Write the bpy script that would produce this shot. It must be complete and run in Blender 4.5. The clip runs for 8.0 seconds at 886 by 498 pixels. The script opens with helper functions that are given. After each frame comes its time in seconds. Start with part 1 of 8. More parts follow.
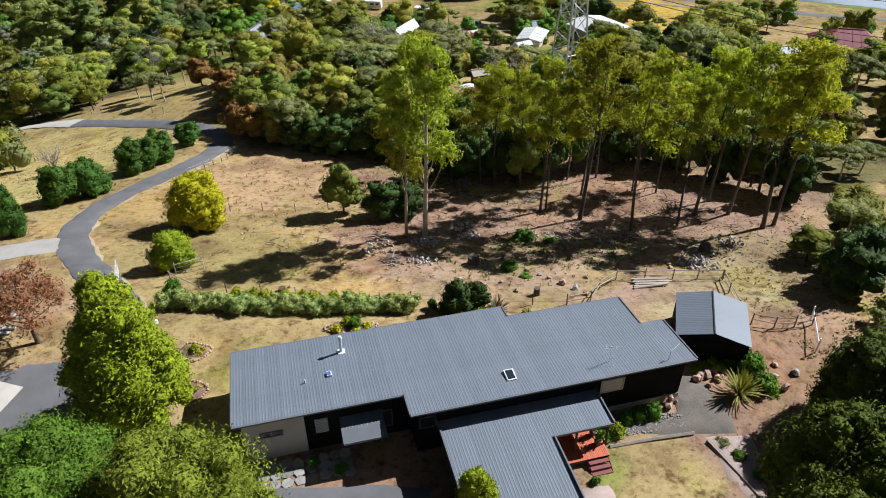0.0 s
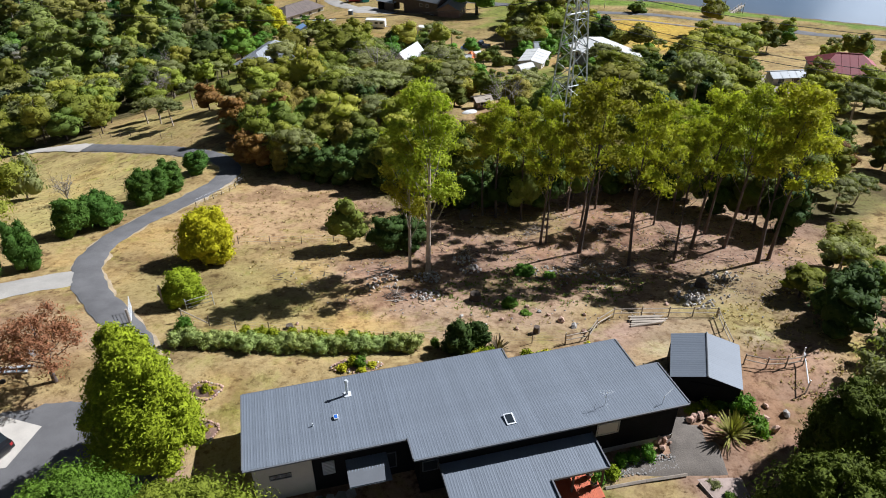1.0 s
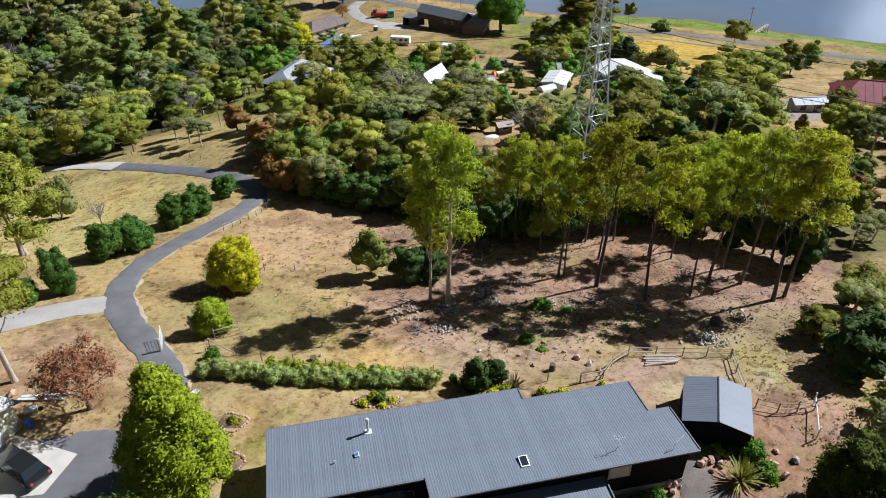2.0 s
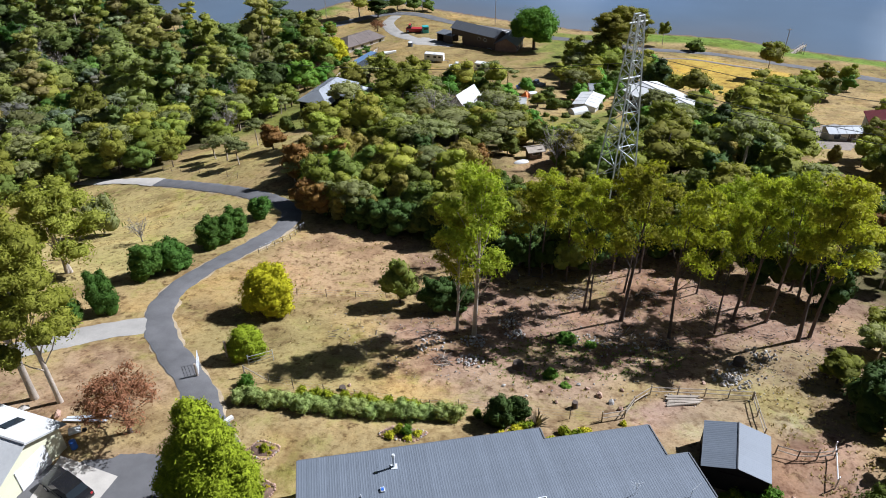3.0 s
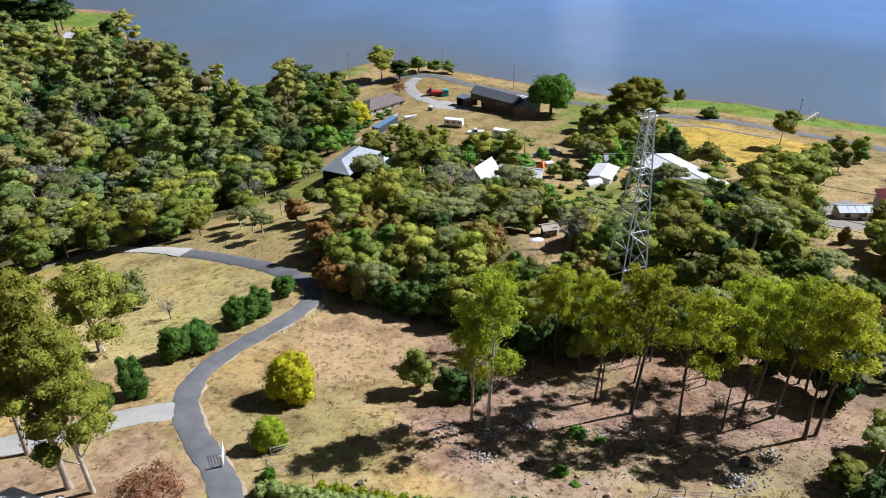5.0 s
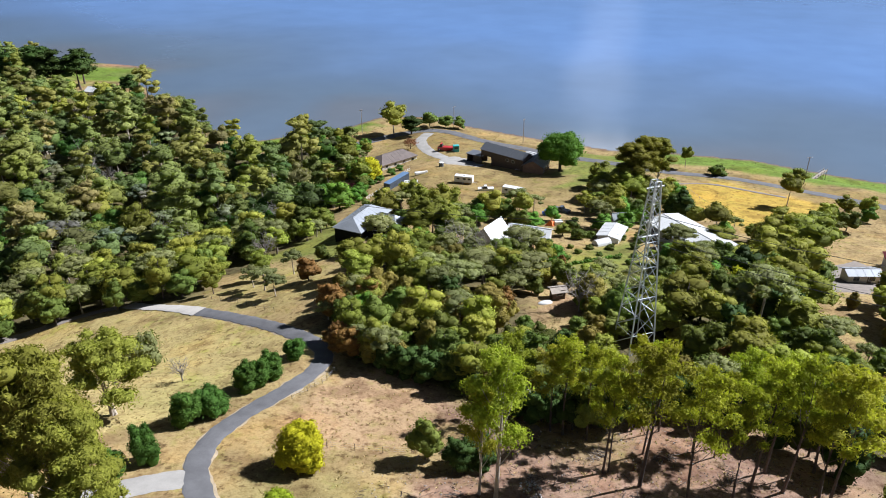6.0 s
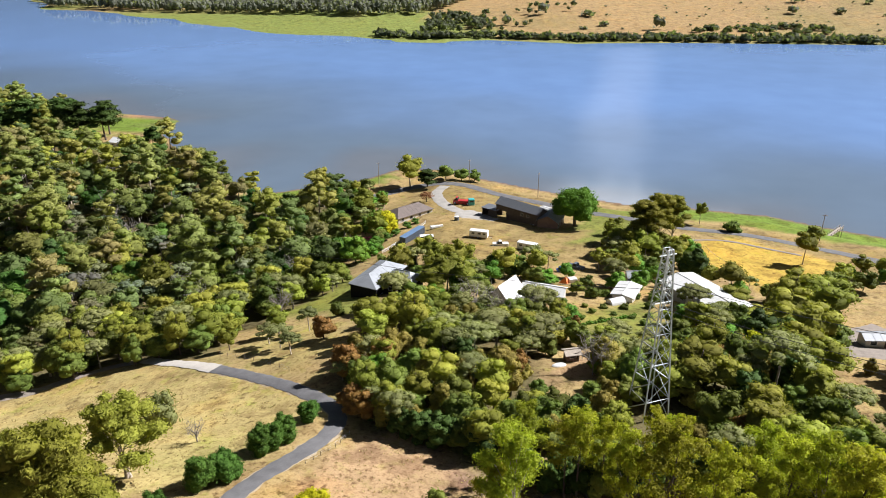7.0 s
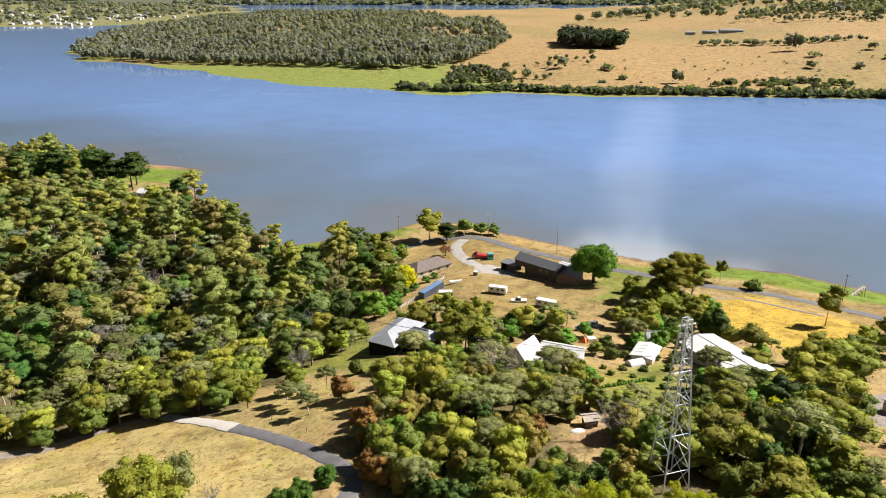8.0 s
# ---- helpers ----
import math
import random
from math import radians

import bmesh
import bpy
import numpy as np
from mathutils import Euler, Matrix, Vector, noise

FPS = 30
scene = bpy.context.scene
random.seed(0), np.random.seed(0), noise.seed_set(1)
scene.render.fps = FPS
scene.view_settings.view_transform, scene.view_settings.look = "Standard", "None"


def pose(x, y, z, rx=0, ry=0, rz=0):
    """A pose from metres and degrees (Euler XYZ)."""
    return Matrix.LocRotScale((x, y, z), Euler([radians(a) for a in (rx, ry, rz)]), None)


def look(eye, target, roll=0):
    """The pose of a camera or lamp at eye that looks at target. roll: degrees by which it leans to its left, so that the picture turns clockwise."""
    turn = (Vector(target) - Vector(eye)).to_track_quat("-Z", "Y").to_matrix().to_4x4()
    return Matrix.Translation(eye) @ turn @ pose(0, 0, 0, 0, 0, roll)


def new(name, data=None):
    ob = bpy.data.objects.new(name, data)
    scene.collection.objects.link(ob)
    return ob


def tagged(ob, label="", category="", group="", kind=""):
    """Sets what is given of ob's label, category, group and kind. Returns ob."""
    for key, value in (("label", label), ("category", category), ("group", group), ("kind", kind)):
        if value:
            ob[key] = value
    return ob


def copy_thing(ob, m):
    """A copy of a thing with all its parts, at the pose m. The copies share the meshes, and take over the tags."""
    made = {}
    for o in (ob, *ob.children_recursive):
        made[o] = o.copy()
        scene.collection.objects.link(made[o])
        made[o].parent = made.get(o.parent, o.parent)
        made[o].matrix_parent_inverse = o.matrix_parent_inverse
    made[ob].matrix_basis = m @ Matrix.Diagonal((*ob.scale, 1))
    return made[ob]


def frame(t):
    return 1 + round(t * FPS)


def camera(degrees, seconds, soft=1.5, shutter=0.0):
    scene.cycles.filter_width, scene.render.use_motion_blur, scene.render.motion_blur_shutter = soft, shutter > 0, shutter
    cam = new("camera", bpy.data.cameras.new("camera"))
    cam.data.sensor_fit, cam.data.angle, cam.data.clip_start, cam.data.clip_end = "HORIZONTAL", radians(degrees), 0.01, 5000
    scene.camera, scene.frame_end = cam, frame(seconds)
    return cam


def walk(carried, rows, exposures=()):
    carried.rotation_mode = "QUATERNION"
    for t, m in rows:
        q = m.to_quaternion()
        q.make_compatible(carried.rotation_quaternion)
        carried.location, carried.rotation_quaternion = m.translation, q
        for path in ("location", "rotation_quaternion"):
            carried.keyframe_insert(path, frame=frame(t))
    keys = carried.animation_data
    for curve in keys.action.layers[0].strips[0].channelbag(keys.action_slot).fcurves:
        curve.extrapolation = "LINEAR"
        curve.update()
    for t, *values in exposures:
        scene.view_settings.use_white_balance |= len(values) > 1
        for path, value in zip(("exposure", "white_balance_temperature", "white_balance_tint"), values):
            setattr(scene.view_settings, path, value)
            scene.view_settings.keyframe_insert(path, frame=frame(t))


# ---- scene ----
cam = camera(63.2, 8.0, soft=1.0)
METRES, EYE, TILT, LEAN, TURN = 27.0, 84.0, -36.1, 0.0, 0.0
ROWS = [
    (0.0, 0.0, 0.0, 0.0, -0.0, 0.0, 0.0),
    (0.5, 0.0005, -0.037, 0.051, 0.02, 0.29, 0.02),
    (1.0, 0.001, -0.0742, 0.1021, 0.23, 0.57, -0.13),
    (1.5, -0.0002, -0.1105, 0.153, 0.77, 0.83, -0.5),
    (3.0, 0.0, -0.2209, 0.3038, 4.03, 1.5, -2.69),
    (3.5, 0.0012, -0.2586, 0.3537, 4.53, 1.73, -3.03),
    (4.0, 0.001, -0.2966, 0.4039, 4.79, 1.99, -3.22),
    (4.5, 0.001, -0.333, 0.4575, 5.07, 3.2, -3.42),
    (6.0, 0.0033, -0.4428, 0.61, 6.07, 8.48, -4.15),
    (6.5, 0.0061, -0.4791, 0.6605, 6.65, 10.23, -4.55),
    (7.0, 0.0054, -0.5167, 0.7102, 7.14, 11.98, -4.92),
    (7.5, 0.0071, -0.5527, 0.7598, 7.67, 13.74, -5.29),
    (8.0, 0.0058, -0.5892, 0.8077, 8.46, 15.56, -5.88),
]
walk(cam, [(t, pose(0, 0, EYE, TILT, LEAN, TURN) @ pose(METRES * x, METRES * y, METRES * z, 90 + pitch, roll, yaw)) for t, x, y, z, yaw, pitch, roll in ROWS],
     exposures=((0.0, 0.76, 5600, 10), (4.0, 0.77, 5350, 12), (6.0, 0.92, 5450, 12), (8.0, 1.12, 6250, 12)))

# ---- world, sun, sky ----
SUN_TURN, SUN_RISE = 62.0, 41.0          # degrees clockwise from +Y, degrees up
world = bpy.data.worlds.new("sky")
scene.world = world
world.use_nodes = True
wn = world.node_tree.nodes
sky = wn.new("ShaderNodeTexSky")
sky.sky_type, sky.sun_disc = "NISHITA", False
sky.sun_elevation, sky.sun_rotation = radians(SUN_RISE), radians(SUN_TURN)
sky.altitude, sky.air_density, sky.dust_density, sky.ozone_density = 50, 1.0, 1.6, 1.6
wl = world.node_tree.links
# thin scattered cloud over the whole sky
wtc, wsep, wup, wdx, wdy, wco = wn.new("ShaderNodeTexCoord"), wn.new("ShaderNodeSeparateXYZ"), wn.new("ShaderNodeMath"), wn.new("ShaderNodeMath"), wn.new("ShaderNodeMath"), wn.new("ShaderNodeCombineXYZ")
wl.new(wtc.outputs["Generated"], wsep.inputs[0])
wup.operation, wdx.operation, wdy.operation = "MAXIMUM", "DIVIDE", "DIVIDE"
wup.inputs[1].default_value = 0.06
wl.new(wsep.outputs[2], wup.inputs[0])
for node, axis in ((wdx, 0), (wdy, 1)):
    wl.new(wsep.outputs[axis], node.inputs[0])
    wl.new(wup.outputs[0], node.inputs[1])
    wl.new(node.outputs[0], wco.inputs[axis])
wno, wra, wmx = wn.new("ShaderNodeTexNoise"), wn.new("ShaderNodeMapRange"), wn.new("ShaderNodeMix")
wno.inputs["Scale"].default_value, wno.inputs["Detail"].default_value, wno.inputs["Roughness"].default_value = 0.55, 5.0, 0.55
wl.new(wco.outputs[0], wno.inputs["Vector"])
wra.inputs[1].default_value, wra.inputs[2].default_value, wra.inputs[4].default_value = 0.55, 0.8, 0.35
wl.new(wno.outputs["Fac"], wra.inputs[0])
wmx.data_type = "RGBA"
wmx.inputs[7].default_value = (14, 14.4, 15.2, 1)
wl.new(wra.outputs[0], wmx.inputs[0])
wl.new(sky.outputs[0], wmx.inputs[6])
# unseen sunlit cumulus, last three added freely: compass degrees, degrees up, half-width, half-height, thickness
# the first four mirror in the river; the thin second paints ripple glitter
puff_last = wmx.outputs[2]
for az, el, half_w, half_h, thick in ((6.2, 21.4, 6.4, 4.4, 0.95), (5.0, 14.0, 3.4, 8.0, 0.14), (32.0, 15.6, 6.5, 4.6, 0.85), (13.5, 20.5, 3.0, 1.6, 0.45), (-60.0, 26.0, 14.0, 5.0, 0.6), (80.0, 24.0, 16.0, 5.0, 0.6), (170.0, 30.0, 20.0, 7.0, 0.6)):
    az, el = radians(az), radians(el)
    ahead = Vector((math.sin(az) * math.cos(el), math.cos(az) * math.cos(el), math.sin(el)))
    side = Vector((math.cos(az), -math.sin(az), 0))
    off, bend, span, join, edge_f, mix = wn.new("ShaderNodeVectorMath"), wn.new("ShaderNodeCombineXYZ"), wn.new("ShaderNodeVectorMath"), wn.new("ShaderNodeMath"), wn.new("ShaderNodeMapRange"), wn.new("ShaderNodeMix")
    off.operation, span.operation, join.operation = "SUBTRACT", "LENGTH", "MULTIPLY_ADD"
    off.inputs[1].default_value = ahead
    wl.new(wtc.outputs["Generated"], off.inputs[0])
    for i, (axis, half) in enumerate(((side, math.tan(radians(half_w))), (side.cross(ahead), math.tan(radians(half_h))), (ahead, 0.3))):
        dot = wn.new("ShaderNodeVectorMath")
        dot.operation = "DOT_PRODUCT"
        dot.inputs[1].default_value = axis / half
        wl.new(off.outputs[0], dot.inputs[0])
        wl.new(dot.outputs["Value"], bend.inputs[i])
    wl.new(bend.outputs[0], span.inputs[0])
    puff = wn.new("ShaderNodeTexNoise")
    puff.inputs["Scale"].default_value, puff.inputs["Detail"].default_value = 14.0, 4.0
    wl.new(wtc.outputs["Generated"], puff.inputs["Vector"])
    join.inputs[1].default_value = 0.9
    wl.new(puff.outputs["Fac"], join.inputs[0])
    wl.new(span.outputs["Value"], join.inputs[2])
    edge_f.interpolation_type = "SMOOTHSTEP"
    edge_f.inputs[1].default_value, edge_f.inputs[2].default_value, edge_f.inputs[3].default_value, edge_f.inputs[4].default_value = 0.75, 1.5, thick, 0.0
    wl.new(join.outputs[0], edge_f.inputs[0])
    mix.data_type = "RGBA"
    mix.inputs[7].default_value = (105, 103, 99, 1)
    wl.new(edge_f.outputs[0], mix.inputs[0])
    wl.new(puff_last, mix.inputs[6])
    puff_last = mix.outputs[2]
wl.new(puff_last, wn["Background"].inputs[0])
wn["Background"].inputs[1].default_value = 0.0128
sun = new("sun", bpy.data.lights.new("sun", "SUN"))
sun.data.energy, sun.data.angle, sun.data.color = 5.4, radians(0.53), (1.0, 0.95, 0.87)
sun_way = Vector((math.sin(radians(SUN_TURN)) * math.cos(radians(SUN_RISE)), math.cos(radians(SUN_TURN)) * math.cos(radians(SUN_RISE)), math.sin(radians(SUN_RISE))))
sun.matrix_world = look(sun_way * 300, (0, 0, 0))


# ---- materials ----
def material(name, colour, rough=0.8, metal=0.0, scale=3.0, amount=0.25, fine=40.0, bump=0.0, bump_scale=None, per_object=0.0, per_island=0.0, hue=0.0, translucent=0.0, gloss=0.5, coat=0.0, depth=0.05):
    """A surface with blotches at `scale` and grain at `fine` (per metre), that varies from object to object and island to island."""
    m = bpy.data.materials.new(name)
    m.use_nodes = True
    n, k = m.node_tree.nodes, m.node_tree.links
    b = n["Principled BSDF"]
    b.inputs["Roughness"].default_value, b.inputs["Metallic"].default_value = rough, metal
    b.inputs["Coat Weight"].default_value, b.inputs["Specular IOR Level"].default_value = coat, gloss
    tc = n.new("ShaderNodeTexCoord")

    def noise_at(s, detail=4.0):
        t = n.new("ShaderNodeTexNoise")
        t.inputs["Scale"].default_value, t.inputs["Detail"].default_value, t.inputs["Roughness"].default_value = s, detail, 0.6
        k.new(tc.outputs["Object"], t.inputs["Vector"])
        return t.outputs["Fac"]

    def mapped(value, low, high, a=0.25, z=0.75):
        r = n.new("ShaderNodeMapRange")
        r.inputs[1].default_value, r.inputs[2].default_value, r.inputs[3].default_value, r.inputs[4].default_value = a, z, low, high
        k.new(value, r.inputs[0])
        return r.outputs[0]

    def times(a, c):
        r = n.new("ShaderNodeMath")
        r.operation = "MULTIPLY"
        k.new(a, r.inputs[0])
        k.new(c, r.inputs[1])
        return r.outputs[0]

    level = times(mapped(noise_at(scale), 1 - amount, 1 + amount), mapped(noise_at(fine, 2.0), 1 - amount * 0.6, 1 + amount * 0.6))
    hsv = n.new("ShaderNodeHueSaturation")
    hsv.inputs["Color"].default_value = (*colour, 1)
    if per_object:
        oi = n.new("ShaderNodeObjectInfo")
        level = times(level, mapped(oi.outputs["Random"], 1 - per_object, 1 + per_object, 0, 1))
        if hue:
            ml = n.new("ShaderNodeMath")
            ml.operation = "MULTIPLY"
            ml.inputs[1].default_value = 7.31
            k.new(oi.outputs["Random"], ml.inputs[0])
            fr = n.new("ShaderNodeMath")
            fr.operation = "FRACT"
            k.new(ml.outputs[0], fr.inputs[0])
            k.new(mapped(fr.outputs[0], 0.5 - 0.35 * hue, 0.5 + hue, 0, 1), hsv.inputs["Hue"])
    if per_island:
        ge = n.new("ShaderNodeNewGeometry")
        level = times(level, mapped(ge.outputs["Random Per Island"], 1 - per_island, 1 + per_island, 0, 1))
    k.new(level, hsv.inputs["Value"])
    k.new(hsv.outputs[0], b.inputs["Base Color"])
    if bump:
        bp = n.new("ShaderNodeBump")
        bp.inputs["Strength"].default_value, bp.inputs["Distance"].default_value = bump, depth
        k.new(noise_at(bump_scale or fine), bp.inputs["Height"])
        k.new(bp.outputs[0], b.inputs["Normal"])
    if translucent:
        tr, mx = n.new("ShaderNodeBsdfTranslucent"), n.new("ShaderNodeMixShader")
        warm = n.new("ShaderNodeMix")
        warm.data_type, warm.blend_type = "RGBA", "MULTIPLY"
        warm.inputs[0].default_value = 1.0
        warm.inputs[7].default_value = (1.4, 1.6, 0.5, 1)
        k.new(hsv.outputs[0], warm.inputs[6])
        k.new(warm.outputs[2], tr.inputs[0])
        mx.inputs[0].default_value = translucent
        k.new(b.outputs[0], mx.inputs[1])
        k.new(tr.outputs[0], mx.inputs[2])
        k.new(mx.outputs[0], n["Material Output"].inputs[0])
    return m


def leaves(name, colour, hue=0.02, per_object=0.25, translucent=0.2, grain=5.0, relief=0.7):
    return material(name, colour, rough=0.65, scale=0.7, amount=0.22, fine=grain * 2, bump=relief, bump_scale=grain, depth=0.12, per_object=per_object, per_island=0.2, hue=hue, translucent=translucent, gloss=0.08)


M_GUM = leaves("gum_leaves", (0.325, 0.308, 0.028), per_object=0.3, hue=0.03, translucent=0.4)
M_GUM_OLIVE = leaves("olive_leaves", (0.232, 0.225, 0.034), hue=0.03, per_object=0.35, translucent=0.3)
M_WATTLE = leaves("wattle_leaves", (0.124, 0.142, 0.027), hue=0.03, per_object=0.45, translucent=0.28)
M_GREY = leaves("grey_green_leaves", (0.2, 0.2, 0.075), hue=0.015, translucent=0.32)
M_GREEN = leaves("fresh_leaves", (0.1, 0.18, 0.02), hue=0.02)
M_DARK = leaves("dark_leaves", (0.045, 0.07, 0.014), hue=0.02, translucent=0.06)
M_CAMELLIA = leaves("glossy_leaves", (0.065, 0.12, 0.018), hue=0.01, per_object=0.12, grain=7.0)
M_YELLOW = leaves("yellow_green_leaves", (0.42, 0.4, 0.008), per_object=0.1, translucent=0.15, grain=7.0)
M_LIME = leaves("lime_leaves", (0.235, 0.26, 0.01), per_object=0.1, translucent=0.08, grain=8.0)
M_LIMEBUSH = leaves("lime_bush_leaves", (0.21, 0.265, 0.01), per_object=0.1, translucent=0.08, grain=7.0)
M_SUNTOP = leaves("dense_wattle_leaves", (0.08, 0.09, 0.008), per_object=0.1, translucent=0.02, grain=8.0)
M_FRONT = leaves("leafy_green", (0.12, 0.175, 0.018), per_object=0.1, grain=8.0)
M_LEFT = leaves("olive_brown_leaves", (0.195, 0.18, 0.026), per_object=0.1, translucent=0.3, grain=6.0)
M_FRONT_OLIVE = leaves("olive_front_leaves", (0.165, 0.185, 0.019), per_object=0.1, translucent=0.2, grain=7.0)
M_BLOOM = leaves("yellow_blooms", (0.45, 0.38, 0.02), per_object=0.1)
M_RUST = leaves("rusty_leaves", (0.19, 0.1, 0.03), hue=0.01)
M_TAWNY = leaves("tawny_olive_leaves", (0.215, 0.17, 0.04), hue=0.012, per_object=0.3, translucent=0.28)
M_PLUM = leaves("bronze_red_leaves", (0.235, 0.11, 0.055), hue=0.01, per_object=0.1)
M_BARE = material("bare_twigs", (0.22, 0.19, 0.16), scale=1.0, fine=20, per_object=0.15)
M_HEDGE = leaves("hedge_leaves", (0.27, 0.3, 0.09), per_object=0.1, grain=8.0)
M_FLAX = leaves("strap_leaves", (0.24, 0.2, 0.06), per_object=0.1)
M_BARK = material("bark", (0.085, 0.06, 0.048), scale=1.2, amount=0.35, fine=14, bump=0.5, per_object=0.25)
M_BARK_PALE = material("pale_bark", (0.36, 0.3, 0.24), scale=1.0, amount=0.35, fine=9, bump=0.3, per_object=0.15)
M_ASPHALT = material("asphalt", (0.105, 0.1, 0.1), rough=0.9, scale=0.35, amount=0.3, fine=30, bump=0.2)
M_CONCRETE = material("concrete", (0.42, 0.38, 0.33), rough=0.9, scale=0.7, amount=0.14, fine=25)
M_GRAVEL = material("gravel", (0.2, 0.165, 0.135), rough=0.95, scale=0.8, amount=0.25, fine=14, bump=0.4)
M_PALE_GRAVEL = material("pale_gravel", (0.28, 0.258, 0.228), rough=0.95, scale=0.4, amount=0.18, fine=8, bump=0.3)
M_PATH = material("pink_gravel", (0.33, 0.25, 0.21), rough=0.95, scale=0.9, amount=0.2, fine=18, bump=0.3)
M_ROOF = material("slate_grey_steel", (0.13, 0.145, 0.17), rough=0.55, gloss=0.3, scale=0.5, amount=0.07, fine=6, per_object=0.05)
M_TRIM = material("dark_grey_trim", (0.11, 0.115, 0.125), rough=0.45, scale=1, amount=0.08, fine=10)
M_WALL_DARK = material("charcoal_cladding", (0.012, 0.012, 0.013), rough=0.8, gloss=0.08, scale=1.5, amount=0.2, fine=12)
M_YARD = material("brown_gravel", (0.12, 0.1, 0.082), rough=0.95, scale=0.9, amount=0.25, fine=9, bump=0.6)
M_RENDER = material("beige_render", (0.5, 0.46, 0.4), rough=0.9, scale=0.8, amount=0.1, fine=22, bump=0.15)
M_GLASS = material("window_glass", (0.02, 0.025, 0.03), rough=0.04, scale=1, amount=0.05, fine=4)
M_METAL = material("galvanised_steel", (0.62, 0.63, 0.64), rough=0.5, metal=0.3, scale=2, amount=0.12, fine=15)
M_TOWER = material("weathered_zinc", (0.72, 0.73, 0.73), rough=0.6, scale=1.5, amount=0.12, fine=9, per_object=0.12)
M_PAINT_WHITE = material("white_paint", (0.64, 0.63, 0.61), rough=0.4, scale=0.7, amount=0.06, fine=9)
M_IRON_WHITE = material("whitewashed_iron", (0.52, 0.51, 0.49), rough=0.5, scale=0.3, amount=0.1, fine=4)
M_IRON_GREY = material("weathered_iron", (0.25, 0.26, 0.275), rough=0.5, scale=0.4, amount=0.15, fine=5)
M_TILE_BROWN = material("brown_tiles", (0.13, 0.1, 0.085), rough=0.8, scale=0.6, amount=0.2, fine=7)
M_TILE_RED = material("dark_red_tiles", (0.22, 0.035, 0.04), rough=0.7, scale=0.6, amount=0.2, fine=7)
M_BOARD_BROWN = material("dark_brown_boards", (0.075, 0.055, 0.045), rough=0.75, scale=1.0, amount=0.2, fine=7)
M_BRICK = material("brown_brick", (0.2, 0.13, 0.1), rough=0.9, scale=0.8, amount=0.2, fine=9)
M_DECK = material("red_stained_timber", (0.42, 0.09, 0.03), rough=0.6, scale=1.5, amount=0.18, fine=14, per_object=0.12)
M_STEP = material("dark_red_timber", (0.16, 0.035, 0.028), rough=0.6, scale=1.5, amount=0.2, fine=14)
M_WOOD = material("grey_weathered_timber", (0.3, 0.25, 0.2), rough=0.9, scale=1.2, amount=0.3, fine=20, per_object=0.2)
M_WOOD_DARK = material("dark_timber", (0.09, 0.065, 0.05), rough=0.9, scale=1.2, amount=0.3, fine=20, per_object=0.2)
M_STONE = material("grey_stone", (0.3, 0.275, 0.25), rough=0.9, scale=1.5, amount=0.3, fine=12, bump=0.4, per_object=0.3, per_island=0.3)
M_STONE_RED = material("reddish_stone", (0.3, 0.19, 0.14), rough=0.9, scale=1.5, amount=0.3, fine=12, bump=0.4, per_object=0.2, per_island=0.3)
M_CRATE = material("pale_flagstone", (0.24, 0.22, 0.2), rough=0.85, scale=1.0, amount=0.25, fine=14, per_object=0.25)
M_MULCH = material("bark_mulch", (0.14, 0.085, 0.06), rough=1.0, scale=2.5, amount=0.35, fine=20, bump=0.5)
M_BLUE = material("blue_paint", (0.04, 0.12, 0.42), rough=0.35, scale=1, amount=0.08, fine=6)
M_RED = material("red_paint", (0.4, 0.03, 0.03), rough=0.35, scale=1, amount=0.1, fine=6)
M_TEAL = material("teal_paint", (0.05, 0.33, 0.34), rough=0.4, scale=1, amount=0.1, fine=6)
M_BLACK = material("black_paint", (0.015, 0.015, 0.017), rough=0.2, scale=1, amount=0.1, fine=6, coat=0.6)
M_RUBBER = material("rubber", (0.02, 0.02, 0.02), rough=0.9, scale=2, amount=0.2, fine=20)
M_ORANGE = material("orange_fabric", (0.7, 0.16, 0.02), rough=0.7, scale=1, amount=0.1, fine=6)
M_STEEL_DARK = material("dark_container_steel", (0.07, 0.085, 0.11), rough=0.5, scale=0.7, amount=0.15, fine=6)
M_STEEL_BLUE = material("blue_container_steel", (0.1, 0.16, 0.26), rough=0.5, scale=0.7, amount=0.15, fine=6)
M_CREAM = material("cream_cladding", (0.62, 0.6, 0.42), rough=0.6, scale=0.7, amount=0.08, fine=8)
# haze is mixed into this colour: paler, greyer leaves, translucent to soften shade
M_FARWOOD_HAZED = material("hazed_far_woods", (0.175, 0.178, 0.14), rough=0.9, scale=0.02, amount=0.2, fine=0.35, per_island=0.2, translucent=0.4, gloss=0.1)

# foliage of joined woods: each tree's own tint is kept on the mesh
M_WOODS = leaves("woodland_leaves", (1, 1, 1), per_object=0.0, hue=0.0, translucent=0.32, grain=3.0, relief=0.5)
tint_node = M_WOODS.node_tree.nodes.new("ShaderNodeAttribute")
tint_node.attribute_name = "tint"
M_WOODS.node_tree.links.new(tint_node.outputs["Color"], next(x for x in M_WOODS.node_tree.nodes if x.type == "HUE_SAT").inputs["Color"])

# estuary water: small ripples, silty shallows, reflected sky painted as blue further out
M_WATER = material("river_water", (1, 1, 1), rough=0.06, scale=0.004, amount=0.1, fine=0.03, bump=0.05, bump_scale=0.9)
M_WATER.node_tree.nodes["Principled BSDF"].inputs["IOR"].default_value = 1.33
silt_sky_node = M_WATER.node_tree.nodes.new("ShaderNodeAttribute")
silt_sky_node.attribute_name = "silt_sky"
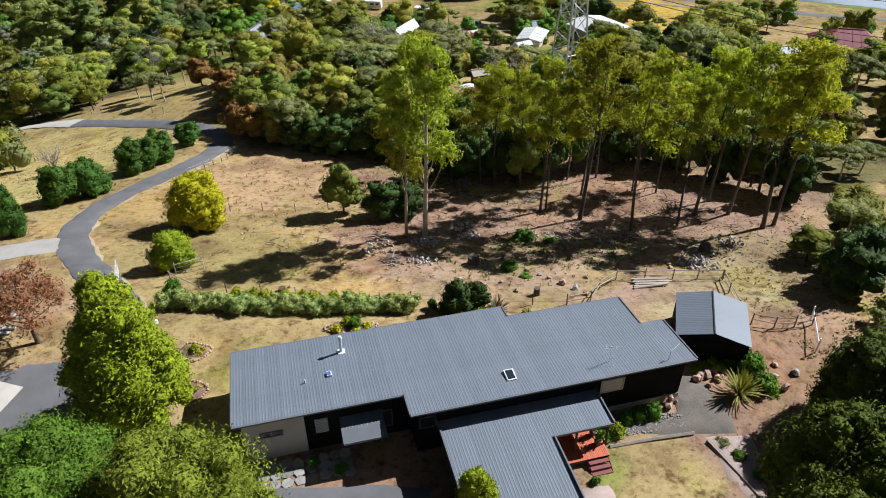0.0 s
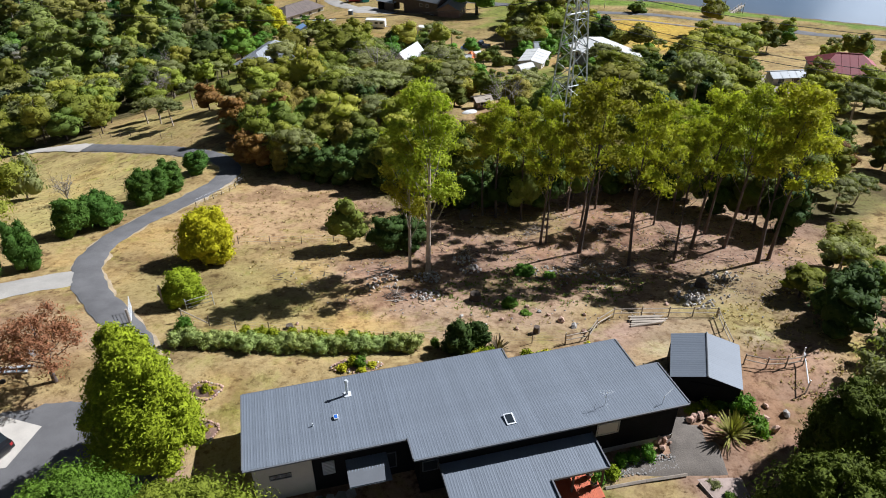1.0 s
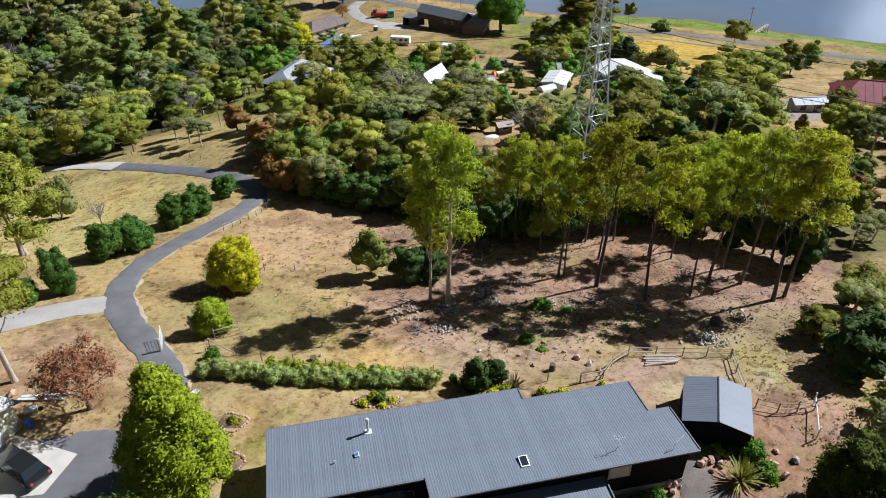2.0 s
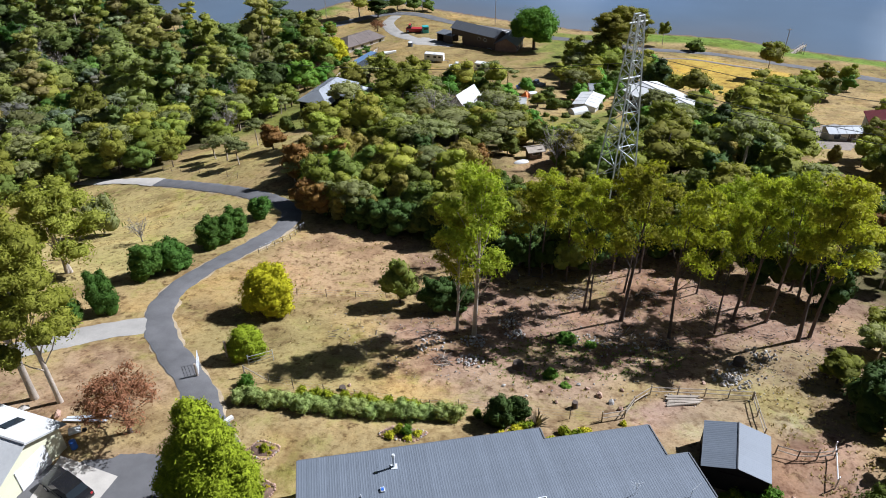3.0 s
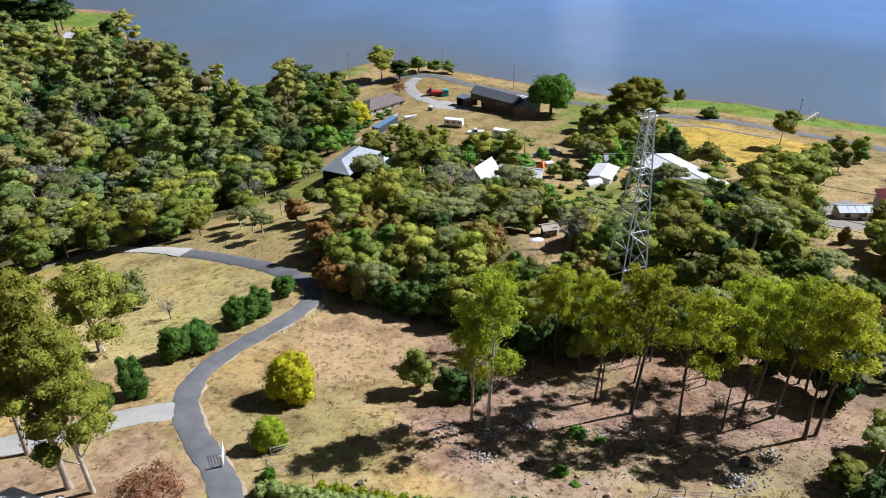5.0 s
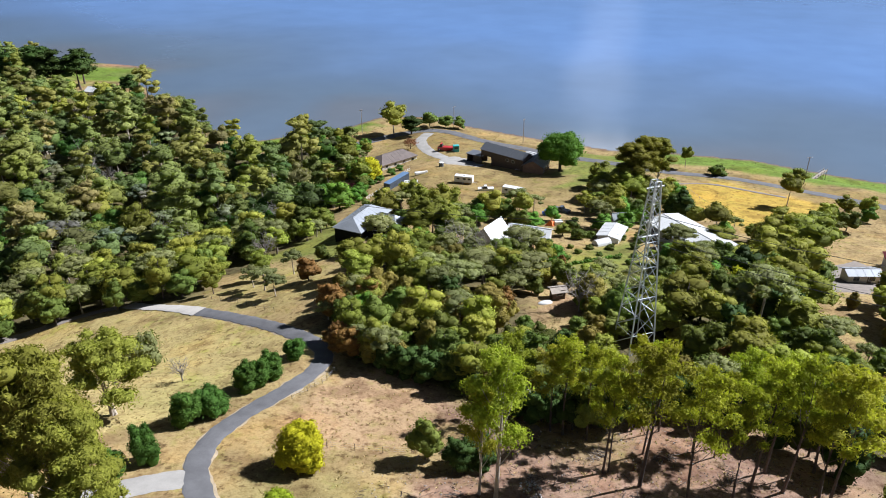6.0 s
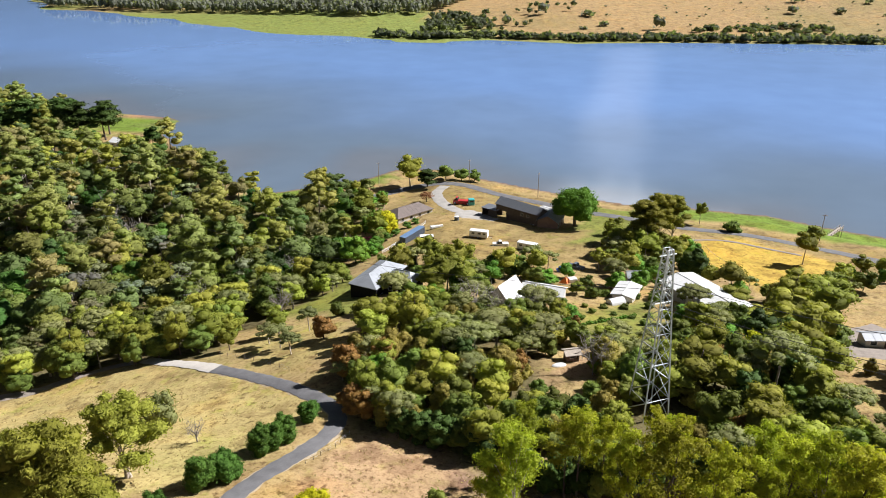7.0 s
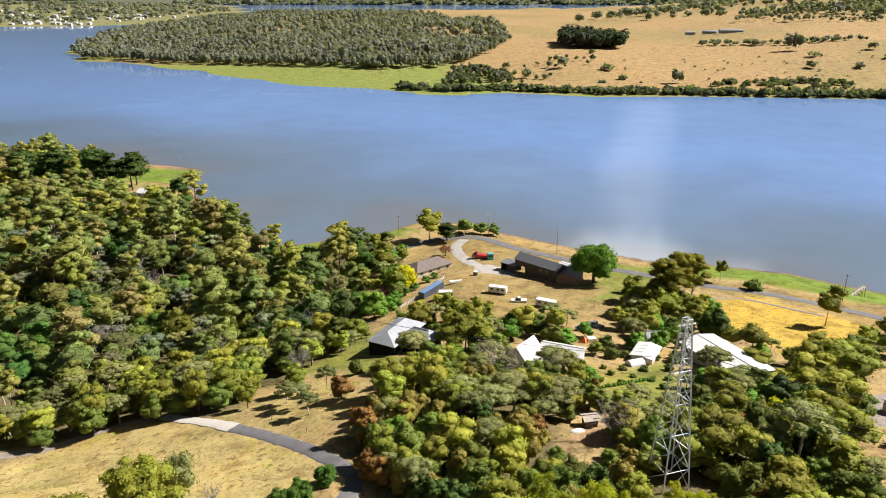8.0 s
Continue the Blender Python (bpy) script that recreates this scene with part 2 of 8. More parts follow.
M_WATER.node_tree.links.new(silt_sky_node.outputs["Color"], next(x for x in M_WATER.node_tree.nodes if x.type == "HUE_SAT").inputs["Color"])

# the ground: cover colour from the mesh, broken by tufts, bare spots, litter and fine grain
M_GROUND = material("ground_cover", (1, 1, 1), rough=0.95, scale=0.16, amount=0.22, fine=6.0, bump=0.9, bump_scale=1.6, gloss=0.1)
gn, gk = M_GROUND.node_tree.nodes, M_GROUND.node_tree.links
cover = gn.new("ShaderNodeAttribute")
cover.attribute_name = "cover"
ghsv = next(x for x in gn if x.type == "HUE_SAT")
gtc = next(x for x in gn if x.type == "TEX_COORD")
last = cover.outputs["Color"]
for g_scale, g_low, g_high, g_tint, g_most in ((0.9, 0.52, 0.66, (0.58, 0.52, 0.48, 1), 0.85), (1.7, 0.5, 0.64, (0.66, 0.6, 0.55, 1), 0.8), (0.22, 0.5, 0.66, (0.75, 0.7, 0.68, 1), 0.7), (2.6, 0.58, 0.66, (0.42, 0.37, 0.33, 1), 0.8), (0.35, 0.54, 0.7, (0.8, 0.98, 0.62, 1), 0.6), (4.5, 0.6, 0.7, (1.5, 1.48, 1.4, 1), 0.7), (0.06, 0.5, 0.68, (1.18, 1.05, 0.85, 1), 0.8), (0.11, 0.53, 0.6, (0.7, 0.66, 0.68, 1), 0.75), (0.45, 0.58, 0.64, (0.5, 0.45, 0.44, 1), 0.75), (0.17, 0.57, 0.66, (0.82, 1.0, 0.55, 1), 0.7)):
    gno, gra, gmx = gn.new("ShaderNodeTexNoise"), gn.new("ShaderNodeMapRange"), gn.new("ShaderNodeMix")
    gno.inputs["Scale"].default_value, gno.inputs["Detail"].default_value, gno.inputs["Roughness"].default_value = g_scale, 6.0, 0.68
    gk.new(gtc.outputs["Object"], gno.inputs["Vector"])
    gra.inputs[1].default_value, gra.inputs[2].default_value, gra.inputs[4].default_value = g_low, g_high, g_most
    gk.new(gno.outputs["Fac"], gra.inputs[0])
    gmx.data_type, gmx.blend_type = "RGBA", "MULTIPLY"
    gmx.inputs[7].default_value = g_tint
    gk.new(gra.outputs[0], gmx.inputs[0])
    gk.new(last, gmx.inputs[6])
    last = gmx.outputs[2]
gk.new(last, ghsv.inputs["Color"])


# ---- small builders ----
def mesh_of(name, verts, faces, mat, smooth=False):
    me = bpy.data.meshes.new(name)
    me.from_pydata([tuple(map(float, v)) for v in verts], [], [tuple(map(int, f)) for f in faces])
    me.materials.append(mat)
    if smooth:
        me.polygons.foreach_set("use_smooth", [True] * len(me.polygons))
    me.update()
    return me


def mesh_part(name, me, parent, label="", m=None):
    ob = new(name, me)
    ob.parent = parent
    if m is not None:
        ob.matrix_basis = m
    if label:
        tagged(ob, label)
    return ob


def part(name, bm, mat, parent, label="", m=None):
    """Links a bmesh as one mesh object under a thing or a part."""
    me = bpy.data.meshes.new(name)
    bm.to_mesh(me)
    bm.free()
    me.materials.append(mat)
    return mesh_part(name, me, parent, label, m)


def thing(name, m, label, category, group="", kind=""):
    ob = new(name)
    ob.matrix_basis = m
    ob.empty_display_size = 0.2
    return tagged(ob, label, category, group, kind)


def box(x0, y0, z0, x1, y1, z1, bevel=0.0, bm=None):
    bm = bm or bmesh.new()
    made = bmesh.ops.create_cube(bm, size=1, matrix=Matrix.Translation(((x0 + x1) / 2, (y0 + y1) / 2, (z0 + z1) / 2)) @ Matrix.Diagonal((x1 - x0, y1 - y0, z1 - z0, 1)))
    if bevel:
        edges = {e for v in made["verts"] for e in v.link_edges}
        bmesh.ops.bevel(bm, geom=list(edges), offset=bevel, segments=2, affect="EDGES", profile=0.6)
    return bm


def beam(a, b, w, bm=None, sides=4, taper=1.0):
    """A straight bar from a to b, w thick."""
    bm = bm or bmesh.new()
    a, b = Vector(a), Vector(b)
    d = b - a
    turn = d.to_track_quat("Z", "Y").to_matrix().to_4x4()
    bmesh.ops.create_cone(bm, cap_ends=True, segments=sides, radius1=w / 2, radius2=w / 2 * taper, depth=d.length, matrix=Matrix.Translation((a + b) / 2) @ turn)
    return bm


def slab(outline, z0, z1, bm=None):
    """A flat prism over an outline of x, y."""
    bm = bm or bmesh.new()
    low = [bm.verts.new((x, y, z0)) for x, y in outline]
    top = [bm.verts.new((x, y, z1)) for x, y in outline]
    bm.faces.new(top)
    bm.faces.new(low[::-1])
    for i in range(len(outline)):
        j = (i + 1) % len(outline)
        bm.faces.new((low[i], low[j], top[j], top[i]))
    bmesh.ops.recalc_face_normals(bm, faces=bm.faces)
    return bm


def rock_mesh(seed, mat, size=1.0):
    rng = random.Random(seed)
    bm = bmesh.new()
    bmesh.ops.create_icosphere(bm, subdivisions=1, radius=size / 2)
    for v in bm.verts:
        v.co *= rng.uniform(0.7, 1.2)
        v.co.z *= 0.65
    me = bpy.data.meshes.new("stone")
    bm.to_mesh(me)
    bm.free()
    me.materials.append(mat)
    return me

# ---- the lie of the land ----
PROFILE_Y = (-600, 0, 20, 30, 41, 48, 57, 64, 75, 95, 116, 156, 185, 215, 235, 255, 280, 300, 330, 5000)
PROFILE_Z = (62, 47.6, 46.9, 46.8, 46.8, 45.2, 43, 41.2, 39.3, 36, 34, 25, 18.5, 13.5, 11, 8, 5, 3, 2.5, 2.5)
SHORE_NEAR = [(-4900, 900), (-900, 520), (-415, 456), (-286, 430), (-226, 417), (-235, 401), (-206, 358), (-181, 345), (-158, 314), (-137, 295), (-127, 289), (-105, 303), (-86, 316), (-74, 334), (-55, 337), (-36, 327), (-11, 316), (7, 308), (33, 299), (58, 298), (91, 293), (109, 283), (121, 278), (300, 215), (4900, -400), (4900, -900), (-4900, -900)]
SHORE_FAR = [(-814, 1068), (-708, 1037), (-578, 975), (-397, 863), (-298, 814), (-243, 812), (-197, 791), (-138, 778), (-73, 796), (19, 785), (135, 800), (310, 807), (900, 860), (4900, 900), (4900, 4400), (175, 3950), (-327, 3484), (-1007, 3077), (-1310, 2650), (-1387, 2497), (-1233, 1906), (-1040, 1436), (-938, 1235)]
SHORE_TOWN = [(-4900, 1700), (-1653, 1915), (-1411, 2068), (-1319, 2374), (-1453, 3250), (-2114, 4500), (-4900, 4500)]


def inside_by(px, py, poly):
    """Metres inside (plus) or outside (minus) a closed outline."""
    px = np.asarray(px, float); py = np.asarray(py, float)
    best = np.full(px.shape, 1e12); odd = np.zeros(px.shape, bool)
    for (ax, ay), (bx, by) in zip(poly, poly[1:] + poly[:1]):
        dx, dy = bx - ax, by - ay
        s = np.clip(((px - ax) * dx + (py - ay) * dy) / (dx * dx + dy * dy), 0, 1)
        best = np.minimum(best, (px - ax - s * dx) ** 2 + (py - ay - s * dy) ** 2)
        if ay != by:
            odd ^= ((ay > py) != (by > py)) & (px < ax + (py - ay) * dx / dy)
    return np.where(odd, 1, -1) * np.sqrt(best)


def ease(v, a, b):
    v = np.clip((np.asarray(v, float) - a) / (b - a), 0, 1)
    return v * v * (3 - 2 * v)


def waves(x, y):
    return (np.sin(x * .13 + 1.3 * np.sin(y * .07)) * np.sin(y * .11 + 1.1 * np.sin(x * .05 + 2)))


def near_bank(x, y):
    x = np.asarray(x, float); y = np.asarray(y, float)
    h = np.interp(y, PROFILE_Y, PROFILE_Z)
    h = h - .22 * np.clip(-35 - x, 0, 70) * ease(y, 55, 105) * (1 - .75 * ease(y, 200, 330))
    h = h + .35 * waves(x, y) * ease(y, 95, 125)
    d1 = inside_by(x, y, SHORE_NEAR)
    return np.minimum(np.maximum(h, 1.2), np.where(d1 > 0, .25 + .09 * np.clip(d1,0,25) + .3 * np.clip(d1 - 12, 0, None), .12 * d1))


def height(x, y):
    x = np.asarray(x, float); y = np.asarray(y, float)
    near = near_bank(x, y)
    d2 = inside_by(x, y, SHORE_FAR)
    hills = 14 * ease(d2, 60, 400) + 34 * ease(x, -150, 900) * ease(d2, 90, 900) + 70 * ease(x + .3 * y, 700, 3200) * ease(d2, 500, 1800)
    hills = hills * (1 + .25 * waves(x * .06, y * .06)) + 5 * ease(d2, 60, 200) * (1 + waves(x * .14 + 2, y * .12))
    far = np.where(d2 > 0, .5 + .02 * np.clip(d2, 0, 50) + hills, .05 * d2)
    d3 = inside_by(x, y, SHORE_TOWN)
    town = np.where(d3 > 0, .5 + 45 * ease(d3, 0, 1600), .05 * d3)
    back = 45 * ease(y, 4500, 4900) - 8 + 3*waves(x*.02,y*.02)
    return np.maximum(np.maximum(np.maximum(near, far), np.maximum(town, back)), -8)


def ground_at(x, y):
    """The ground's height at one place; on this bank by the near rule alone."""
    if y > 600:
        return float(height(np.array([x]), np.array([y]))[0])
    return float(near_bank(np.array([x]), np.array([y]))[0])


# plain colours of the ground, each over an outline, one over another: colour, feather in metres, outline
STRAW, TAN, BROWN, LITTER = (0.31, 0.225, 0.1), (0.35, 0.235, 0.125), (0.27, 0.175, 0.12), (0.12, 0.1, 0.045)
GOLD, GREEN, LAWN, MARSH = (0.42, 0.29, 0.055), (0.17, 0.18, 0.04), (0.32, 0.238, 0.108), (0.14, 0.2, 0.03)
POINT = (0.25, 0.185, 0.075)
WOOD_WEST = [(-420, 430), (-296, 345), (-244, 342), (-190, 330), (-140, 288), (-118, 275), (-82, 280), (-72, 245), (-63, 202), (-52, 172), (-60, 154), (-67, 148), (-68, 134), (-70, 124), (-90, 122), (-103, 112), (-125, 90), (-240, 60), (-420, 60)]
WOOD_MID = [(-20, 84), (-28, 91), (-36, 103), (-37, 116), (-39, 130), (-33, 138), (-30, 150), (-12, 154), (-2, 156), (5, 150), (4, 128), (0, 118), (2, 108), (2, 96), (10, 86), (0, 80)]
WOOD_EAST = [(8, 98), (13, 112), (22, 122), (30, 146), (42, 158), (58, 176), (66, 172), (68, 158), (58, 146), (54, 128), (48, 110), (56, 98), (60, 80), (44, 72), (34, 78), (14, 84)]
COVERS = [
    (BROWN, 6, [(-420, 60), (-200, -60), (200, -60), (200, 40), (-100, 40)]),
    (LITTER, 4, WOOD_WEST), (LITTER, 3, WOOD_MID), (LITTER, 3, WOOD_EAST),
    ((0.38, 0.3, 0.12), 3, [(-105, 112), (-90, 122), (-66, 112), (-44, 101), (-34, 92), (-36, 84), (-46, 68), (-70, 60), (-130, 70)]),
    (TAN, 2, [(-29, 84), (-20, 87), (-10, 84), (-8, 76), (-13, 67), (-27, 65), (-31, 74)]),
    ((0.31, 0.22, 0.14), 5, [(-14, 54), (-8, 48), (12, 47.5), (28, 52), (30, 56), (0, 58)]),
    (BROWN, 5, [(-9, 62), (-4, 55), (20, 54), (40, 50), (42, 66), (34, 80), (4, 83), (-6, 76)]),
    ((0.34, 0.23, 0.165), 0.8, [(12.6, 41), (12.8, 46), (15, 49.3), (24.6, 49.6), (25, 41)]),
    (BROWN, 2, [(24, 46), (31, 50), (34, 40), (27, 30), (21, 33)]),
    (LAWN, 1.2, [(-25, 45), (-1, 44), (2, 39), (-12, 35), (-15, 28.5), (-17, 31), (-20, 34)]),
    (LAWN, 0.6, [(8.8, 29.3), (15.2, 30.6), (17, 27), (14, 22), (9, 22)]),
    ((0.3, 0.205, 0.12), 3, [(-50, 37), (-27, 38), (-30, 46), (-38, 51), (-50, 46)]),
    ((0.2, 0.21, 0.05), 0.6, [(8.9, 29.2), (10.2, 29.5), (10.9, 28.2), (10.2, 26.6), (9.2, 26.8)]),
    ((0.46, 0.38, 0.27), 0.9, [(16.6, 44.6), (18.6, 45.8), (19.6, 44.4), (18.2, 42.8), (16.9, 43.2)]),
    ((0.42, 0.33, 0.22), 1.6, [(24.6, 48.5), (28, 48), (28, 44), (25, 44)]),
    (GREEN, 4, [(-62, 150), (-64, 190), (-50, 182), (-42, 170), (-38, 148), (-45, 138)]),
    ((0.33, 0.26, 0.1), 4, [(-66, 122), (-40, 106), (-38, 136), (-54, 142), (-64, 136)]),
    (GREEN, 4, [(6, 136), (10, 152), (27, 168), (28, 140), (20, 122), (8, 124)]),
    (TAN, 3, [(2, 110), (6, 122), (14, 124), (10, 108)]),
    (POINT, 4, [(-58, 206), (-48, 232), (-42, 246), (6, 250), (20, 250), (18, 216), (4, 200), (-20, 194)]),
    (POINT, 5, [(-60, 262), (-66, 310), (-38, 318), (-4, 300), (24, 282), (16, 256), (-24, 256)]),
    (GREEN, 4, [(10, 226), (16, 280), (30, 288), (44, 262), (34, 230)]),
    (GOLD, 4, [(47, 206), (49, 236), (66, 246), (84, 228), (95, 214), (74, 190), (60, 184)]),
    (POINT, 2, [(40, 250), (66, 262), (96, 246), (130, 226), (240, 190), (240, 160), (110, 196), (70, 242)]),
    (STRAW, 4, [(56, 126), (60, 150), (76, 172), (110, 190), (200, 150), (200, 90), (100, 100), (62, 104)]),
    (MARSH, 3, [(34, 268), (40, 302), (60, 304), (126, 284), (300, 220), (300, 180), (130, 226), (100, 246), (70, 264), (52, 266)]),
    (MARSH, 4, [(-142, 300), (-120, 296), (-96, 318), (-76, 336), (-72, 318), (-90, 300), (-112, 282), (-132, 284)]),
    (MARSH, 6, [(-290, 436), (-214, 420), (-220, 380), (-250, 370), (-300, 390)]),
    ((0.3, 0.17, 0.11), 5, [(-300, 440), (-215, 424), (-214, 412), (-290, 424)]),
]
FAR_GOLD, FAR_MARSH = (0.33, 0.225, 0.105), (0.19, 0.22, 0.055)


def warp(x, y, s):
    return np.sin(x / s + 2.1 * np.sin(y / s * 0.7)) + np.sin(y / s * 1.3 + 1.7 * np.sin(x / s * 0.8 + 1))


def ground_sheet():
    def lines(start, end, bands, low, high):
        out = []
        for a, b, s in bands:
            out += list(np.arange(a, b, s))
        v, s, after = end, bands[-1][2], []
        while v < high:
            after.append(v)
            s *= 1.13
            v += min(s, 160)
        v, s, before = start, bands[0][2], []
        while v > low:
            s *= 1.22
            v -= min(s, 220)
            before.append(v)
        return np.array(before[::-1] + out + after + [high])

    xs = lines(-140, 140, [(-140, -52, 2.2), (-52, 45, 0.8), (45, 140, 2.2)], -4800, 4800)
    ys = lines(-30, 345, [(-30, 15, 3), (15, 95, 0.8), (95, 345, 2.2)], -800, 4900)
    gx, gy = np.meshgrid(xs, ys)
    x, y = gx.ravel(), gy.ravel()
    z = height(x, y)
    z = z + 0.03 * warp(x, y, 1.3) * (np.abs(x) < 140) * (y < 340)
    w, h = len(xs), len(ys)
    i = np.arange(w * h).reshape(h, w)
    faces = np.stack([i[:-1, :-1], i[:-1, 1:], i[1:, 1:], i[1:, :-1]], -1).reshape(-1, 4)
    me = mesh_of("ground", np.stack([x, y, z], 1), faces, M_GROUND, smooth=True)
    col = np.tile(np.array(STRAW), (len(x), 1))
    n1, n2 = warp(x, y, 5.0), warp(x + 40, y - 13, 1.9)
    for colour, feather, outline in COVERS:
        d = inside_by(x, y, outline) + 0.45 * feather * n1 + 0.3 * feather * n2
        f = ease(d, -feather, feather)[:, None]
        col = col * (1 - f) + np.array(colour) * f
    dn = inside_by(x, y, SHORE_NEAR)
    f = (1 - ease(dn, 0.5, 3.5))[:, None]
    col = col * (1 - f) + np.array((0.16, 0.11, 0.085)) * f
    d = inside_by(x, y, SHORE_FAR)
    t = ease(warp(x, y, 150) + 0.8 * warp(x, y, 47), -0.6, 1.6)[:, None]
    gold = np.array(FAR_GOLD) * (1 - t) + np.array((0.26, 0.2, 0.085)) * t
    marsh_wide = np.interp(x, [-800, -600, -420, -300, -180, -130, -60], [12, 40, 110, 150, 195, 150, 22]) + 6 * warp(x, y, 40)
    f = ease(d, marsh_wide, marsh_wide + 14)[:, None]
    far = np.array(FAR_MARSH) * (1 - f) + gold * f
    f = ((d > -60) & (y > 600))[:, None]
    col = np.where(f, far, col)
    f = ((inside_by(x, y, SHORE_TOWN) > -50) & (y > 1200))[:, None]
    col = np.where(f, np.array((0.2, 0.19, 0.09)), col)
    col = np.where((y > 4400)[:, None], np.array((0.12, 0.13, 0.09)), col)
    # sparse green among the straw
    f = (0.35 * ease(warp(x, y, 7.7), 0.7, 1.8) * (y < 120))[:, None]
    col = col * (1 - f) + np.array((0.17, 0.17, 0.05)) * f
    at = me.color_attributes.new("cover", "FLOAT_COLOR", "POINT")
    at.data.foreach_set("color", np.concatenate([col, np.ones((len(x), 1))], 1).astype(np.float32).ravel())
    return tagged(new("ground", me), "dry straw-coloured grass and bare earth sloping to a river", "ground", kind="structure")


ground_sheet()


def water_sheet():
    """The river's surface: silty along this bank, painted blue beyond for the sky's reflection."""
    xs = np.concatenate([np.linspace(-4850, -700, 24), np.arange(-680, 500, 20), np.linspace(520, 4850, 24)])
    ys = np.concatenate([np.linspace(-2600, 180, 8), np.arange(200, 900, 14), np.linspace(920, 7000, 40)])
    gx, gy = np.meshgrid(xs, ys)
    x, y = gx.ravel(), gy.ravel()
    i = np.arange(len(x)).reshape(gx.shape)
    me = mesh_of("water", np.stack([x, y, 0 * x], 1), np.stack([i[:-1, :-1], i[:-1, 1:], i[1:, 1:], i[1:, :-1]], -1).reshape(-1, 4), M_WATER, smooth=True)
    out = -inside_by(x, y, SHORE_NEAR) + 14 * warp(x, y, 37)
    f = (1 - ease(out, 10, 240))[:, None]
    col = np.array((0.137, 0.225, 0.42)) * (1 - f) + np.array((0.105, 0.138, 0.18)) * f
    f = (1 - ease(out, 0, 34))[:, None] * 0.5
    col = col * (1 - f) + np.array((0.13, 0.12, 0.115)) * f
    at = me.color_attributes.new("silt_sky", "FLOAT_COLOR", "POINT")
    at.data.foreach_set("color", np.concatenate([col, np.ones((len(x), 1))], 1).astype(np.float32).ravel())
    return tagged(new("water", me), "calm river, silty grey along the bank, painted sky-blue beyond", "river", kind="structure")


water_sheet()


def ribbon(name, line, width, mat, label, category, lift=0.06, widths=None):
    """A road laid on the ground along a smoothed line."""
    p = np.array(line, float)
    for _ in range(3):
        p = np.concatenate([p[:1], np.stack([0.75 * p[:-1] + 0.25 * p[1:], 0.25 * p[:-1] + 0.75 * p[1:]], 1).reshape(-1, 2), p[-1:]])
    cum = np.concatenate([[0], np.cumsum(np.linalg.norm(np.diff(p, axis=0), axis=1))])
    s = np.arange(0, cum[-1], 0.7)
    p = np.stack([np.interp(s, cum, p[:, 0]), np.interp(s, cum, p[:, 1])], 1)
    d = np.gradient(p, axis=0)
    d /= np.linalg.norm(d, axis=1)[:, None]
    side = np.stack([-d[:, 1], d[:, 0]], 1)
    across = np.linspace(-0.5, 0.5, 7)
    wob = 0.09 * np.sin(s * 0.9)[:, None] + 0.07 * np.sin(s * 2.3 + 1)[:, None] + 0.03 * np.sin(s * 3.7)[:, None]
    v = p[:, None] + side[:, None] * (across[None, :, None] * (width + wob[..., None] * 2))
    z = height(v[..., 0].ravel(), v[..., 1].ravel()).reshape(v.shape[:2]) + lift + 0.1
    z[:, (0, -1)] -= 0.1
    n, w = len(s), len(across)
    verts = np.concatenate([v, z[..., None]], -1).reshape(-1, 3)
    i = np.arange(n * w).reshape(n, w)
    faces = np.stack([i[:-1, :-1], i[1:, :-1], i[1:, 1:], i[:-1, 1:]], -1).reshape(-1, 4)[:, ::-1]
    return tagged(new(name, mesh_of(name, verts, faces, mat, smooth=True)), label, category, kind="structure")


def sheet(name, outline, mat, label, category, lift=0.05, step=0.8, edge=0.15):
    """A patch laid on the ground inside an outline."""
    o = np.array(outline)
    xs, ys = np.arange(o[:, 0].min(), o[:, 0].max() + step, step), np.arange(o[:, 1].min(), o[:, 1].max() + step, step)
    bm = slab(outline, 0, 1)
    bmesh.ops.delete(bm, geom=[f for f in bm.faces if f.calc_center_median().z < 0.99], context="FACES")
    for x in xs[1:-1]:
        bmesh.ops.bisect_plane(bm, geom=bm.verts[:] + bm.edges[:] + bm.faces[:], plane_co=(x, 0, 0), plane_no=(1, 0, 0))
    for y in ys[1:-1]:
        bmesh.ops.bisect_plane(bm, geom=bm.verts[:] + bm.edges[:] + bm.faces[:], plane_co=(0, y, 0), plane_no=(0, 1, 0))
    rim = {v for e in bm.edges if e.is_boundary for v in e.verts}
    for v in bm.verts:
        v.co.z = ground_at(v.co.x, v.co.y) + lift + 0.08 - (edge + 0.08 if v in rim else 0)
    for f in bm.faces:
        f.smooth = True
    return tagged(part(name, bm, mat, None), label, category, kind="structure")


DRIVE = [(-21.5, 37.5), (-24.0, 41.0), (-27.6, 46.7), (-32.0, 51.4), (-35.5, 55.8), (-37.9, 61.0), (-38.5, 65.4), (-37.6, 70.0), (-35.4, 75.0), (-32.4, 80.6), (-30.6, 86.0), (-30.6, 90.6), (-32.6, 94.0), (-37.2, 97.6), (-45.4, 103.9), (-55.9, 109.9), (-63.8, 113.6)]
M_VERGE = material("dusty_verge", (0.31, 0.24, 0.15), rough=0.95, scale=0.7, amount=0.3, fine=8, bump=0.5)
ribbon("drive_verge", DRIVE, 3.9, M_VERGE, "dusty trodden verge of the driveway", "verge", lift=-0.06)
ribbon("driveway", DRIVE, 3.0, M_ASPHALT, "winding grey asphalt driveway through dry grass", "driveway")
ribbon("concrete_crossing", [(-63.2, 113.3), (-72.7, 118.0), (-86, 124.6)], 3.3, M_CONCRETE, "pale concrete stretch of the driveway", "driveway", lift=0.09)
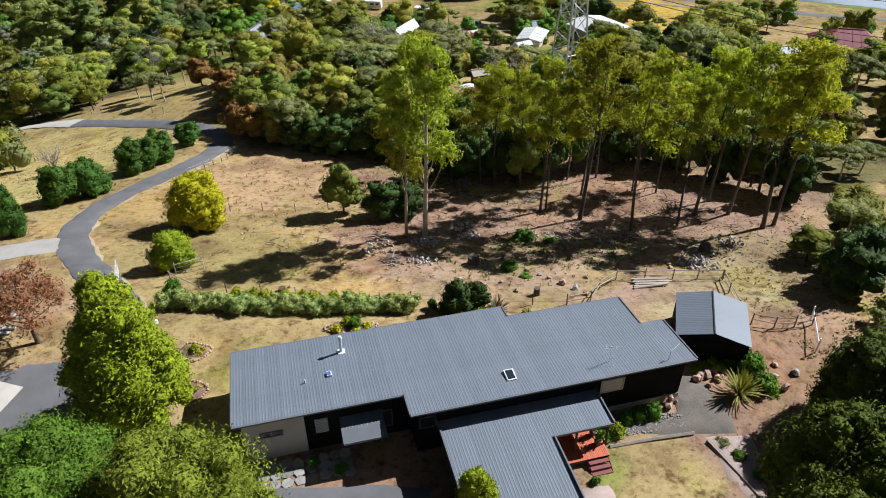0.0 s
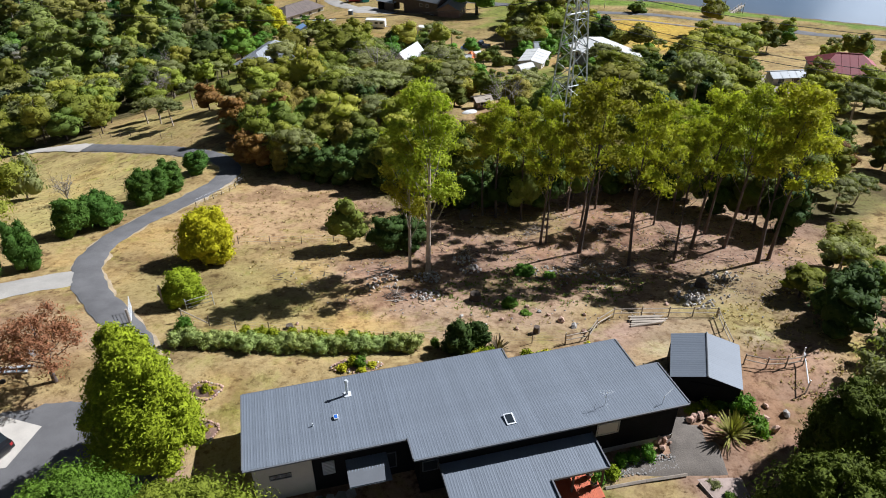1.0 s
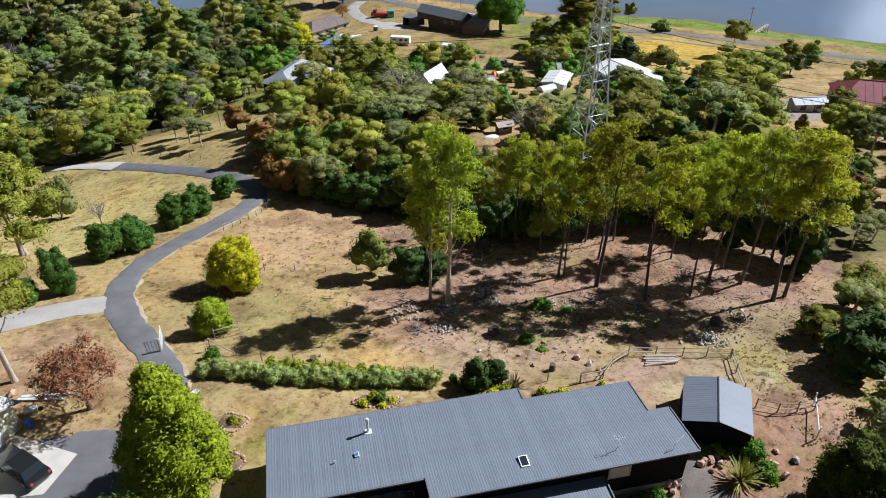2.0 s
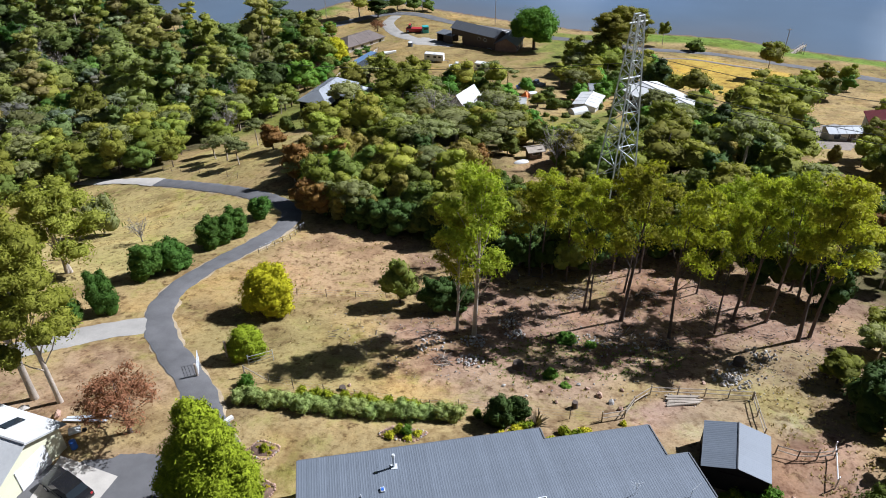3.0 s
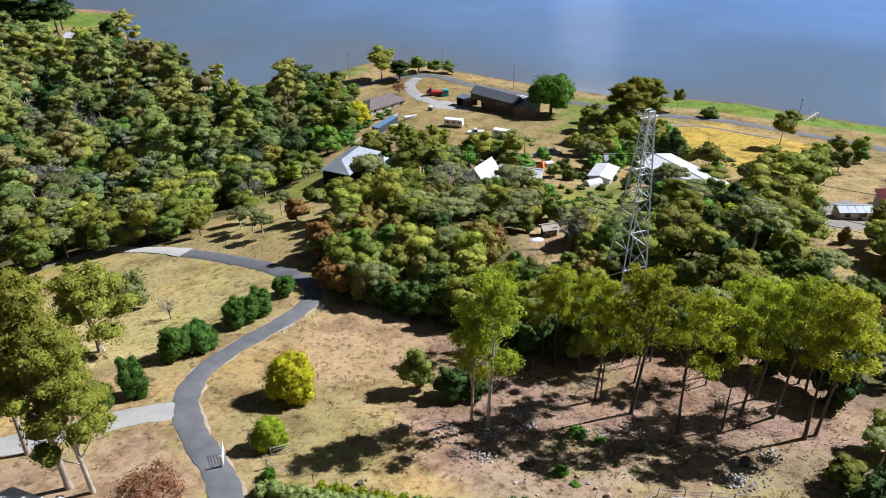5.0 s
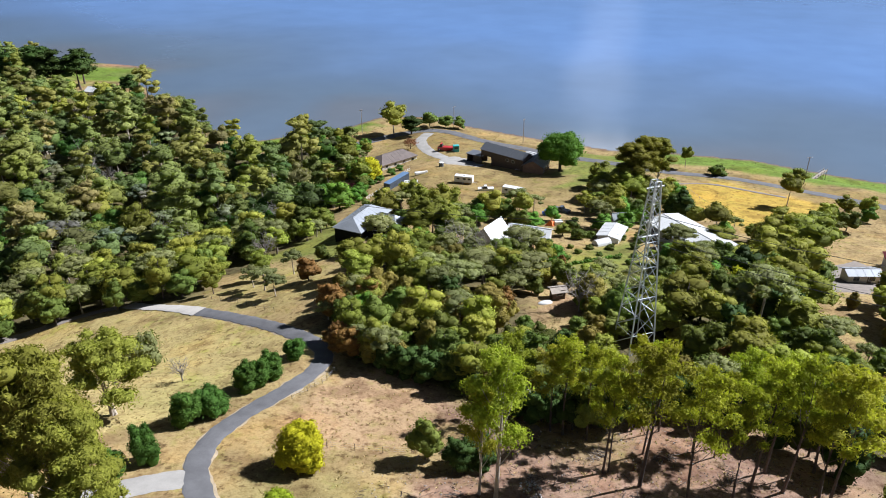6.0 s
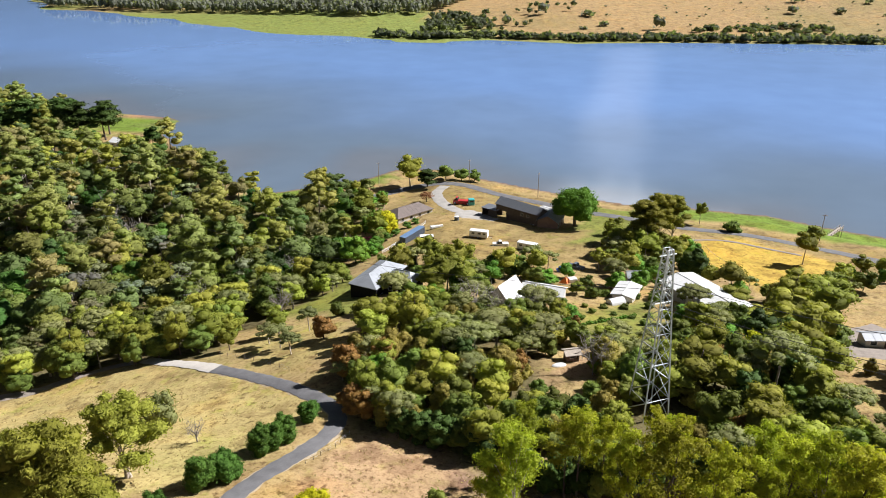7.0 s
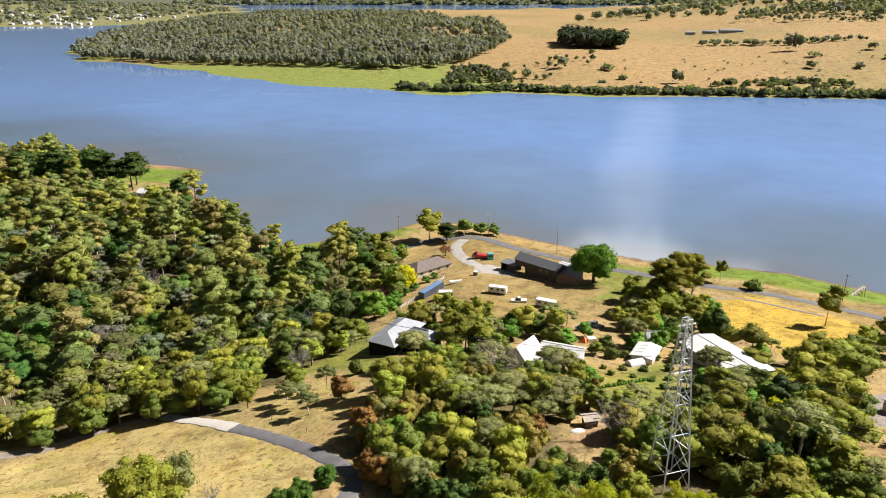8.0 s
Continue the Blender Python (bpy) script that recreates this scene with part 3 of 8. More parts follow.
ribbon("track_far", [(-86, 124.5), (-94, 122), (-102, 114), (-118, 104), (-150, 92)], 3.0, M_GRAVEL, "pale gravel track at the wood's edge", "track")
ribbon("gravel_branch", [(-36.2, 57.6), (-40.5, 55.8), (-45, 52.6), (-52, 47), (-70, 40)], 4.0, M_PALE_GRAVEL, "pale gravel branch of the driveway", "driveway", lift=0.0)
sheet("forecourt", [(-45, 33), (-33, 36), (-28, 37.4), (-24.5, 36.6), (-22.5, 38.2), (-19.7, 36.8), (-20, 33), (-18.5, 29), (-12.5, 26.6), (-3.2, 27.0), (0.6, 26.2), (0.6, 8), (-45, 8)], M_ASPHALT, "worn grey asphalt forecourt beside the house", "forecourt")
ribbon("shore_road", [(-80, 286), (-66, 300), (-57, 309), (-45, 311), (-30, 303), (-4, 283), (20, 270), (48, 256), (70, 248), (92, 235), (104, 222), (140, 196), (240, 150)], 5.0, M_ASPHALT, "grey shoreline road", "road")
ribbon("loop_drive", [(-46, 306), (-49, 296), (-44, 281), (-36, 266), (-28, 257), (-18, 252)], 5.0, M_PALE_GRAVEL, "pale gravel drive to the barn", "driveway")
sheet("barn_apron", [(-36, 259), (-31, 268), (-25, 264), (-20, 257), (-23, 251.5), (-31, 252)], M_PALE_GRAVEL, "pale gravel apron before the barn", "yard", lift=0.1, step=2)
ribbon("field_track", [(48, 236), (60, 240), (72, 232), (82, 224)], 1.6, M_GRAVEL, "narrow trodden track round a golden field", "track")
sheet("east_yard", [(58, 131), (66, 152), (77, 160), (80, 148), (68, 132)], M_GRAVEL, "pale gravel yard", "yard", step=2)

# ---- trees ----
ICO_V = np.array([(0, 0, 1), (0.894, 0, 0.447), (0.276, 0.851, 0.447), (-0.724, 0.526, 0.447), (-0.724, -0.526, 0.447), (0.276, -0.851, 0.447), (0.724, 0.526, -0.447), (-0.276, 0.851, -0.447), (-0.894, 0, -0.447), (-0.276, -0.851, -0.447), (0.724, -0.526, -0.447), (0, 0, -1)])
ICO_F = np.array([(0, 1, 2), (0, 2, 3), (0, 3, 4), (0, 4, 5), (0, 5, 1), (1, 6, 2), (2, 7, 3), (3, 8, 4), (4, 9, 5), (5, 10, 1), (2, 6, 7), (3, 7, 8), (4, 8, 9), (5, 9, 10), (1, 10, 6), (6, 11, 7), (7, 11, 8), (8, 11, 9), (9, 11, 10), (10, 11, 6)])


def finer(v, f):
    """A ball with each triangle split in four."""
    v, mid, out = v.tolist(), {}, []

    def half_way(a, b):
        k = (min(a, b), max(a, b))
        if k not in mid:
            m = np.array(v[a]) + np.array(v[b])
            v.append((m / np.linalg.norm(m)).tolist())
            mid[k] = len(v) - 1
        return mid[k]

    for a, b, c in f.tolist():
        d, e, g = half_way(a, b), half_way(b, c), half_way(c, a)
        out += [(a, d, g), (b, e, d), (c, g, e), (d, e, g)]
    return np.array(v), np.array(out)


BALL_V, BALL_F = finer(ICO_V, ICO_F)
FINE_V, FINE_F = finer(BALL_V, BALL_F)


def unit(v):
    return v / np.maximum(np.linalg.norm(v, axis=-1, keepdims=True), 1e-9)


def crown_mesh(name, rng, clumps, count, size, mat, squash=0.75, droop=0.0, core=0.84, spread=0.5, long=1.7, coarse=False):
    """A crown of leafy lobes (x, y, z, r): a lumpy mass of inner foliage, and small leaf sprays that break its outline."""
    verts, faces, balls = [], [], []
    base = 0
    flat = np.array([1, 1, squash])
    for cx, cy, cz, r in clumps:
        n = max(6, int(count * (r / 1.5) ** 2))
        d = unit(rng.normal(size=(n, 3)))
        d[:, 2] = np.where(d[:, 2] < -0.3, -d[:, 2] * 0.8, d[:, 2])
        d = unit(d)
        rad = r * rng.uniform(core * 0.96, 1.13, n) * lumps(d, cx, cy)
        c = np.array([cx, cy, cz]) + d * rad[:, None] * flat
        c[:, 2] -= droop * rng.uniform(0, 1, n) * r * (1 - np.clip(d[:, 2], 0, 1))
        nor = unit(d + spread * rng.normal(size=(n, 3)))
        a = unit(np.cross(nor, rng.normal(size=(n, 3))))
        b = np.cross(nor, a)
        s = size * rng.uniform(0.6, 1.35, n)[:, None]
        q = np.stack([c - a * s * 0.45 * long - b * s * 0.42, c - a * s * 0.45 * long + b * s * 0.42, c + a * s * 0.7 * long], 1)
        verts.append(q.reshape(-1, 3))
        faces.append(np.arange(n * 3).reshape(n, 3) + base)
        base += n * 3
    leaf_faces = sum(map(len, faces))
    if core:
        small = sorted(c[3] for c in clumps)[len(clumps) // 3]
        for cx, cy, cz, r in clumps:
            BV, BF = ((BALL_V, BALL_F) if r > 1.25 * small else (ICO_V, ICO_F)) if coarse else (FINE_V, FINE_F)
            wave = lumps(BV, cx, cy)[:, None] + rng.uniform(-0.09, 0.09, (len(BV), 1))
            verts.append(BV * r * core * wave * flat + np.array([cx, cy, cz - 0.04 * r]))
            balls.append(BF + base)
            base += len(BV)
    me = bpy.data.meshes.new(name)
    me.from_pydata(np.concatenate(verts).tolist(), [], np.concatenate(faces + balls).tolist())
    me.materials.append(mat)
    smooth = np.zeros(len(me.polygons), bool)
    smooth[leaf_faces:] = True
    me.polygons.foreach_set("use_smooth", smooth)
    me.update()
    return me


def lumps(d, cx, cy):
    """The uneven swell of a lobe along directions d."""
    return 1 + 0.13 * np.sin(d[:, 0] * 4.3 + cx * 3) * np.sin(d[:, 1] * 4.1 + cy * 2 + 1) + 0.1 * np.sin(d[:, 2] * 6.2 + cx * 5 + cy) * np.sin(d[:, 0] * 7 - cy * 4)


def lobes(rng, tall, wide, clear, n, clump, shape, squash):
    """Where a crown's lobes sit: a few large ones that give its outline, and smaller ones on their backs."""
    big, out = max(4, round(n * 0.42)), []
    for i in range(big):
        f = (i + 0.5) / big
        ang = i * 2.39996 + rng.uniform(-0.5, 0.5)
        if shape == "gum":
            h = clear + (1 - clear) * f ** 0.85
            rad = wide * (0.5 + 0.42 * math.sin(math.pi * min(1, f * 0.9 + 0.1))) * math.sqrt(rng.uniform(0.08, 1.0)) * (1.05 - 0.5 * f)
        elif shape == "cone":
            h = clear + (1 - clear) * (0.1 + 0.85 * f)
            rad = wide * 0.72 * (1 - f ** 1.5) ** 0.8 * rng.uniform(0.8, 1.05)
        elif shape == "umbrella":
            q = math.sqrt(f) * rng.uniform(0.85, 1.1)
            h, rad = 0.7 + 0.24 * (1 - q * q) + rng.uniform(-0.07, 0.05), wide * 0.82 * q
        else:
            h = clear + (1 - clear) * (0.16 + 0.68 * f)
            rad = wide * 0.6 * math.sqrt(max(0.04, 1 - (f * 1.08 - 0.14) ** 2)) * rng.uniform(0.75, 1.08)
        r = clump * rng.uniform(0.95, 1.4) * (1.08 - 0.25 * f)
        out.append((math.cos(ang) * rad, math.sin(ang) * rad, min(h * tall, tall - r * squash), r))
    if shape == "round":
        r = min(0.8 * wide, tall * (1 - clear) * 0.49 / squash)
        out.append((0, 0, tall * (clear + (1 - clear) * 0.46), r))
    elif shape == "gum":
        for f, w in ((0.36, 0.3), (0.6, 0.42), (0.82, 0.38)):
            out.append((rng.uniform(-0.15, 0.15) * wide, rng.uniform(-0.15, 0.15) * wide, tall * (clear + (1 - clear) * f), wide * w))
    elif shape == "cone":
        for f in (0.26, 0.42, 0.56, 0.7, 0.82):
            out.append((0, 0, tall * (clear + (1 - clear) * f), wide * 0.9 * (1 - f ** 1.5) ** 0.8))
    for i in range(n - big):
        cx, cy, cz, r = out[int(rng.integers(big))]
        d = unit(rng.normal(size=3) + np.array([cx, cy, 0]) / max(wide, 0.1) * 0.8 + np.array([0, 0, 0.35]))
        out.append((cx + d[0] * r * 0.85, cy + d[1] * r * 0.85, min(cz + d[2] * r * 0.85 * squash, tall - 0.3 * r), clump * rng.uniform(0.42, 0.78)))
    reach = max(math.hypot(x, y) + 0.95 * r for x, y, z, r in out)
    fit = min(1.0, wide / reach)
    return [(x * fit, y * fit, z, r * (0.5 + 0.5 * fit)) for x, y, z, r in out]


def limb(bm, pts, radii, sides=6):
    """A bent tapering limb through points."""
    rings = []
    for i, p in enumerate(pts):
        d = Vector(pts[min(i + 1, len(pts) - 1)]) - Vector(pts[max(i - 1, 0)])
        q = d.to_track_quat("Z", "Y").to_matrix()
        rings.append([bm.verts.new(Vector(p) + q @ Vector((math.cos(k * math.tau / sides) * radii[i], math.sin(k * math.tau / sides) * radii[i], 0))) for k in range(sides)])
    for a, b in zip(rings, rings[1:]):
        for k in range(sides):
            f = bm.faces.new((a[k], a[(k + 1) % sides], b[(k + 1) % sides], b[k]))
            f.smooth = True
    bm.faces.new(rings[-1])


def tree(name, seed, tall, wide, label, category, mat, bark, clear=0.45, n=18, count=70, size=0.4, clump=1.5, squash=0.75, droop=0.2, trunk=0.28, forks=5, shape="round", stems=1, core=0.84, coarse=True, spread=0.5):
    """A tree at the origin: trunk with limbs, and a crown of leaf lobes."""
    rng = np.random.default_rng(seed)
    top = thing(name, Matrix(), label, category)
    clumps = lobes(rng, tall, wide, clear, n, clump, shape, squash)
    bm, limbs = bmesh.new(), []
    for s in range(stems):
        lean = rng.uniform(-0.03, 0.03, 2) * tall * (1 if stems == 1 else 2.2)
        off = rng.uniform(-0.35, 0.35, 2) * (stems > 1)
        bend = rng.uniform(-0.02, 0.02, 2) * tall
        pts = [(off[0] + lean[0] * f + bend[0] * math.sin(f * 3), off[1] + lean[1] * f + bend[1] * math.sin(f * 3.5), f * tall * 0.86 - 0.4 * (f == 0)) for f in (0, 0.08, 0.3, 0.55, 0.75, 1)]
        limb(bm, pts, [trunk * 1.35, trunk, trunk * 0.85, trunk * 0.6, trunk * 0.4, trunk * 0.12], 8)
        for cx, cy, cz, r in clumps[s::stems][:forks]:
            f = max(0.12, min(0.9, (cz / tall - 0.22) / 0.86))
            a = Vector((off[0] + lean[0] * f + bend[0] * math.sin(f * 3), off[1] + lean[1] * f + bend[1] * math.sin(f * 3.5), f * tall * 0.86))
            b = Vector((cx, cy, cz))
            mid = a.lerp(b, 0.5) + Vector((0, 0, -0.06 * tall * 0.3))
            lm = bmesh.new()
            limb(lm, [a, mid, b], [trunk * 0.35 * (1.1 - f), trunk * 0.25 * (1.1 - f), 0.03], 5)
            limbs.append(lm)
    part("trunk", bm, bark, top)
    for lm in limbs:
        part("limb", lm, bark, top)
    mesh_part("crown", crown_mesh("crown", rng, clumps, count, size, mat, squash, droop, core=core, coarse=coarse, spread=spread), top)
    return top


def bare_tree(name, seed, tall, wide, label, category, mat):
    rng = np.random.default_rng(seed)
    top = thing(name, Matrix(), label, category)
    bm = bmesh.new()
    limb(bm, [(0, 0, -0.3), (0, 0, tall * 0.3), (0.1, 0, tall * 0.5)], [0.16, 0.12, 0.08])
    twigs = bmesh.new()
    for i in range(16):
        a = i * 2.4
        h = tall * rng.uniform(0.2, 0.5)
        end = Vector((math.cos(a) * wide * rng.uniform(0.4, 1), math.sin(a) * wide * rng.uniform(0.4, 1), tall * rng.uniform(0.65, 1)))
        mid = Vector((end.x * 0.5, end.y * 0.5, (h + end.z) / 2 - 0.2))
        limb(bm, [(0, 0, h), mid, end], [0.06, 0.04, 0.015], 5)
        for j in range(10):
            f = rng.uniform(0.3, 1)
            p = mid.lerp(end, f)
            q = p + Vector(rng.normal(size=3)) * 0.32 * wide + Vector((0, 0, 0.25))
            limb(twigs, [p, p.lerp(q, 0.5) + Vector((0, 0, 0.05)), q], [0.022, 0.016, 0.008], 3)
    part("trunk", bm, mat, top)
    tagged(part("twig_mass", twigs, mat, top), kind="stuff")
    return top


plant_rng = random.Random(11)


def plant(model, x, y, tall=None, wide=None, turn=None, label=""):
    """A copy of a model tree on the ground."""
    bt, bw = MODELS[model]
    sz = (tall / bt) if tall else plant_rng.uniform(0.8, 1.2)
    sx = (wide / bw) if wide else sz * plant_rng.uniform(0.9, 1.15)
    m = Matrix.Translation((x, y, ground_at(x, y) - 0.15)) @ Matrix.Rotation(turn if turn is not None else plant_rng.uniform(0, math.tau), 4, "Z") @ Matrix.Diagonal((sx, sx, sz, 1))
    if model not in USED:
        USED.add(model)
        BASE[model].matrix_basis = m
        ob = BASE[model]
    else:
        src = BASE[model]
        ob = copy_thing(src, m)
        ob.matrix_basis = m
    if label:
        tagged(ob, label)
    return ob


MODELS, BASE, USED = {}, {}, set()


def model(key, tall, wide, ob):
    MODELS[key], BASE[key] = (tall, wide), ob


def woods_of(name, spots, label, category):
    """Trees too many to count, joined into one object: spots of (model, x, y, height, half-width, colour)."""
    rng = np.random.default_rng(5)
    vs, loops, sizes, mats, tints = [], [], [], [], []
    base = 0
    for key, x, y, tall, wide, colour in spots:
        bt, bw = MODELS[key]
        z = ground_at(x, y) - 0.15
        a = rng.uniform(0, math.tau)
        c, s = math.cos(a) * wide / bw, math.sin(a) * wide / bw
        for o in BASE[key].children:
            me = o.data
            if me not in RAW:
                v = np.empty(len(me.vertices) * 3)
                me.vertices.foreach_get("co", v)
                lp = np.empty(len(me.loops), np.int32)
                me.loops.foreach_get("vertex_index", lp)
                ls = np.empty(len(me.polygons), np.int32)
                me.polygons.foreach_get("loop_total", ls)
                mi = np.empty(len(me.polygons), np.int32)
                me.polygons.foreach_get("material_index", mi)
                RAW[me] = v.reshape(-1, 3), lp, ls, mi + (1 if o.name.startswith(("trunk", "limb")) else 0)
            v, lp, ls, mi = RAW[me]
            vs.append(np.stack([x + v[:, 0] * c - v[:, 1] * s, y + v[:, 0] * s + v[:, 1] * c, z + v[:, 2] * tall / bt], 1))
            loops.append(lp + base)
            sizes.append(ls)
            mats.append(mi)
            tints.append(np.tile(np.array((*colour, 1.0)), (len(v), 1)))
            base += len(v)
    v, lp, ls = np.concatenate(vs), np.concatenate(loops), np.concatenate(sizes)
    me = bpy.data.meshes.new(name)
    me.vertices.add(len(v))
    me.vertices.foreach_set("co", v.astype(np.float32).ravel())
    me.loops.add(len(lp))
    me.loops.foreach_set("vertex_index", lp.astype(np.int32))
    me.polygons.add(len(ls))
    me.polygons.foreach_set("loop_start", (np.cumsum(ls) - ls).astype(np.int32))
    for mt in (M_WOODS, M_BARK_PALE):
        me.materials.append(mt)
    me.polygons.foreach_set("use_smooth", np.concatenate(mats) == 0)
    me.polygons.foreach_set("material_index", np.concatenate(mats).astype(np.int32))
    at = me.color_attributes.new("tint", "FLOAT_COLOR", "POINT")
    at.data.foreach_set("color", np.concatenate(tints).astype(np.float32).ravel())
    me.update(calc_edges=True)
    me.validate()
    return tagged(new(name, me), label, category, kind="stuff")


RAW = {}

GUM = "tall slender gum tree with yellow-green crown in bare earth"
for i in range(4):
    model("gum%d" % i, 20, 4.2, tree("gum_tree", 100 + i, 20, 4.2, GUM, "tree", M_GUM, M_BARK, clear=0.53, n=36, count=330, size=0.19, clump=1.05, squash=0.6, droop=0.6, trunk=0.2, forks=16, shape="gum", core=0.45))
model("palegum", 20, 4.6, tree("gum_tree", 131, 20, 4.6, "tall gum with pale straight trunk and airy crown", "tree", M_GUM, M_BARK_PALE, clear=0.44, n=50, count=330, size=0.19, clump=1.1, squash=0.6, droop=0.6, trunk=0.25, forks=22, shape="gum", core=0.45))
for i in range(2):
    model("leftgum%d" % i, 22, 5.5, tree("gum_tree", 140 + i, 22, 5.5, "tall olive gum with bare lower trunk beside the drive", "tree", M_LEFT, M_BARK_PALE, clear=0.42, n=70, count=240, size=0.19, clump=1.45, squash=0.62, droop=0.5, trunk=0.3, forks=14, shape="gum", core=0.8))
model("airygum", 13, 5.2, tree("gum_tree", 145, 13, 5.2, "open airy gum with bare forked limbs in yellow paddock", "tree", M_GUM_OLIVE, M_BARK_PALE, clear=0.28, n=60, count=260, size=0.19, clump=1.1, squash=0.6, droop=0.5, trunk=0.22, forks=12, shape="gum", stems=2, core=0.72))
for i in range(3):
    model("olive%d" % i, 11, 4.2, tree("eucalypt", 150 + i, 11, 4.2, "rounded olive-green eucalypt in mixed woodland", "tree", M_GUM_OLIVE, M_BARK, clear=0.2, n=20, count=56, size=0.27, clump=1.4, squash=0.66, droop=0.2, trunk=0.2, forks=0))
for i in range(4):
    model("wattle%d" % i, 9, 4.0, tree("wattle_tree" if i < 2 else "blackwood_tree", 160 + i, 9, 4.0, "dense dark-green wattle in mixed woodland" if i < 2 else "dark-leaved blackwood tree in mixed woodland", "tree", M_WATTLE, M_BARK, clear=0.1, n=18, count=50, size=0.27, clump=1.45, droop=0.15, trunk=0.18, forks=0))
for i in range(2):
    model("grey%d" % i, 9, 4.4, tree("wattle_tree", 170 + i, 9, 4.4, "grey-green spreading wattle with thin crown", "tree", M_GREY, M_BARK_PALE, clear=0.35, n=40, count=80, size=0.22, clump=1.2, squash=0.55, trunk=0.16, shape="umbrella", forks=3, stems=2, core=0.74))
for i in range(2):
    model("tawny%d" % i, 8, 3.6, tree("she_oak", 185 + i, 8, 3.6, "tawny olive-brown bushy tree in mixed woodland", "tree", M_TAWNY, M_BARK, clear=0.1, n=22, count=70, size=0.24, clump=1.2, squash=0.9, droop=0.25, trunk=0.16, shape="cone", forks=0))
model("rust", 7.5, 3.4, tree("wattle_tree", 180, 7.5, 3.4, "rust-brown dying wattle at the wood's edge", "tree", M_RUST, M_BARK, clear=0.08, n=24, count=80, size=0.23, clump=1.15, trunk=0.16, forks=0))
model("dark", 6.5, 3.2, tree("blackwood_tree", 181, 6.5, 3.2, "dark dense bushy tree in shade", "tree", M_DARK, M_BARK, clear=0.02, n=26, count=80, size=0.24, clump=1.1, trunk=0.16, forks=0))
model("green", 8, 4, tree("willow_tree", 182, 8, 4, "fresh green weeping tree near a cottage", "tree", M_GREEN, M_BARK, clear=0.06, n=26, count=70, size=0.25, clump=1.35, droop=0.6, trunk=0.2, forks=0))
for i in range(3):
    model("farolive%d" % i, 13, 5, tree("eucalypt", 190 + i, 13, 5, "olive-green eucalypt in dense wood", "tree", M_GUM_OLIVE, M_BARK_PALE, clear=0.3, n=13, count=29, size=0.38, clump=1.55, squash=0.66, droop=0.2, trunk=0.2, forks=0))
for i in range(3):
    model("farwattle%d" % i, 9, 4.6, tree("wattle_tree", 200 + i, 9, 4.6, "dark green wattle in dense wood", "tree", M_WATTLE, M_BARK, clear=0.1, n=13, count=29, size=0.38, clump=1.55, squash=0.7, droop=0.15, trunk=0.18, forks=0))
model("fargreen", 9, 4.6, tree("leafy_tree", 206, 9, 4.6, "fresh green leafy tree in dense wood", "tree", M_GREEN, M_BARK, clear=0.08, n=13, count=29, size=0.38, clump=1.55, squash=0.7, trunk=0.18, forks=0))
for i in range(2):
    model("fargum%d" % i, 18, 5.6, tree("gum_tree", 230 + i, 18, 5.6, "tall olive gum above dense wood", "tree", M_GUM_OLIVE, M_BARK_PALE, clear=0.36, n=22, count=34, size=0.37, clump=1.6, squash=0.62, droop=0.2, trunk=0.26, shape="gum", forks=3))
model("fargrey", 9, 4.6, tree("wattle_tree", 205, 9, 4.6, "grey-green thin wattle in dense wood", "tree", M_GREY, M_BARK_PALE, clear=0.3, n=24, count=34, size=0.33, clump=1.3, squash=0.55, trunk=0.16, shape="umbrella", forks=6, stems=2, core=0.76))
model("farpine", 17, 6, tree("pine_tree", 207, 17, 6, "dark flat-topped pine by the shore", "tree", M_DARK, M_BARK, clear=0.25, n=26, count=30, size=0.5, clump=1.9, squash=0.42, trunk=0.3, forks=0))
model("fig", 14, 9.2, tree("spreading_tree", 208, 14, 9.2, "broad dense dark-green shade tree beside the barn", "tree", M_GREEN, M_BARK, clear=0.26, n=60, count=80, size=0.34, clump=2.3, squash=0.62, trunk=0.55, forks=0))
model("bush0", 2.4, 1.8, tree("shrub", 210, 2.4, 1.8, "rounded green shrub in dry grass", "shrub", M_WATTLE, M_BARK, clear=0.0, n=12, count=190, size=0.17, clump=0.7, trunk=0.07, forks=0))
model("bush1", 2.4, 1.8, tree("shrub", 211, 2.4, 1.8, "grey-green scrubby shrub in dry grass", "shrub", M_GREY, M_BARK, clear=0.0, n=12, count=190, size=0.15, clump=0.65, trunk=0.06, forks=0, core=0.66))
model("farbush", 3.2, 3, tree("shrub", 212, 3.2, 3, "low dark shrub in dry grass", "shrub", M_WATTLE, M_BARK, clear=0.0, n=10, count=40, size=0.36, clump=1.3, trunk=0.08, forks=0))
model("camellia", 4.6, 2.3, tree("rounded_tree", 213, 4.6, 2.3, "dense glossy green tree in a roadside row", "tree", M_CAMELLIA, M_BARK, clear=0.0, n=30, count=420, size=0.15, clump=0.9, squash=0.85, trunk=0.1, forks=0, core=0.86))
model("lemon", 6.6, 3.1, tree("golden_tree", 214, 6.6, 3.1, "bright yellow-green rounded tree in dry paddock", "tree", M_YELLOW, M_BARK, clear=0.03, n=44, count=480, size=0.15, clump=1.1, squash=0.85, trunk=0.12, forks=0, core=0.86))
model("yellowwattle", 6, 2.7, tree("golden_tree", 226, 6, 2.7, "yellow-green wattle standing out of dark wood", "tree", M_YELLOW, M_BARK, clear=0.1, n=24, count=120, size=0.22, clump=1.0, trunk=0.14, forks=0))
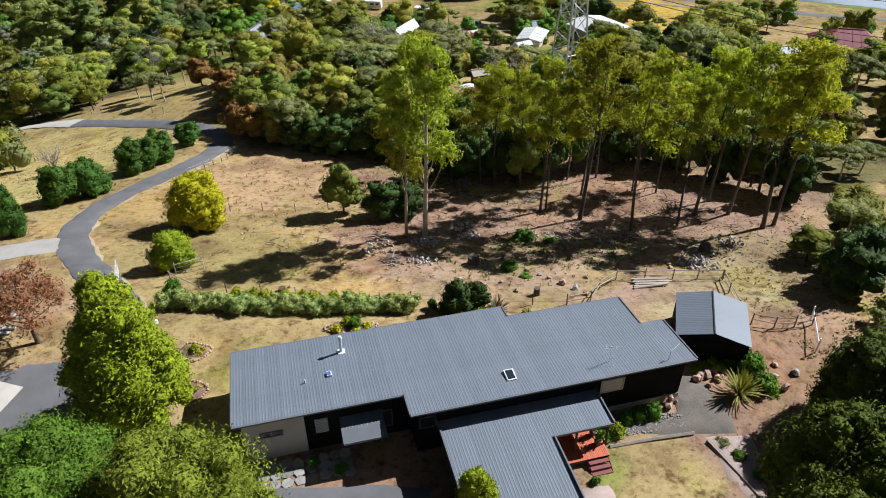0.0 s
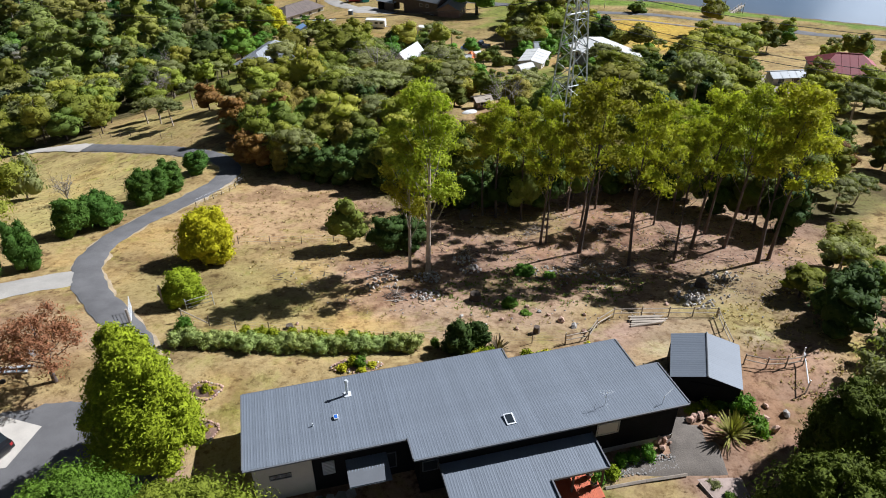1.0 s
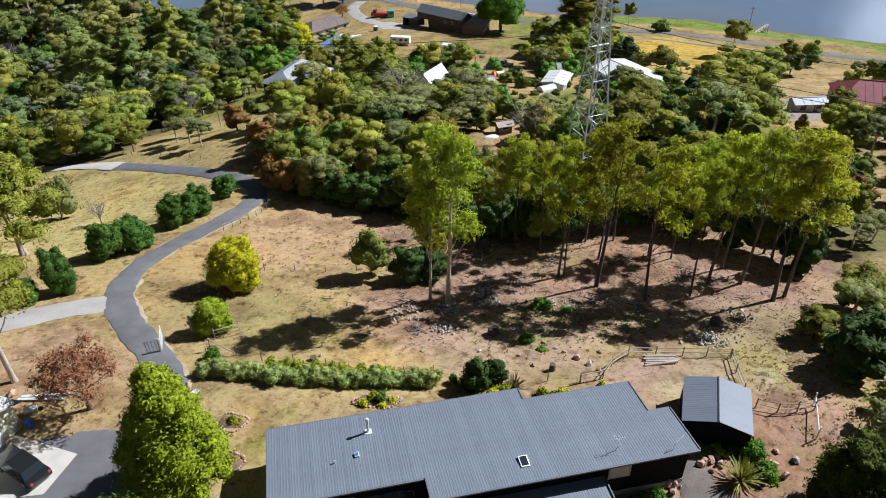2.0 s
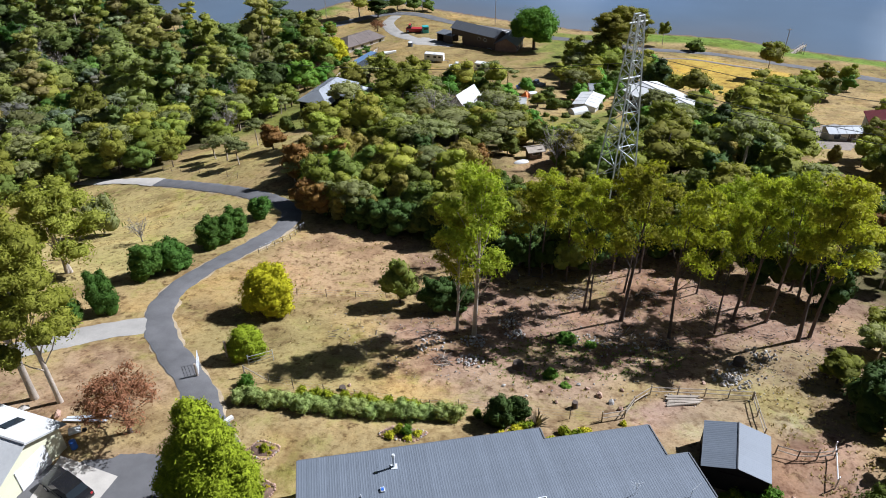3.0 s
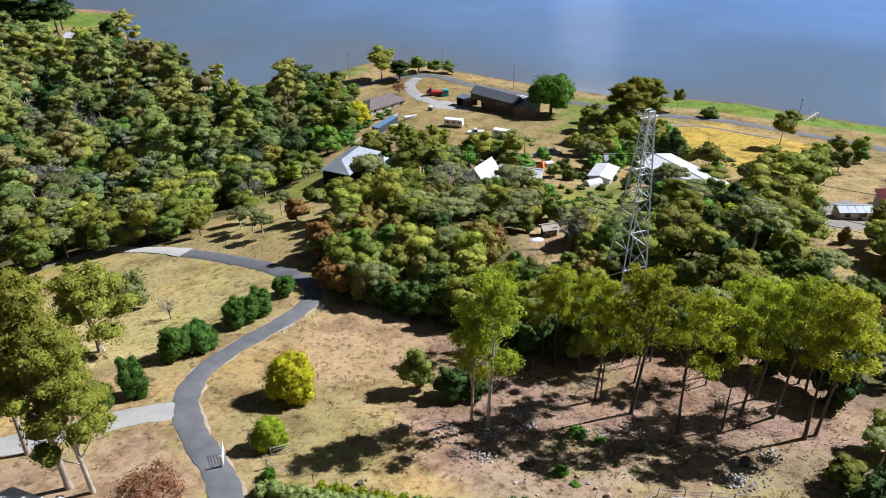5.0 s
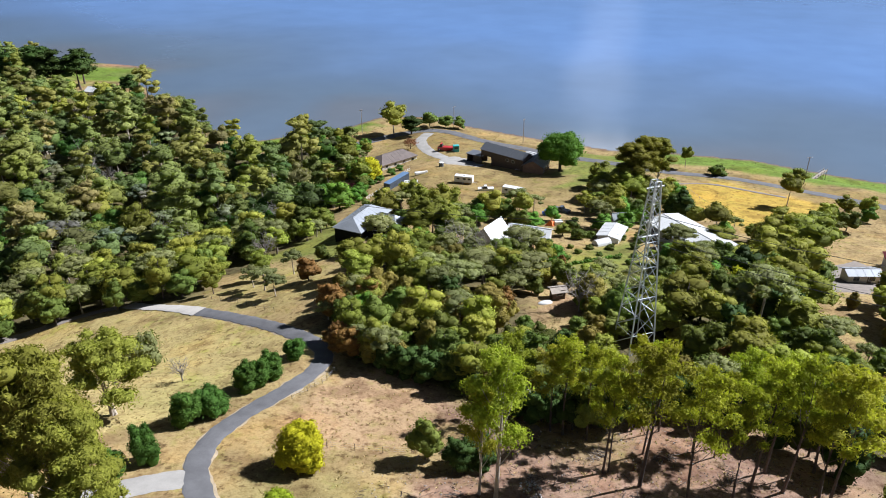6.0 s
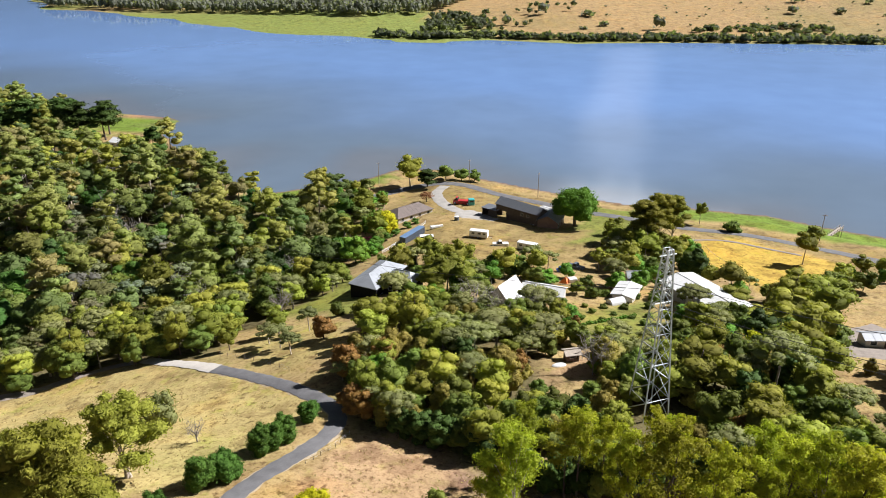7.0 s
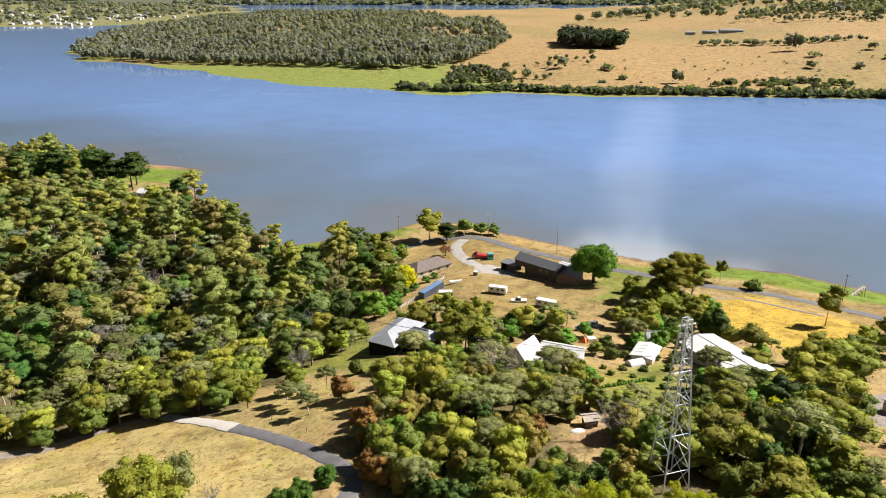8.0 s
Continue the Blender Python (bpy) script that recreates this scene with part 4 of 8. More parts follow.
model("limebush", 4.8, 2.4, tree("rounded_tree", 215, 4.8, 2.4, "lime-green rounded tree by the gate", "tree", M_LIMEBUSH, M_BARK, clear=0.0, n=36, count=480, size=0.14, clump=0.95, squash=0.85, trunk=0.1, forks=0, core=0.86))
model("limecone", 13.5, 4.0, tree("ornamental_tree", 216, 13.5, 4.0, "tall dense lime-green tree beside the forecourt", "tree", M_LIME, M_BARK, clear=0.06, n=90, count=900, size=0.13, clump=0.95, squash=1.0, droop=0.2, trunk=0.22, shape="cone", forks=0, core=0.8, coarse=False))
model("plum", 6.6, 3.1, tree("purple_leaf_tree", 217, 6.6, 3.1, "thin bronze-red leaved tree by the forecourt", "tree", M_PLUM, M_BARK, clear=0.28, n=42, count=560, size=0.11, clump=0.8, trunk=0.15, forks=14, core=0.0))
model("frontgum", 12.5, 5.5, tree("leafy_gum", 218, 12.5, 5.5, "broad leafy green gum beside the house", "tree", M_FRONT, M_BARK, clear=0.3, n=80, count=900, size=0.12, clump=1.25, squash=0.72, trunk=0.3, forks=0, core=0.8, coarse=False))
model("frontolive", 13, 5.5, tree("leafy_gum", 219, 13, 5.5, "broad olive-green gum in front of the house", "tree", M_FRONT_OLIVE, M_BARK, clear=0.3, n=80, count=900, size=0.12, clump=1.25, squash=0.72, trunk=0.3, forks=0, core=0.78, coarse=False))
model("yellowtop", 9, 5, tree("wattle_tree", 220, 9, 5, "dense wattle with yellow-green sunlit top", "tree", M_SUNTOP, M_BARK, clear=0.02, n=60, count=560, size=0.15, clump=1.25, squash=0.8, trunk=0.25, forks=0, core=0.84, coarse=False))
model("dead", 3.8, 1.5, bare_tree("bare_tree", 221, 3.8, 1.5, "small leafless grey tree in the paddock", "tree", M_BARE))
model("baregrey", 8, 3.2, bare_tree("bare_tree", 222, 8, 3.2, "leafless grey tree among green wattles", "tree", M_BARE))

# the gums in the clearing: place, height, crown half-width
for k, (x, y, h, r) in enumerate([(10.6, 66.2, 17.9, 3.1), (14.6, 64.1, 20.3, 4.6), (19.2, 60.5, 19.2, 3.6), (24.4, 62.1, 16.5, 2.6), (27.2, 65.2, 19.1, 3.8), (30.0, 69.1, 17.3, 3.5), (31.0, 65.6, 19.1, 3.8), (33.0, 61.3, 20.2, 4.8), (34.6, 62.4, 18.4, 4.0), (22.2, 72.3, 13.4, 2.1), (24.7, 71.5, 13.2, 2.2), (15.1, 76.0, 15, 2.6), (18.7, 76.4, 14.3, 2.4), (6.1, 73.7, 15.5, 3.2), (4.5, 74.5, 13.8, 3.2), (15.9, 70.9, 17, 2.8), (9.1, 73.0, 14.8, 2.6), (28, 75, 15, 3.2), (11.3, 66.5, 15, 2.4), (36, 70, 16, 3.6), (-1, 77, 14, 3.4)]):
    plant("gum%d" % (k % 4), x, y, h, r)
for x, y, h, r, k in [(-0.6, 77.5, 5.5, 2.8, "dark"), (3.3, 76.6, 6.5, 3, "dark"), (7.4, 75.2, 8, 3, "dark"), (9.2, 74.4, 9, 2.6, "wattle2"), (12.6, 77, 8.5, 3.4, "dark"), (16.2, 79.6, 8, 3.4, "wattle0"), (20, 81.5, 8, 3.4, "dark"), (24, 82, 7, 3.4, "wattle3"), (27.8, 80, 8, 3.4, "dark"), (30.6, 78.2, 7, 3, "wattle1"), (33.5, 76.5, 8, 3.4, "dark"), (36.5, 73.5, 8, 3.4, "wattle2"), (39, 70, 8, 3.4, "dark"), (5, 79.5, 7, 3.4, "wattle0"), (10, 80, 8, 3.6, "wattle3")]:
    plant(k, x, y, h, r)
plant("palegum", -1.8, 58.5, 20.8, 4.6)
plant("palegum", -3.7, 59.5, 15.6, 3.0)
plant("leftgum0", -40.7, 42.6, 24.0, 5.6)
plant("leftgum1", -38.1, 42.3, 18.9, 4.4)
plant("leftgum0", -54.2, 57, 12, 5.5)
plant("leftgum0", -48, 47, 20, 5)
for x, y, h, r in [(-43.2, 69.8, 4.9, 2.3), (-41.1, 71.9, 4.6, 2.3), (-39.2, 79.7, 4.4, 2.0), (-37.8, 81.3, 4.4, 2.0), (-37.0, 83.4, 4.3, 2.0), (-35.3, 89.9, 3.4, 1.9), (-43.5, 59.5, 5.7, 1.7), (-46, 57, 3, 1.6)]:
    plant("camellia", x, y, h, r * 1.15)
plant("lemon", -25.1, 61.9, 6.6, 3.5)
plant("limebush", -24.2, 51.8, 4.1, 2.2)
plant("dead", -50.9, 82.6, 3.8, 1.5)
plant("plum", -30.1, 39.2, 7.0, 3.9)
plant("limecone", -19.7, 31.7, 12.0, 4.3, turn=0.6)
plant("dark", -6.4, 64.6, 4.6, 2.6)
plant("dark", -4.2, 65.8, 4.6, 2.8)
plant("wattle0", -10.8, 65.7, 6.7, 2.7)
plant("frontgum", -19.5, 21.5, 10.5, 5.0)
plant("frontolive", -12.5, 20, 12.0, 5.2)
plant("limecone", 1.6, 20.3, 10.0, 2.2, label="tall narrow lime-green tree beside the porch roof")
plant("yellowtop", 21.5, 24, 9.5, 4.8)
plant("yellowtop", 27, 31, 8, 4.2)
plant("yellowtop", 24, 20.5, 11, 5)
plant("yellowtop", 18.6, 18.6, 12, 4.4)
plant("yellowtop", 29, 25, 11, 5)
for x, y, h, r, k in [(34, 47, 6, 3.4, "dark"), (37, 51, 5, 3, "dark"), (33.5, 53, 4, 2.4, "olive1"), (38, 56, 5.5, 3, "grey0"), (40, 45, 6, 3.4, "wattle0"), (36, 41, 4, 3, "bush1"), (41, 60, 6, 3.4, "olive2"), (33, 39, 3, 2.4, "bush1")]:
    plant(k, x, y, h, r)
plant("fig", 10.5, 249, 15, 9.4)
for x, y, h, r, k in [(31, 216, 18, 7, "leftgum0"), (36, 222, 19, 6.5, "leftgum1"), (41, 226, 18, 6, "leftgum0"), (27, 212, 12, 6, "farolive0"), (42, 195, 9, 5, "farwattle0"), (57, 262, 9.5, 2.8, "farolive1"), (78.6, 214.4, 12, 4.5, "farolive2"), (-62, 306, 16, 7.6, "farolive0"), (-50.4, 282.6, 5, 4, "plum"), (-54, 306, 9, 6, "farpine"), (-47, 316, 8, 5, "farwattle1"), (-40, 318, 7, 5, "farwattle2"), (-34, 319, 6, 4, "farwattle0"), (-58, 240, 9, 5, "lemon"), (-60, 205, 10, 6, "green"), (-306, 352, 21, 11, "farpine"), (-294, 360, 24, 12, "farpine"), (-282, 354, 22, 11, "farpine"), (-270, 362, 25, 12, "farpine"), (-258, 357, 24, 11, "farpine"), (-247, 362, 22, 10, "farpine"), (-318, 364, 22, 12, "farpine"), (-276, 374, 22, 11, "farpine"), (-252, 374, 21, 10, "farpine"), (-207, 343, 15, 6.5, "farpine"), (60, 165, 12, 6, "olive0"), (55, 151, 11, 6, "olive1"), (63, 153, 9, 5, "wattle1"), (50, 140, 10, 5.5, "olive2"), (47, 127, 9, 5.5, "wattle0"), (57, 134, 8, 5, "wattle2"), (68, 170, 10, 5.5, "olive1"), (74, 178, 9, 5, "wattle3"), (93, 248, 6, 4, "farwattle1"), (66, 252, 4, 4, "farbush")]:
    plant(k, x, y, h, r)


# woods: jittered rows of mixed trees inside an outline, with gaps where things stand
LEAF_TINTS = {"farolive": (0.182, 0.181, 0.049), "farwattle": (0.106, 0.127, 0.035), "fargreen": (0.070, 0.127, 0.025), "farpine": (0.050, 0.082, 0.022), "fargum": (0.207, 0.204, 0.055), "farbush": (0.131, 0.143, 0.038), "fargrey": (0.182, 0.184, 0.104)}
LEAF_SHIFTS = [(1, 1, 1), (1, 1, 1), (0.62, 0.75, 0.8), (0.8, 0.92, 0.95), (1.1, 0.95, 1.3), (1.15, 1.15, 0.75), (0.9, 1.0, 0.9)]
FAR_SPOTS = []


def wood(outline, step, mix, low, high, seed, gaps=(), single=True):
    rng = random.Random(seed)
    o = np.array(outline)
    y = o[:, 1].min()
    while y < o[:, 1].max():
        x = o[:, 0].min() + rng.uniform(0, step)
        while x < o[:, 0].max():
            px, py = x + rng.uniform(-0.42, 0.42) * step, y + rng.uniform(-0.42, 0.42) * step
            inside = inside_by(np.array([px]), np.array([py]), outline)[0]
            if inside > 0.5 and not any((px - gx) ** 2 + (py - gy) ** 2 < gr * gr for gx, gy, gr in gaps) and rng.random() < 0.94:
                k = rng.choice(mix)
                bt, bw = MODELS[k]
                s = rng.uniform(low, high) * (0.75 if inside < step * 0.6 else 1)
                if single:
                    plant(k, px, py, bt * s, bw * s * rng.uniform(1.0, 1.32))
                else:
                    t = LEAF_TINTS[k.rstrip("0123456789")]
                    g, w = rng.uniform(0.75, 1.4), rng.uniform(-0.1, 0.1)
                    v = rng.choice(LEAF_SHIFTS)
                    FAR_SPOTS.append((k, px, py, bt * s, bw * s * rng.uniform(1.0, 1.32), (t[0] * v[0] * g * (1 + w), t[1] * v[1] * g, t[2] * v[2] * g * (1 - w))))
            x += step
        y += step * 0.9


HOUSE_GAPS = [(-240, 385, 26), (-222, 362, 20), (-214, 346, 15), (-232, 345, 14), (-42, 164, 9), (-44, 154, 7), (-36, 160, 5), (-48, 160, 7), (-8, 153, 5), (-10, 148, 4), (1, 160, 6), (21, 168, 7), (38, 172, 11), (44, 166, 10), (40, 160, 7), (48, 158, 6), (34, 166, 5), (18.6, 161, 4), (6, 117, 4), (19, 104, 2.5), (-62.6, 223, 4), (-62, 211, 3), (-150, 235, 8), (-100, 190, 3), (-230, 352, 9), (-223, 342, 9), (-216, 330, 8), (-209, 319, 6), (-190, 270, 6), (-306, 352, 8), (-294, 360, 9), (-282, 354, 8), (-270, 362, 9), (-258, 357, 8), (-247, 362, 8), (-276, 374, 8), (-252, 374, 8), (17.7, 97, 5), (17.2, 91, 4), (16, 86, 3)]
# trees that stand out of the woods: place, height, crown half-width
SINGLES = [(63.7, 154.9, 13, 7.3, "olive0"), (54.1, 133.9, 12, 5.9, "olive1"), (47.4, 122.8, 11, 5.8, "olive2"), (40.7, 111, 12, 6, "grey0"), (45, 136.9, 8, 5.4, "dark"), (26.9, 108.4, 11, 6.4, "olive0"), (22.5, 106.5, 9, 5, "olive1"), (41.4, 129.4, 6, 2.7, "yellowwattle"), (42.5, 192.7, 9, 5.1, "dark"), (36.6, 161.7, 6, 4.4, "grey1"), (18.8, 179.4, 8, 4.4, "grey0"), (38.7, 135, 5, 3.8, "green"), (47.3, 167.3, 5, 4.9, "olive1"), (28.2, 131.2, 7, 4.2, "wattle1"), (16.4, 110.5, 6, 3.6, "wattle2"),
           (-14.3, 142.8, 8, 5.5, "baregrey"), (-8.2, 122.2, 8, 6.1, "grey0"), (0.6, 121.1, 8, 6, "grey1"), (-0.7, 143.3, 8, 5.5, "grey0"), (-24.8, 123.3, 12, 4.4, "olive0"), (-26.6, 160.1, 9, 5.5, "olive2"), (-13.4, 179.6, 8, 5.5, "wattle0"), (-7.1, 104.2, 7, 3.1, "olive1"), (-13.2, 111, 7, 3.4, "dark"), (-18.9, 101, 7, 2.8, "tawny0"), (-27.2, 112.5, 7, 3.2, "tawny1"), (-12.4, 102.3, 7, 3, "tawny1"), (-33.8, 145.2, 9, 5.1, "grey1"), (-33.6, 105.7, 7, 3.4, "rust"), (-27.5, 103.4, 6, 3.5, "green"), (-19.1, 177.1, 6, 3.6, "grey1"), (6.1, 142.1, 5, 3.7, "green"), (1, 178, 4, 4.2, "green"), (-2.4, 109.1, 4, 2, "tawny0"), (10, 112.5, 8, 3.8, "baregrey"), (12.3, 114.4, 7, 4, "tawny0"),
           (45.7, 107.7, 9, 5, "olive1"), (44.7, 96.9, 9, 5, "wattle1"), (45.2, 114.5, 8, 4.5, "dark"), (51.6, 119.8, 9, 5.5, "olive2"), (50.6, 105.3, 6, 4, "grey1"), (34.7, 93.5, 9, 5, "olive0"), (38, 88.6, 9, 5, "olive1"), (44.3, 90.3, 7, 4.5, "wattle0"), (43.8, 84.8, 6, 4, "wattle2"), (28.4, 97.5, 8, 4.5, "wattle1"), (34.1, 104, 8, 4.5, "dark"), (3.4, 97.5, 5, 3.4, "wattle3"), (-0.2, 97, 5, 3.2, "olive2"), (6.9, 96.2, 5, 3.4, "dark"), (31.9, 146, 6, 4, "green"), (42.1, 152.9, 4, 3.4, "wattle1"), (46.8, 147.5, 5, 4, "olive0"), (35.7, 152, 4, 3, "wattle0")]
for dx, dy, h, r in ((0, 0, 9, 4.5), (7, 4, 8, 4), (-6, 5, 9, 4.6), (3, 10, 8, 4.2), (12, 11, 8, 4.2), (-9, -4, 8, 4), (5, -6, 8, 4), (-2, 16, 9, 4.4), (15, 20, 8, 4), (8, 22, 9, 4.4)):
    FAR_SPOTS.append(("fargreen", -84 + dx, 196 + dy, h, r, (0.05, 0.11, 0.016)))
for x, y, h, r in ((-57, 222, 4, 2.6), (-55, 228, 3.5, 2.4), (-53, 234, 3, 2.2), (-56, 216, 5, 3), (-51, 244, 3, 2.2), (-49, 250, 2.6, 2)):
    FAR_SPOTS.append(("fargreen", x, y, h, r, (0.075, 0.135, 0.02)))
NEAR_MIX = ["olive0", "olive1", "olive2", "wattle0", "wattle1", "wattle2", "wattle3", "grey0", "grey1", "rust", "tawny0", "tawny1", "tawny0", "wattle2"]
FAR_MIX = ["fargreen", "fargrey", "farolive0", "farolive1", "farolive2", "farwattle0", "farwattle1", "farwattle2", "farwattle0", "fargreen", "fargrey"]
WEST_MIX = FAR_MIX + ["fargum0", "fargum1", "fargum0", "farwattle1", "farwattle2"]
wood(WOOD_MID, 4.8, NEAR_MIX, 0.55, 0.9, 1, HOUSE_GAPS + [(x, y, r * 0.6) for x, y, h, r, k in SINGLES])
wood(WOOD_EAST, 5.0, NEAR_MIX, 0.5, 0.9, 2, HOUSE_GAPS + [(x, y, r * 0.6) for x, y, h, r, k in SINGLES])
wood([(0, 120), (-2, 150), (8, 152), (13, 163), (8, 142), (9, 128), (16, 124), (22, 128), (26, 146), (31, 150), (30, 140), (22, 120), (14, 106), (9, 100), (3, 104), (9, 112)], 4.8, NEAR_MIX + ["bush0"], 0.45, 0.85, 31, HOUSE_GAPS + [(18.3, 101, 3)])
# unseen trees right of view, added to shade the corner wattles
wood([(38, 30), (34, 24), (46, 22), (56, 34), (44, 40)], 5.5, ["olive0", "olive1", "wattle0"], 1.2, 1.6, 32)
# the near edge of the western wood, tree by tree
wood([(-52, 172), (-60, 154), (-67, 148), (-68, 134), (-70, 124), (-90, 122), (-103, 112), (-118, 106), (-124, 130), (-104, 160), (-84, 176), (-64, 196)], 6.0, ["olive0", "wattle0", "wattle1", "wattle2", "wattle3", "grey0", "olive2", "grey1"], 0.7, 1.1, 3, HOUSE_GAPS)
# the rest of it, joined
wood([(-395, 448), (-335, 428), (-292, 402), (-250, 370), (-205, 346), (-180, 332), (-140, 292), (-118, 278), (-82, 280), (-72, 245), (-63, 202), (-64, 196), (-84, 176), (-104, 160), (-124, 130), (-150, 150), (-188, 182), (-338, 345)], 8.2, WEST_MIX, 0.8, 1.3, 4, HOUSE_GAPS, single=False)
wood([(-118, 106), (-124, 130), (-150, 150), (-200, 180), (-190, 120), (-150, 84), (-128, 84)], 7.6, WEST_MIX, 0.8, 1.2, 14, HOUSE_GAPS, single=False)
wood([(-72, 245), (-63, 205), (-52, 214), (-58, 240), (-60, 262), (-70, 285), (-82, 280)], 5.4, FAR_MIX + ["fargreen", "farbush"], 0.6, 0.9, 5, HOUSE_GAPS + [(-58, 240, 4), (-54, 260, 11)])
wood([(-50, 178), (-40, 196), (-20, 192), (4, 196), (12, 200), (14, 190), (2, 176), (-14, 172), (-30, 172)], 4.9, FAR_MIX + ["farbush"], 0.55, 0.85, 6, HOUSE_GAPS + [(7, 192, 5), (6, 178, 5)])
wood([(-34, 150), (-30, 168), (-14, 168), (-12, 156)], 5.5, FAR_MIX + ["farbush"], 0.6, 0.9, 16, HOUSE_GAPS)
wood([(8, 150), (8, 176), (24, 184), (34, 186), (30, 176), (14, 166)], 5.5, FAR_MIX + ["farbush"], 0.4, 0.7, 17, HOUSE_GAPS + [(7, 176, 4)])
wood([(14, 200), (20, 240), (40, 234), (50, 214), (48, 200), (36, 190), (20, 184)], 5.2, FAR_MIX + ["farbush", "farbush"], 0.5, 0.85, 7, HOUSE_GAPS)
wood([(44, 184), (60, 182), (76, 190), (92, 210), (104, 206), (84, 180), (66, 172), (56, 178), (44, 170), (36, 180)], 5.6, FAR_MIX + ["farbush", "farbush"], 0.45, 0.85, 8, HOUSE_GAPS)
wood([(-66, 262), (-92, 276), (-122, 278), (-96, 296), (-72, 306)], 6, FAR_MIX + ["farbush"], 0.45, 0.75, 9, HOUSE_GAPS)
wood([(62, 84), (58, 104), (60, 126), (66, 130), (90, 130), (110, 110), (100, 70)], 6.5, NEAR_MIX + ["bush0"], 0.6, 0.9, 10, HOUSE_GAPS)
wood([(80, 160), (100, 186), (150, 170), (150, 130), (90, 130)], 11, FAR_MIX + ["farbush", "farbush"], 0.5, 0.8, 12, [(84, 145, 10), (70, 138, 6)])
wood([(36, 38), (60, 30), (70, 60), (44, 70), (38, 58)], 6.5, NEAR_MIX + ["bush1", "bush0"], 0.4, 0.75, 13)
for x, y, h, r, k in [(34.5, 162, 5, 3, "grey0"), (42, 155, 4, 2.6, "grey1"), (37.5, 163.5, 5.5, 3, "grey1"), (50, 156, 4, 3, "olive2"), (9, 168, 4, 2.6, "olive0"), (13, 166, 3, 2.4, "bush0"), (29, 168, 3, 2.6, "bush0"), (22, 130, 4, 3, "grey0"), (16, 132, 4.5, 3.4, "grey1"), (13, 128, 5, 3, "olive1")]:
    plant(k, x, y, h, r)
for x, y, h, r, k in SINGLES:
    plant(k, x, y, h, r)
woods_of("woodland", FAR_SPOTS, "dense mixed eucalypt woodland on the slope to the river", "woodland")
for x, y, h, r, k in [(-86.3, 121.5, 7.8, 2.9, "wattle1"), (-78, 126, 11.3, 3.9, "olive0"), (-65.8, 125, 6.6, 2.5, "olive1"), (-57, 126, 5, 3, "grey0"), (-48.5, 117, 5, 2.6, "grey1"), (-53, 122, 5.5, 3.4, "grey0"), (-44, 124, 6, 3, "rust"), (-60.8, 89.3, 7.5, 3.9, "bush1"), (-54.4, 70.4, 13.5, 6.6, "airygum"), (-58, 134, 8, 3.2, "olive2"), (-50, 132, 6, 2.8, "grey0"), (-47, 143, 4, 2, "bush0"), (-150, 226, 10, 4.5, "baregrey"), (-163, 232, 11, 5, "baregrey"), (-176, 250, 12, 5, "baregrey"), (-200, 292, 12, 5, "baregrey"), (-96, 168, 9, 4.2, "baregrey"), (-110, 186, 10, 4.5, "baregrey"), (-88, 205, 10, 4.5, "baregrey"), (-8, 134, 8, 3.8, "baregrey"), (-3, 140, 8, 4, "baregrey"), (-29, 93, 5.5, 3, "rust"), (-26.5, 91.5, 6, 3.2, "rust"), (-23, 90, 5, 2.8, "tawny0"), (-20, 88, 5, 3, "dark"), (-17, 87, 5, 3, "dark"), (-13.5, 86, 5.5, 3.2, "dark"), (-10, 85, 5, 3, "wattle0"), (-7, 83.5, 5.5, 3.2, "dark"), (-2, 82, 5, 3, "dark"), (-24.5, 92, 4, 2.6, "dark"), (-28, 108, 7, 3.4, "rust"), (-32, 104, 6, 3, "rust"), (-25, 100, 6, 3.2, "rust"), (-75, 190, 9, 4, "baregrey"), (-62, 146, 8, 3.6, "baregrey")]:
    plant(k, x, y, h, r)
for k in list(BASE):
    if k not in USED:
        for o in [*BASE[k].children_recursive, BASE[k]]:
            bpy.data.objects.remove(o)

# ---- the long house ----
HOUSE = Matrix.Translation((-12.415, 28.0, 0)) @ Matrix.Rotation(radians(14.5), 4, "Z")
PAD = 46.8


def ribbed_sheet(w, v0, v1, z_at, pitch=0.19, deep=0.007, thick=0.02, mat=M_ROOF):
    """One ribbed steel roof sheet, w wide, from v0 to v1 up its slope."""
    us, zs, u = [], [], 0.0
    while u < w - 1e-6:
        for f, h in ((0.0, 0), (0.5, 0), (0.62, 1), (0.86, 1)):
            if u + f * pitch < w:
                us.append(u + f * pitch)
                zs.append(h * deep)
        u += pitch
    us.append(w)
    zs.append(0)
    n = len(us)
    verts = []
    for t in (0, -thick):
        for v in (v0, v1):
            verts += [(us[i], v, z_at(v) + zs[i] + t) for i in range(n)]
    faces = []
    for i in range(n - 1):
        faces.append((i, i + 1, n + i + 1, n + i))
        faces.append((2 * n + i, 3 * n + i, 3 * n + i + 1, 2 * n + i + 1))
        faces.append((i, 2 * n + i, 2 * n + i + 1, i + 1))
        faces.append((n + i, n + i + 1, 3 * n + i + 1, 3 * n + i))
    return mesh_of("roof_sheet", verts, faces, mat)


def sheeted(parent, u0, u1, v0, v1, z_at, wide=0.76, name="roof_sheet", deep=0.007):
    """Roof sheets side by side; alike ones share their mesh."""
    count = max(1, round((u1 - u0) / wide))
    w = (u1 - u0) / count
    me = ribbed_sheet(w - 0.004, v0, v1, z_at, deep=deep)
    for i in range(count):
        mesh_part(name, me, parent, m=Matrix.Translation((u0 + i * w, 0, 0.004 * (i % 2))))


